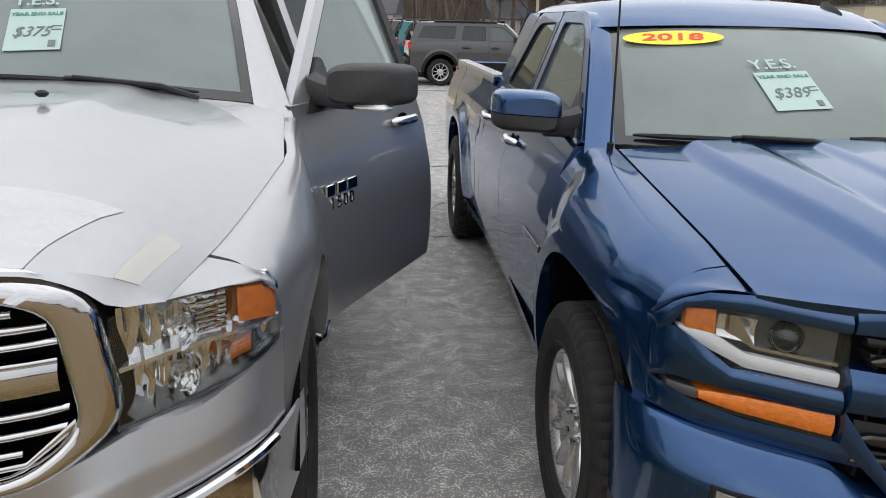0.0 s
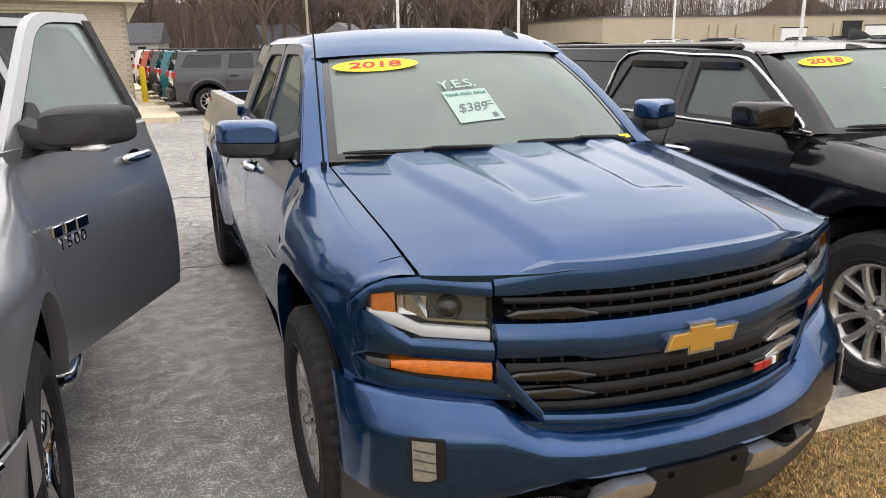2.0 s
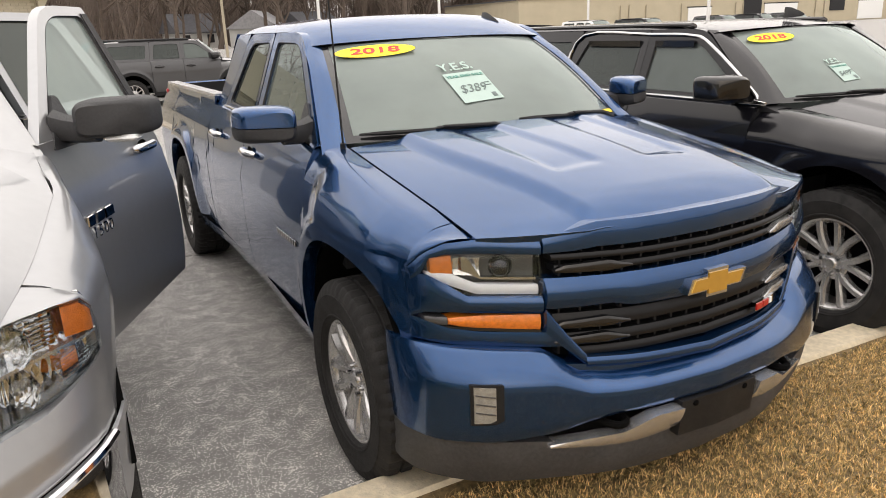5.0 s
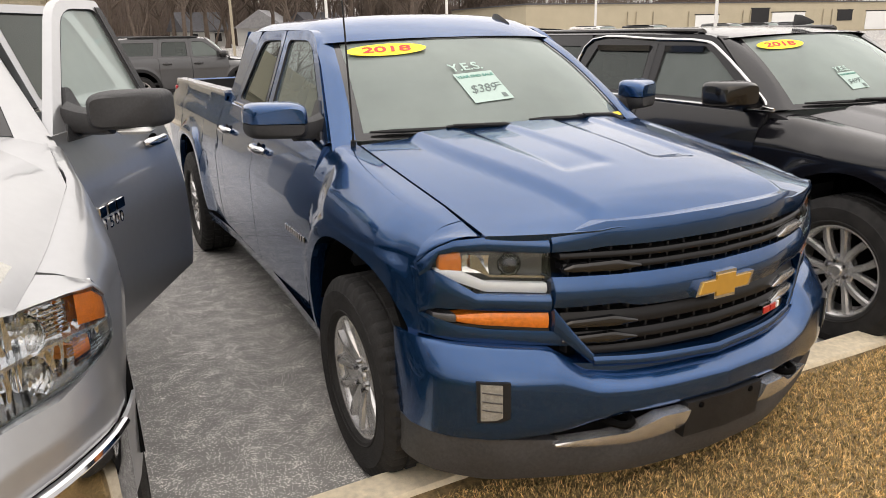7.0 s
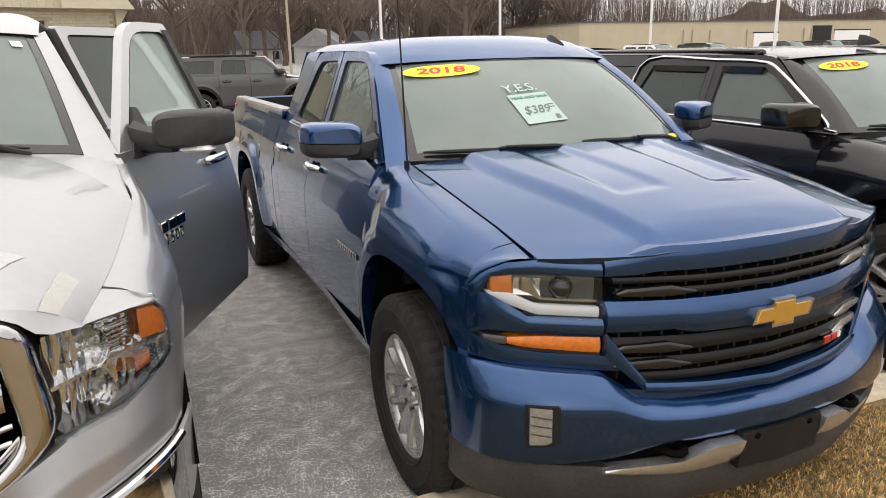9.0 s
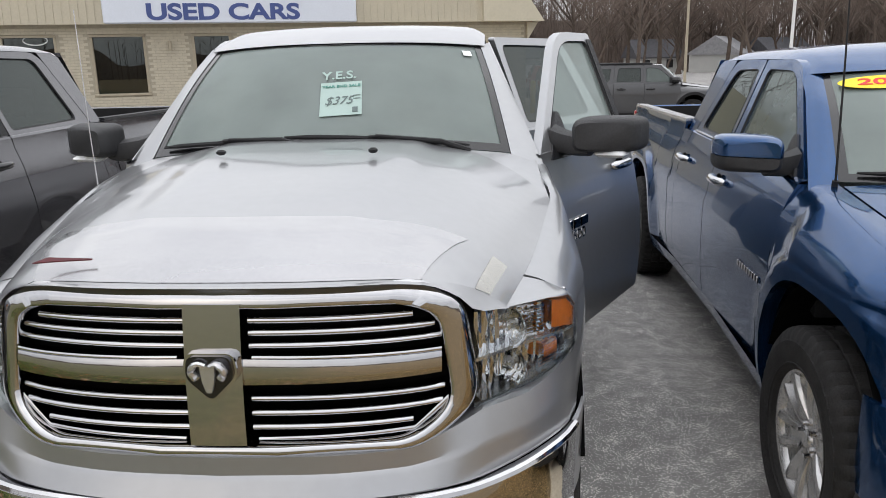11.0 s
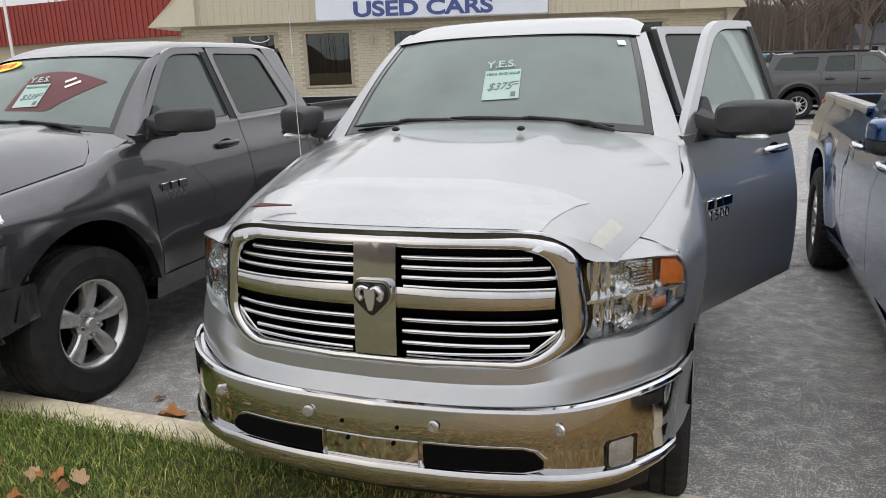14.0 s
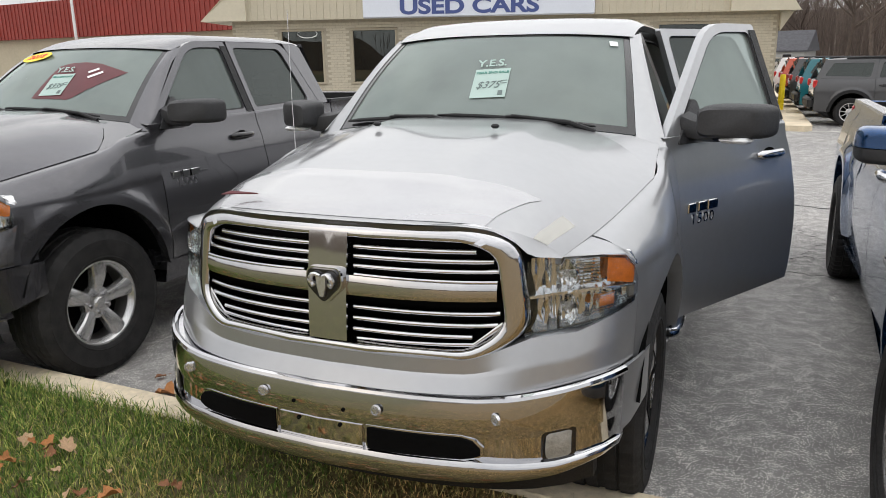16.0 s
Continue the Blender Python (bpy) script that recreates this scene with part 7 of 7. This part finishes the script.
for i in range(38):
    z0 = 0.02 + 0.0765 * i
    for k in range(82):
        a = -0.4 + 0.2 * k + (0.1 if i % 2 else 0)
        b = a + 0.19
        if b > 15.75 or any(p - 0.02 < b and a < q + 0.02 and (1.1 < z0 + 0.066 and z0 < 2.77) for p, q in wins) or (door_s[0] < b and a < door_s[1] and z0 < 2.77):
            continue
        o, d = len(vb), WALL + 0.03 - 0.010 - rb.uniform(0, 0.003)
        vb += [(a, d, z0), (b, d, z0), (b, d, z0 + 0.066), (a, d, z0 + 0.066), (a, d + 0.03, z0), (b, d + 0.03, z0), (b, d + 0.03, z0 + 0.066), (a, d + 0.03, z0 + 0.066)]
        fb_ += [(o, o + 1, o + 2, o + 3), (o, o + 4, o + 5, o + 1), (o + 1, o + 5, o + 6, o + 2), (o + 2, o + 6, o + 7, o + 3), (o + 3, o + 7, o + 4, o)]
bk = bpy.data.meshes.new("bricks")
bk.from_pydata(vb, [], fb_)
bk.materials.append(brick_m)
bo = tagged(new("bricks", bk), "cream painted brick courses", kind="stuff")
bo.parent = wall
part("roof", G().box(7.5, 5.4, 3.62, 15.6, 9.2, 0.2), roof_m, office)
# mansard fascia: ribbed sheet between two plain ends
f = part("fascia", G().prism([(0.2, 0.0, 3.0), (14.25, 0.0, 3.0), (14.25, 0.14, 4.3), (0.2, 0.14, 4.3)], (0, 0.12, 0)), cream, office)
for i in range(70):
    s0 = 0.3 + 0.2 * i
    if 3.6 < s0 < 10.5:
        continue
    rib = G().prism([(s0 - 0.02, -0.025, 3.0), (s0 + 0.02, -0.025, 3.0), (s0 + 0.02, 0.115, 4.3), (s0 - 0.02, 0.115, 4.3)], (0, 0.03, 0))
    part("rib", rib, cream, f)
for s0, s1, st in ((-1.2, 0.2, 0.45), (16.18, 14.25, 15.25)):
    part("fascia_end", G().loops([[(s0, -0.12, 3.0), (s1, -0.12, 3.0), (s1, -0.10, 4.3), (st, -0.10, 4.3)] if s0 < 0 else [(s1, -0.12, 3.0), (s0, -0.12, 3.0), (st, -0.10, 4.3), (s1, -0.10, 4.3)], [(p[0], 2.2, p[2]) for p in ([(s0, 0, 3.0), (s1, 0, 3.0), (s1, 0, 4.3), (st, 0, 4.3)] if s0 < 0 else [(s1, 0, 3.0), (s0, 0, 3.0), (st, 0, 4.3), (s1, 0, 4.3)])]]), cream_smooth, office)
part("soffit", G().box(7.5, 0.3, 3.05, 15.5, 0.55, 0.06), cream_smooth, office)
part("eave_bracket", G().prism([(15.75, 0.2, 2.98), (16.1, 0.2, 2.98), (15.75, 0.2, 2.45)], (0, 0.12, 0)), cream, office)
for a, b in wins:
    wn = part("window", G().box((a + b) / 2, WALL + 0.12, 1.935, b - a - 0.12, 0.02, 1.51), office_glass, office)
    fr = G()
    fr.box((a + b) / 2, WALL + 0.06, 2.72, b - a, 0.1, 0.07, 0.01)
    fr.box((a + b) / 2, WALL + 0.05, 1.15, b - a + 0.06, 0.14, 0.07, 0.01)
    fr.box(a + 0.035, WALL + 0.06, 1.935, 0.07, 0.1, 1.5, 0.01)
    fr.box(b - 0.035, WALL + 0.06, 1.935, 0.07, 0.1, 1.5, 0.01)
    part("window_frame", fr, frame_m, wn)
    # added dark panel behind the pane; the room's dimness is its colour
    part("dim_room_panel", G().box((a + b) / 2, WALL + 1.4, 1.9, b - a, 0.1, 1.6), "dash", wn)
dr = part("entrance_door", G().box(sum(door_s) / 2, WALL + 0.12, 1.42, 0.95, 0.03, 2.6), office_glass, office)
fr = G()
for x in (door_s[0] + 0.04, door_s[1] - 0.04):
    fr.box(x, WALL + 0.08, 1.38, 0.08, 0.1, 2.76, 0.01)
fr.box(sum(door_s) / 2, WALL + 0.08, 2.72, 1.05, 0.1, 0.08, 0.01)
part("door_frame", fr, frame_m, dr)
lampw = part("wall_lamp", G().tube([(5.3, WALL - 0.02, 2.42), (5.3, WALL - 0.13, 2.42), (5.3, WALL - 0.13, 2.56), (5.3, WALL - 0.13, 2.30)], 0.05, 8), frame_m, office)
oval = [(1.9 + 0.3 * math.cos(a), WALL + 0.085, 2.62 + 0.12 * math.sin(a)) for a in [2 * math.pi * k / 20 for k in range(21)]]
part("window_lettering", G().tube(oval, 0.015, 5), "tagwhite", office)
sg = thing("sign_board", "white illuminated-style sign board with blue lettering on the fascia", "sign", BM)
part("sign_box", G().box(7.085, -0.10, 3.66, 6.7, 0.2, 1.32, 0.03), sign_m, sg)
word("sign_lettering", "USED CARS", 0.57, "sign_blue", sg, Matrix.Translation((6.83, -0.205, 3.275)) @ Euler((radians(90), 0, 0)).to_matrix().to_4x4(), 0.006, 1.38, "bold blue capital letters", 0.0, 0.020)
for k in range(8):
    part("upper_lettering", G().box(5.05 + 0.53 * k, -0.205, 3.90, 0.40, 0.012, 0.34, 0.004), "sticker_red", sg, "red lettering along the upper edge" if k == 0 else "")
# concrete walk along the office and its bollard
tagged(part("walkway", G().prism([(-1.6, 19.2, 0.0), (0.78, 18.45, 0.0), (0.95, 18.7, 0.0), (0.2, 40, 0.0), (-3.5, 40, 0.0)], (0, 0, 0.17)), concrete), "raised concrete walkway beside the office", "walkway", kind="structure")
b = thing("bollard", "yellow painted steel bollard beside the walkway", "bollard", pose(0.22, 24.5, 0.17))
part("post", G().lathe([(0.001, 1.05), (0.06, 1.04), (0.085, 0.98), (0.085, 0.0)], 16).moved(Euler((0, radians(-90), 0)).to_matrix().to_4x4()), "yellow", b)

# ---- red shop and far buildings ----
redm = mat("red_ribbed_metal", (0.26, 0.035, 0.025), 0.5, 0, 0, 0.12, 1.0)
beige = mat("beige_render", (0.50, 0.44, 0.32), 0.85, 0, 0, 0.08, 0.6, 0.2, 20)
white_wall = mat("white_siding", (0.52, 0.52, 0.50), 0.7, 0, 0, 0.06, 1.0)
shingle = mat("grey_shingles", (0.10, 0.10, 0.11), 0.9, 0, 0, 0.25, 3.0)
shop = thing("shop_building", "beige shop with a red ribbed metal fascia", "building", pose(-30.5, 34.0, 0, 0, 0, -4))
part("wall", G().box(-14, 6.2, 2.3, 36, 12, 4.6), beige, shop)
fb = part("fascia", G().box(-14, 0.0, 4.85, 37, 0.5, 2.3), redm, shop)
for i in range(92):
    part("rib", G().box(-32.3 + 0.4 * i, -0.27, 4.85, 0.06, 0.05, 2.3), redm, fb)
pole = thing("flag_pole", "plain white steel pole", "pole", pose(-40.2, 33.4, 0))
part("shaft", G().tube([(0, 0, 0), (0, 0, 9)], [0.11, 0.07], 10), "white", pole)
depot = thing("warehouse", "long low beige warehouse with loading doors", "building", pose(57.0, 86.0, 0, 0, 0, -4))
wl = part("wall", G().box(45, 12, 2.35, 90, 24, 4.7), beige, depot)
part("roof_edge", G().box(45, 12, 4.78, 90.4, 24.4, 0.16), shingle, depot)
for x, wdt, z0, z1, mm in ((31.0, 4.4, 0.3, 3.0, "tagwhite"), (41.5, 3.6, 1.6, 3.8, "dash"), (47.5, 7.0, 0.3, 3.2, "tagwhite"), (60, 3.4, 1.8, 3.4, "dash"), (68, 6, 0.3, 3.2, "tagwhite")):
    dd = part("loading_door", G().box(x, -0.06, (z0 + z1) / 2, wdt, 0.1, z1 - z0), mm, depot)
    part("door_frame", G().box(x, -0.05, z1 + 0.08, wdt + 0.3, 0.14, 0.16), "dash", dd)
for x in (16.5, 18.0, 21, 27.5, 38, 39.5, 55, 57):
    part("downpipe", G().tube([(x, -0.12, 0.2), (x, -0.12, 3.6)], 0.09, 6), frame_m, depot)


def house(x, y, rz, w, d, h, roofh, wallm, roofm, label):
    t = thing("house", label, "house", pose(x, y, 0.1, 0, 0, rz))
    part("wall", G().box(0, 0, h / 2, w, d, h), wallm, t)
    part("roof", G().loops([[(-w / 2 - 0.4, -d / 2 - 0.4, h - 0.1), (w / 2 + 0.4, -d / 2 - 0.4, h - 0.1), (w / 2 + 0.4, 0, h + roofh), (-w / 2 - 0.4, 0, h + roofh)], [(-w / 2 - 0.4, -d / 2 - 0.4, h - 0.3), (w / 2 + 0.4, -d / 2 - 0.4, h - 0.3), (w / 2 + 0.4, d / 2 + 0.4, h - 0.1), (-w / 2 - 0.4, d / 2 + 0.4, h - 0.1)]]), roofm, t)
    part("gable", G().prism([(-w / 2, -d / 2, h), (-w / 2, d / 2, h), (-w / 2, 0, h + roofh * 0.94)], (w, 0, 0)), wallm, t)
    for k in (-0.3, 0.25):
        win = part("window", G().box(k * w, -d / 2 - 0.03, h * 0.55, 1.0, 0.06, 1.2), "dash", t)
        part("window_frame", G().box(k * w, -d / 2 - 0.05, h * 0.55 + 0.65, 1.2, 0.06, 0.1), "white", win)


house(20.3, 120, 10, 6.5, 7, 2.4, 2.6, white_wall, shingle, "small white house with a dark shingle roof")
house(29.4, 114, 62, 9.0, 7, 2.6, 2.4, white_wall, mat("pale_shingles", (0.32, 0.32, 0.33), 0.9, 0, 0, 0.2, 3.0), "white house with a pale gable roof")
house(38.3, 118, 20, 7.0, 7, 2.6, 2.2, white_wall, shingle, "white house with a grey roof")
house(-1.0, 108, -12, 8, 7, 2.6, 2.4, white_wall, shingle, "white house with a grey roof behind the parked cars")

# ---- poles ----
for x, y, h, r, mm, nm, lb in ((13.5, 40, 10, 0.09, "white", "light_pole", "white steel car park light pole"), (20.9, 40, 10, 0.09, "white", "light_pole", "white steel car park light pole"), (42.8, 40, 10, 0.13, "white", "light_pole", "white steel car park light pole"), (12.2, 58, 11, 0.11, frame_m, "utility_pole", "weathered wooden utility pole"), (41.5, 52, 11, 0.12, "white", "light_pole", "white steel car park light pole")):
    t = thing(nm, lb, "pole", pose(x, y, 0.1))
    part("shaft", G().tube([(0, 0, 0), (0, 0, h)], [r, r * 0.7], 10), mm, t)
    if nm == "light_pole":
        part("lamp_head", G().box(0, -0.4, h, 0.35, 0.7, 0.14, 0.04), "trim", t)
        part("base", G().lathe([(0.28, 0.5), (0.28, 0.0)], 14).moved(Euler((0, radians(-90), 0)).to_matrix().to_4x4()), concrete, t)

# ---- bare trees ----
bark = mat("grey_brown_bark", (0.10, 0.076, 0.06), 0.9, 0, 0, 0.3, 3.0, 0.5, 20)
# twigs lifted paler: the haze of distance is put into their colour
twig_m = mat("bare_twigs", (0.15, 0.115, 0.095), 0.95, 0, 0, 0.3, 1.0)


def bare_tree(seed, h):
    r = random.Random(seed)
    trunk, crown = G(), G()

    def limb(p, d, L, rad, lev):
        pts, q, dd = [p], Vector(p), d.copy()
        for _ in range(3):
            dd = (dd + Vector((r.uniform(-0.22, 0.22), r.uniform(-0.22, 0.22), r.uniform(-0.05, 0.2)))).normalized()
            q = q + dd * (L / 3)
            pts.append(q.copy())
        rr = [rad * (1 - 0.18 * i) for i in range(4)]
        (trunk if lev < 2 else crown).tube(pts, rr, 7 if lev == 0 else 5 if lev == 1 else 3)
        if lev >= 4:
            return
        for k in range({0: 6, 1: 5, 2: 5, 3: 3}[lev]):
            t = r.uniform(0.35, 1.0) if lev else r.uniform(0.45, 1.0)
            i = min(2, int(t * 3))
            base = pts[i].lerp(pts[i + 1], t * 3 - i)
            a = r.uniform(0, 6.28)
            side = Vector((math.cos(a), math.sin(a), r.uniform(0.1, 0.8))).normalized()
            limb(base, (dd * 0.55 + side).normalized(), L * r.uniform(0.5, 0.72), rad * r.uniform(0.38, 0.55), lev + 1)
    limb(Vector((0, 0, -0.2)), Vector((r.uniform(-0.06, 0.06), r.uniform(-0.06, 0.06), 1)).normalized(), h * 0.5, h * 0.018, 0)
    return trunk.mesh("trunk", bark, 60, 0), crown.mesh("crown", twig_m, 80, 0)


TREES = [bare_tree(20 + i, 12 + i) for i in range(6)]
rt = random.Random(3)
tspots = [(18.5, 62), (24.5, 66), (27.5, 74), (21, 80), (11, 74), (32, 68), (36, 78), (6.5, 70), (8, 82), (15, 84)]
tspots += [(rt.uniform(-4, 75), rt.uniform(97, 128)) for _ in range(64)]
tspots += [(rt.uniform(-50, -6), rt.uniform(62, 100)) for _ in range(10)]
for i, (x, y) in enumerate(tspots):
    t = thing("tree", "tall bare deciduous tree in winter", "tree", pose(x, y, 0.1, 0, 0, rt.uniform(0, 360)) @ Matrix.Scale(rt.uniform(0.8, 1.15), 4), "bare trees behind the car park")
    for nm, me in zip(("trunk", "crown"), TREES[i % 6]):
        o = new(nm, me)
        o.parent = t
# red-twigged ornamental shrub by the shop
t = thing("tree", "small bare reddish ornamental tree beside the shop", "tree", pose(-24.5, 32.0, 0) @ Matrix.Scale(0.42, 4))
red_twigs = mat("reddish_twigs", (0.16, 0.05, 0.045), 0.9, 0, 0, 0.3, 2.0)
for nm, me in zip(("trunk", "crown"), bare_tree(77, 14)):
    me.materials.clear()
    me.materials.append(red_twigs)
    o = new(nm, me)
    o.parent = t

# far woods: thin stems and twigs in one mesh, on all sides
def woods():
    r = np.random.RandomState(9)
    v, f = [], []

    def sticks(n, cx, cy, rad0, rad1, h0, h1, a0, a1):
        a = r.uniform(a0, a1, n)
        d = r.uniform(rad0, rad1, n)
        x, y, h = cx + d * np.cos(a), cy + d * np.sin(a), r.uniform(h0, h1, n)
        for i in range(n):
            parts = [(x[i], y[i], 0.0, x[i] + r.normal(0, 0.5), y[i], h[i], 0.10)]
            for _ in range(7):
                t = r.uniform(0.25, 0.95)
                bx, bz = x[i] + (parts[0][3] - x[i]) * t, h[i] * t
                parts.append((bx, y[i], bz, bx + r.normal(0, 1.6), y[i] + r.normal(0, 0.6), bz + r.uniform(0.8, 3.2), 0.05))
            for ax, ay, az, bx, by, bz, w in parts:
                b = len(v)
                v.extend(((ax - w, ay, az), (ax + w, ay + w, az), (ax, ay - w, az), (bx, by, bz)))
                f.extend(((b, b + 1, b + 3), (b + 1, b + 2, b + 3), (b + 2, b, b + 3)))
    sticks(4600, 10, 0, 120, 175, 9, 19, radians(53), radians(140))
    sticks(700, 10, 0, 165, 185, 9, 17, radians(36), radians(53))
    sticks(900, 10, 0, 140, 180, 7, 14, radians(140), radians(400))
    me = bpy.data.meshes.new("far_woods")
    me.from_pydata(v, [], f)
    me.materials.append(twig_m)
    return tagged(new("far_woods", me), "hazy brown belt of bare woodland on the horizon", "woods", kind="stuff")


woods()
# ridge colour includes distance haze, painted in
ridge_m = mat("wooded_ridge", (0.20, 0.165, 0.14), 0.95, 0, 0, 0.35, 0.12, world_co=True)
rows = [[], []]
rr = random.Random(8)
for k in range(361):
    a = radians(k)
    h = 9.0 + 2.2 * math.sin(k * 0.31) + 1.6 * math.sin(k * 0.83 + 1) + rr.uniform(-0.9, 0.9) + (2.5 if 75 < k < 135 else -1.5)
    rows[0].append((10 + 190 * math.cos(a), 190 * math.sin(a), -1))
    rows[1].append((10 + 190 * math.cos(a), 190 * math.sin(a), h))
for q in rows:
    q[-1] = q[0]
tagged(part("backdrop", G().grid(rows), ridge_m), "distant wooded rise", "backdrop", kind="structure")

# ---- vehicles ----
BLUE = pose(1.710, 1.488, -0.012, 0, 0, 0) @ Matrix.Diagonal((1.03, 1, 1, 1))
SILVER = pose(-0.965, 1.40, 0.0, 0, 0, 2.3)
DARK = pose(-3.96, 1.40, 0.0, 0, 0, 2.0)
blue_pickup(BLUE)
ram_pickup("pickup_truck", SILVER, "silver pickup truck with chrome bumper and two doors standing open", "silver", True, True, "375")
ram_pickup("pickup_truck", DARK, "dark grey crew-cab pickup truck beside the silver one", "grey", False, False, "339")
suv("large_suv", "black full-size sport utility vehicle with bright window trim", pose(4.37, 1.38, 0, 0, 0, 0), "black", LARGE, "chrome", "fork", "", True)
row = "small sport utility vehicles in a row"
for i, (col, lb) in enumerate((("jeepgrey", "grey boxy small sport utility vehicle in a row"), ("teal", "teal boxy small sport utility vehicle in a row"), ("jeepgrey", "grey boxy small sport utility vehicle in a row"), ("orange", "orange-red boxy small sport utility vehicle in a row"), ("white", "white small sport utility vehicle in a row"))):
    suv("small_suv", lb, pose(5.08 - 0.26 * i, 21.0 + 2.75 * i, 0.05 + 0.01 * i, 0, 0, 93), col, SMALL, "gloss_black", "multi", row)
suv("parked_car", "tan sport utility vehicle parked far behind", pose(3.4, 76.0, 0.1, 0, 0, 85), "tan", LARGE, "chrome", "six")
for i, (x, y, col) in enumerate(((44.5, 38, "jeepgrey"), (49.0, 38.5, "black"), (53.5, 39, "grey"), (29, 33.5, "white"), (33.5, 34, "black"))):
    suv("parked_car", "dark car parked in a far row" if col != "white" else "white car parked in a far row", pose(x, y, 0.1, 0, 0, 6), col, SMALL, "gloss_black", "multi", "cars in the far row")
